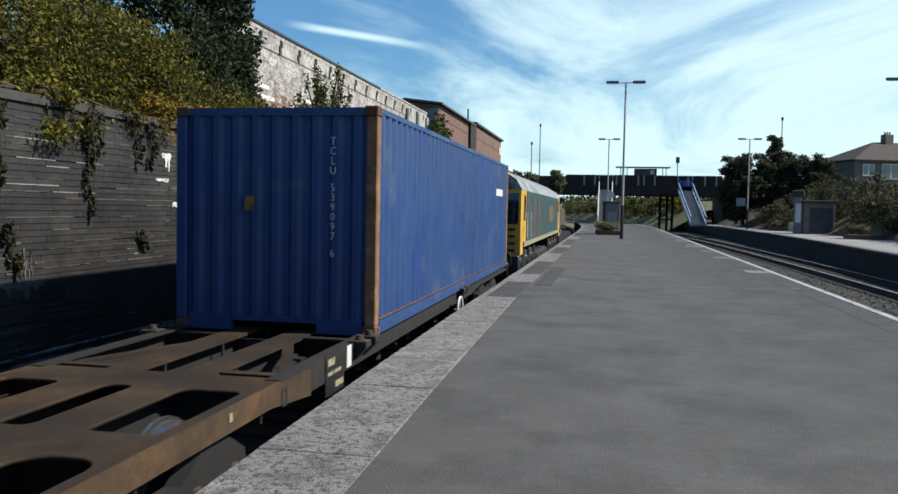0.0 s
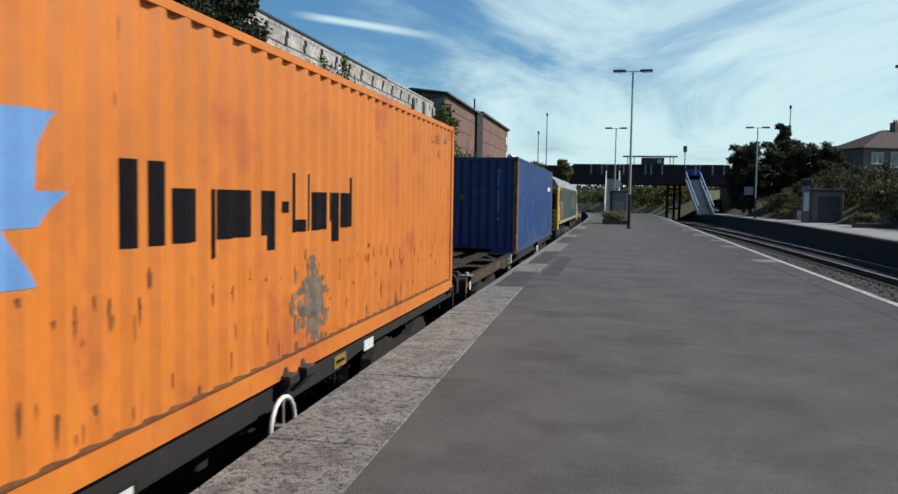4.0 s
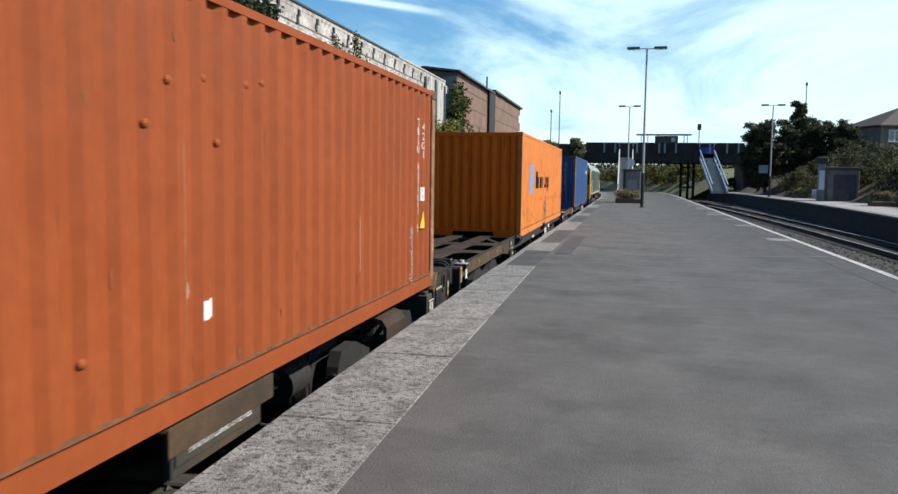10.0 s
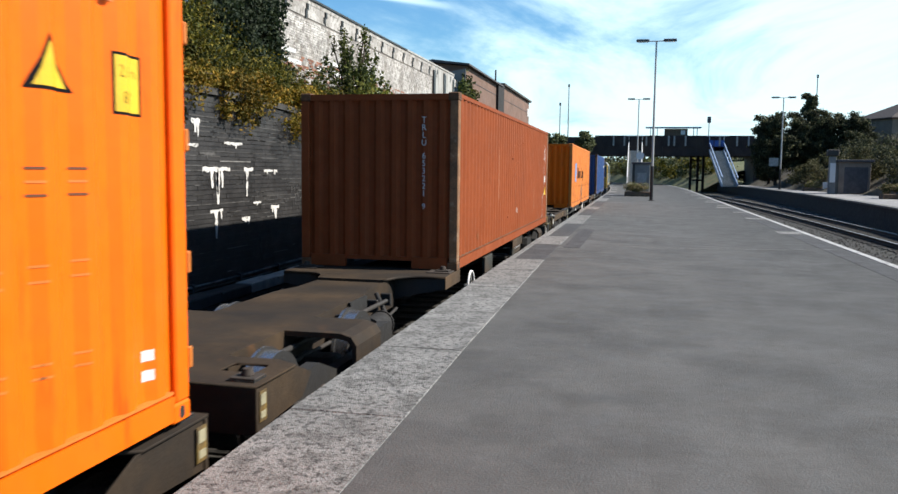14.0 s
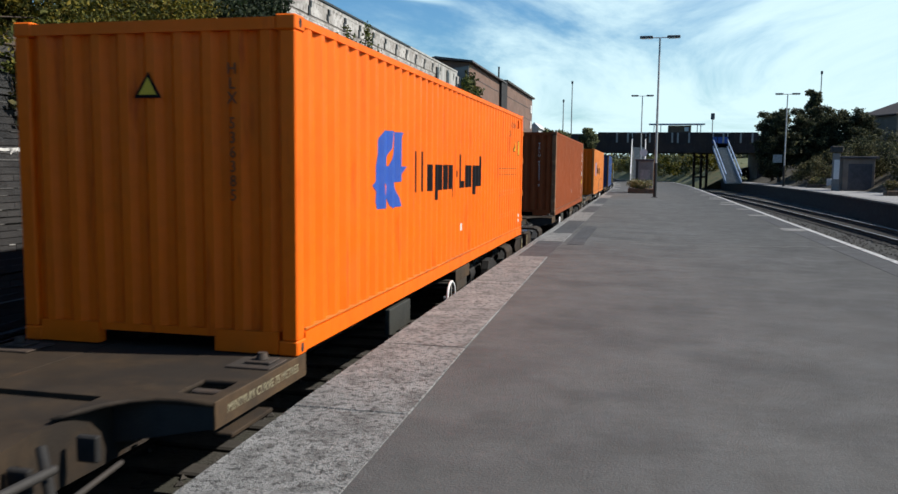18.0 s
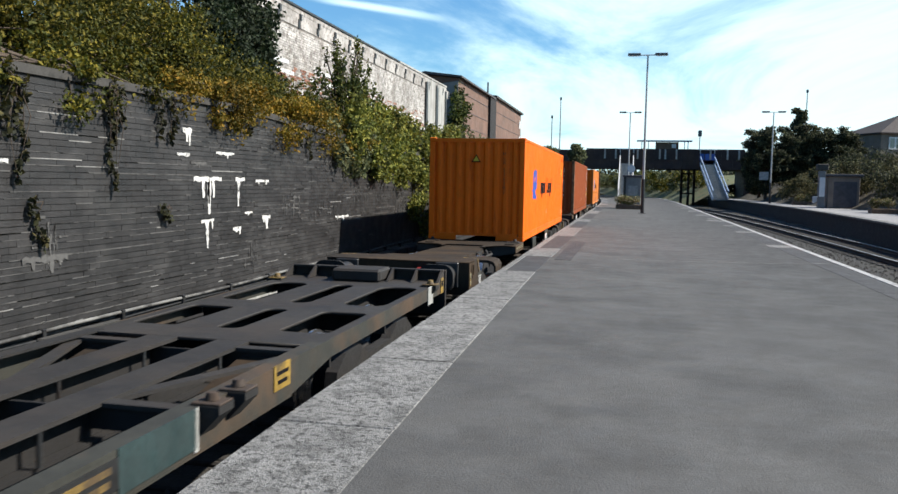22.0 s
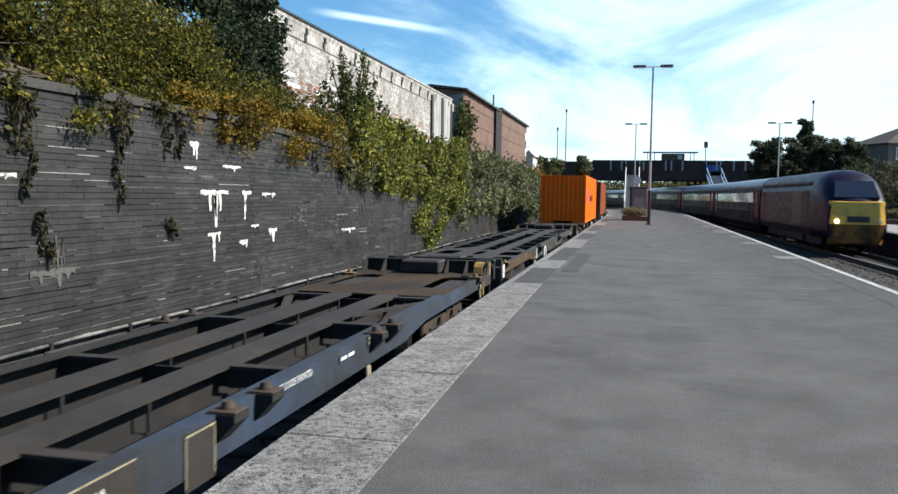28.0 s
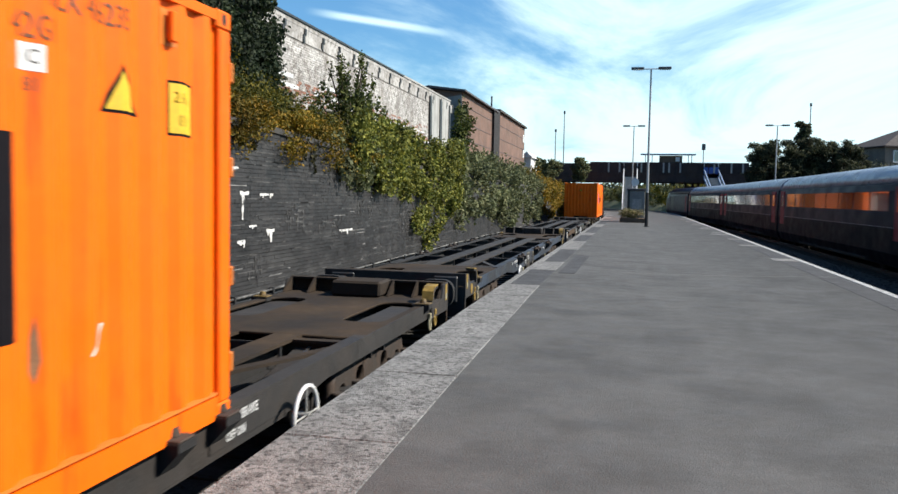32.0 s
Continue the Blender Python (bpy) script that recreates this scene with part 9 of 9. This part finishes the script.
def power_car():
    c = thing("power_car", "streamlined navy express power car with a yellow nose", "locomotive", "power cars of the express")
    h = 8.8
    low = [0, 1, 2, 3, 4, 5, 13, 14, 15, 16]
    bm = bmesh.new()
    loft(bm, [[car_ring(y)[i] for i in low] for y in (-h, h - 3.4)], smooth=False)
    part("body", bm, M["navy"], c)
    bm = bmesh.new()
    up = [5, 6, 7, 8, 9, 10, 11, 12, 13]
    loft(bm, [[(x, y, z + 0.002) for x, y, z in [car_ring(yy)[i] for i in up]] for yy in (-h, h - 3.4) for y in (yy,)])
    part("roof", bm, M["navy"], c)
    # nose: rings shrink towards the front
    def nose(y, roof, eave, pinch, z0=0.72):
        return car_ring(y, roof=roof, eave=eave, waist=min(1.9, eave - 0.4), pinch=pinch, z0=z0)
    bm = bmesh.new()
    loft(bm, [nose(h - 3.4, 3.93, 3.15, 1.0), nose(h - 2.6, 3.92, 3.14, 1.0), nose(h - 1.9, 3.84, 3.06, 0.99), nose(h - 1.45, 3.68, 2.94, 0.985), nose(h - 1.1, 3.42, 2.76, 0.975), nose(h - 0.5, 2.74, 2.35, 0.95), nose(h - 0.25, 2.44, 2.15, 0.93)])
    part("nose_shell", bm, M["navy"], c, "rounded navy nose shell")
    bm = bmesh.new()
    loft(bm, [[(-0.84, h - 1.20, 3.28), (0.84, h - 1.20, 3.28), (1.00, h - 0.46, 2.50), (-1.00, h - 0.46, 2.50)], [(-0.82, h - 1.02, 3.36), (0.82, h - 1.02, 3.36), (0.98, h - 0.36, 2.60), (-0.98, h - 0.36, 2.60)]], smooth=False)
    ws = part("windscreen", bm, M["coach_glass"], c, "single broad dark windscreen")
    bm = bmesh.new()
    loft(bm, [[(-1.28, h - 0.42, 1.36), (1.28, h - 0.42, 1.36), (1.20, h - 0.42, 2.42), (-1.20, h - 0.42, 2.42)], [(-1.16, h - 0.12, 1.36), (1.16, h - 0.12, 1.36), (1.10, h - 0.24, 2.40), (-1.10, h - 0.24, 2.40)], [(-0.95, h - 0.02, 1.36), (0.95, h - 0.02, 1.36), (0.9, h - 0.17, 2.38), (-0.9, h - 0.17, 2.38)]], smooth=False)
    part("nose_front", bm, M["nose_yellow"], c, "yellow nose panel")
    bm = bmesh.new()
    loft(bm, [[(-1.15, h - 0.5, 0.40), (1.15, h - 0.5, 0.40), (1.28, h - 0.42, 1.355), (-1.28, h - 0.42, 1.355)], [(-0.98, h - 0.24, 0.45), (0.98, h - 0.24, 0.45), (1.16, h - 0.11, 1.355), (-1.16, h - 0.11, 1.355)], [(-0.78, h - 0.16, 0.5), (0.78, h - 0.16, 0.5), (0.95, h - 0.01, 1.355), (-0.95, h - 0.01, 1.355)]], smooth=False)
    part("front_skirt", bm, M["nose_grimy"], c, "grimy yellow skirt")
    bm = bmesh.new()
    bevelled(bm, -0.48, 0.48, h - 0.06, h - 0.005, 1.46, 1.74, 0.01)
    part("light_cluster", bm, M["black_paint"], c, "dark lamp recess")
    for s in (-1, 1):
        bm = bmesh.new()
        tube(bm, (s * 0.92, h - 0.06, 1.5), (s * 0.92, h + 0.02, 1.5), 0.085, seg=14)
        part("headlight", bm, HEAD_ON if s > 0 else M["headlight"], c, "lit headlight" if s > 0 else "dark headlight")
    for s in (-1, 1):
        bm = bmesh.new()
        prism(bm, [(1.2, 1.2), (3.6, 1.2), (3.6, 2.9), (1.2, 2.9)], *sorted((s * 1.345, s * 1.374)), "x")
        part("side_grille", bm, M["black_paint"], c, "dark ribbed grille")
        for y, w in ((-7.6, 0.7), (4.6, 0.65)):
            bm = bmesh.new()
            prism(bm, [(y - w / 2, 1.1), (y + w / 2, 1.1), (y + w / 2, 2.9), (y - w / 2, 2.9)], *sorted((s * 1.345, s * 1.375)), "x")
            part("door", bm, M["pink_door"] if y < 0 else M["navy"], c)
    bm = bmesh.new()
    bevelled(bm, -1.25, 1.25, -3.5, 3.5, 0.28, 0.95, 0.08)
    part("underframe", bm, M["under"], c)
    for y in (-5.3, 5.3):
        bm = bmesh.new()
        bevelled(bm, -1.15, 1.15, y - 1.7, y + 1.7, 0.25, 0.75, 0.08)
        for s in (-1, 1):
            for dy in (-1.3, 1.3):
                tube(bm, (s * 0.68, y + dy, 0.51), (s * 0.82, y + dy, 0.51), 0.51, seg=20)
        part("bogie", bm, M["under"], c)
    return c


def build_express():
    lead = power_car()
    EXPRESS.append((lead, 8.8, 1))
    u = 18.1
    first = None
    for i in range(7):
        if first is None:
            first = coach(i)
            c = first
        else:
            c = copy_thing(first, Matrix.Identity(4))
        EXPRESS.append((c, u + 11.5, 1))
        u += 23.0
    tail = copy_thing(lead, Matrix.Identity(4))
    EXPRESS.append((tail, u + 8.9, -1))


WHEEL_MESH = wheelset_mesh()
HEAD_ON = bpy.data.materials.new("headlight_on")
HEAD_ON.use_nodes = True
HEAD_ON.node_tree.nodes["Principled BSDF"].inputs["Emission Color"].default_value = (1.0, 0.95, 0.8, 1)
HEAD_ON.node_tree.nodes["Principled BSDF"].inputs["Emission Strength"].default_value = 6.0
build_containers()
build_wagons()
build_loco()
build_express()

# ---- many small pieces ----
build_stones()
build_wall_bricks(wall_1)

# ---- what moves ----
SPEED_T = [0, 4, 8, 12, 16, 20, 24, 28, 32]
SPEED = [3.246, 3.223, 3.224, 3.278, 3.411, 3.654, 3.937, 4.24, 4.552]
_fine = np.linspace(0, 32, 1281)
_v = np.interp(_fine, SPEED_T, SPEED)
_s = np.r_[0, np.cumsum((_v[1:] + _v[:-1]) / 2 * (_fine[1] - _fine[0]))]


def travelled(t):
    return float(np.interp(t, _fine, _s))


def on_line(line, y, z, back=False):
    d = (line(y + 3) - line(y - 3)) / 6
    return pose(line(y), y, z, 0, 0, -math.degrees(math.atan(d)) + (180 if back else 0))


def motions():
    times = [0.5 * i for i in range(65)]
    for ob, u, z in MOVING:
        walk(ob, [(t, on_line(left_track, u + travelled(t), RAIL + z)) for t in times])
    # wheels roll without slipping; all share one set of keys
    rows = [(0.125 * i, pose(0, 0, 0, -math.degrees(travelled(0.125 * i) / 0.46))) for i in range(257)]
    walk(WHEELS[0], rows)
    for w in WHEELS[1:]:
        w.rotation_mode = "QUATERNION"
        ad = w.animation_data_create()
        ad.action = WHEELS[0].animation_data.action
        ad.action_slot = WHEELS[0].animation_data.action_slot
    for ob, u, way in EXPRESS:
        walk(ob, [(t, on_line(right_track, NOSE_28 + u - 30.5 * (t - 28.0), RAIL, way > 0)) for t in times])


NOSE_28 = 40.4
motions()
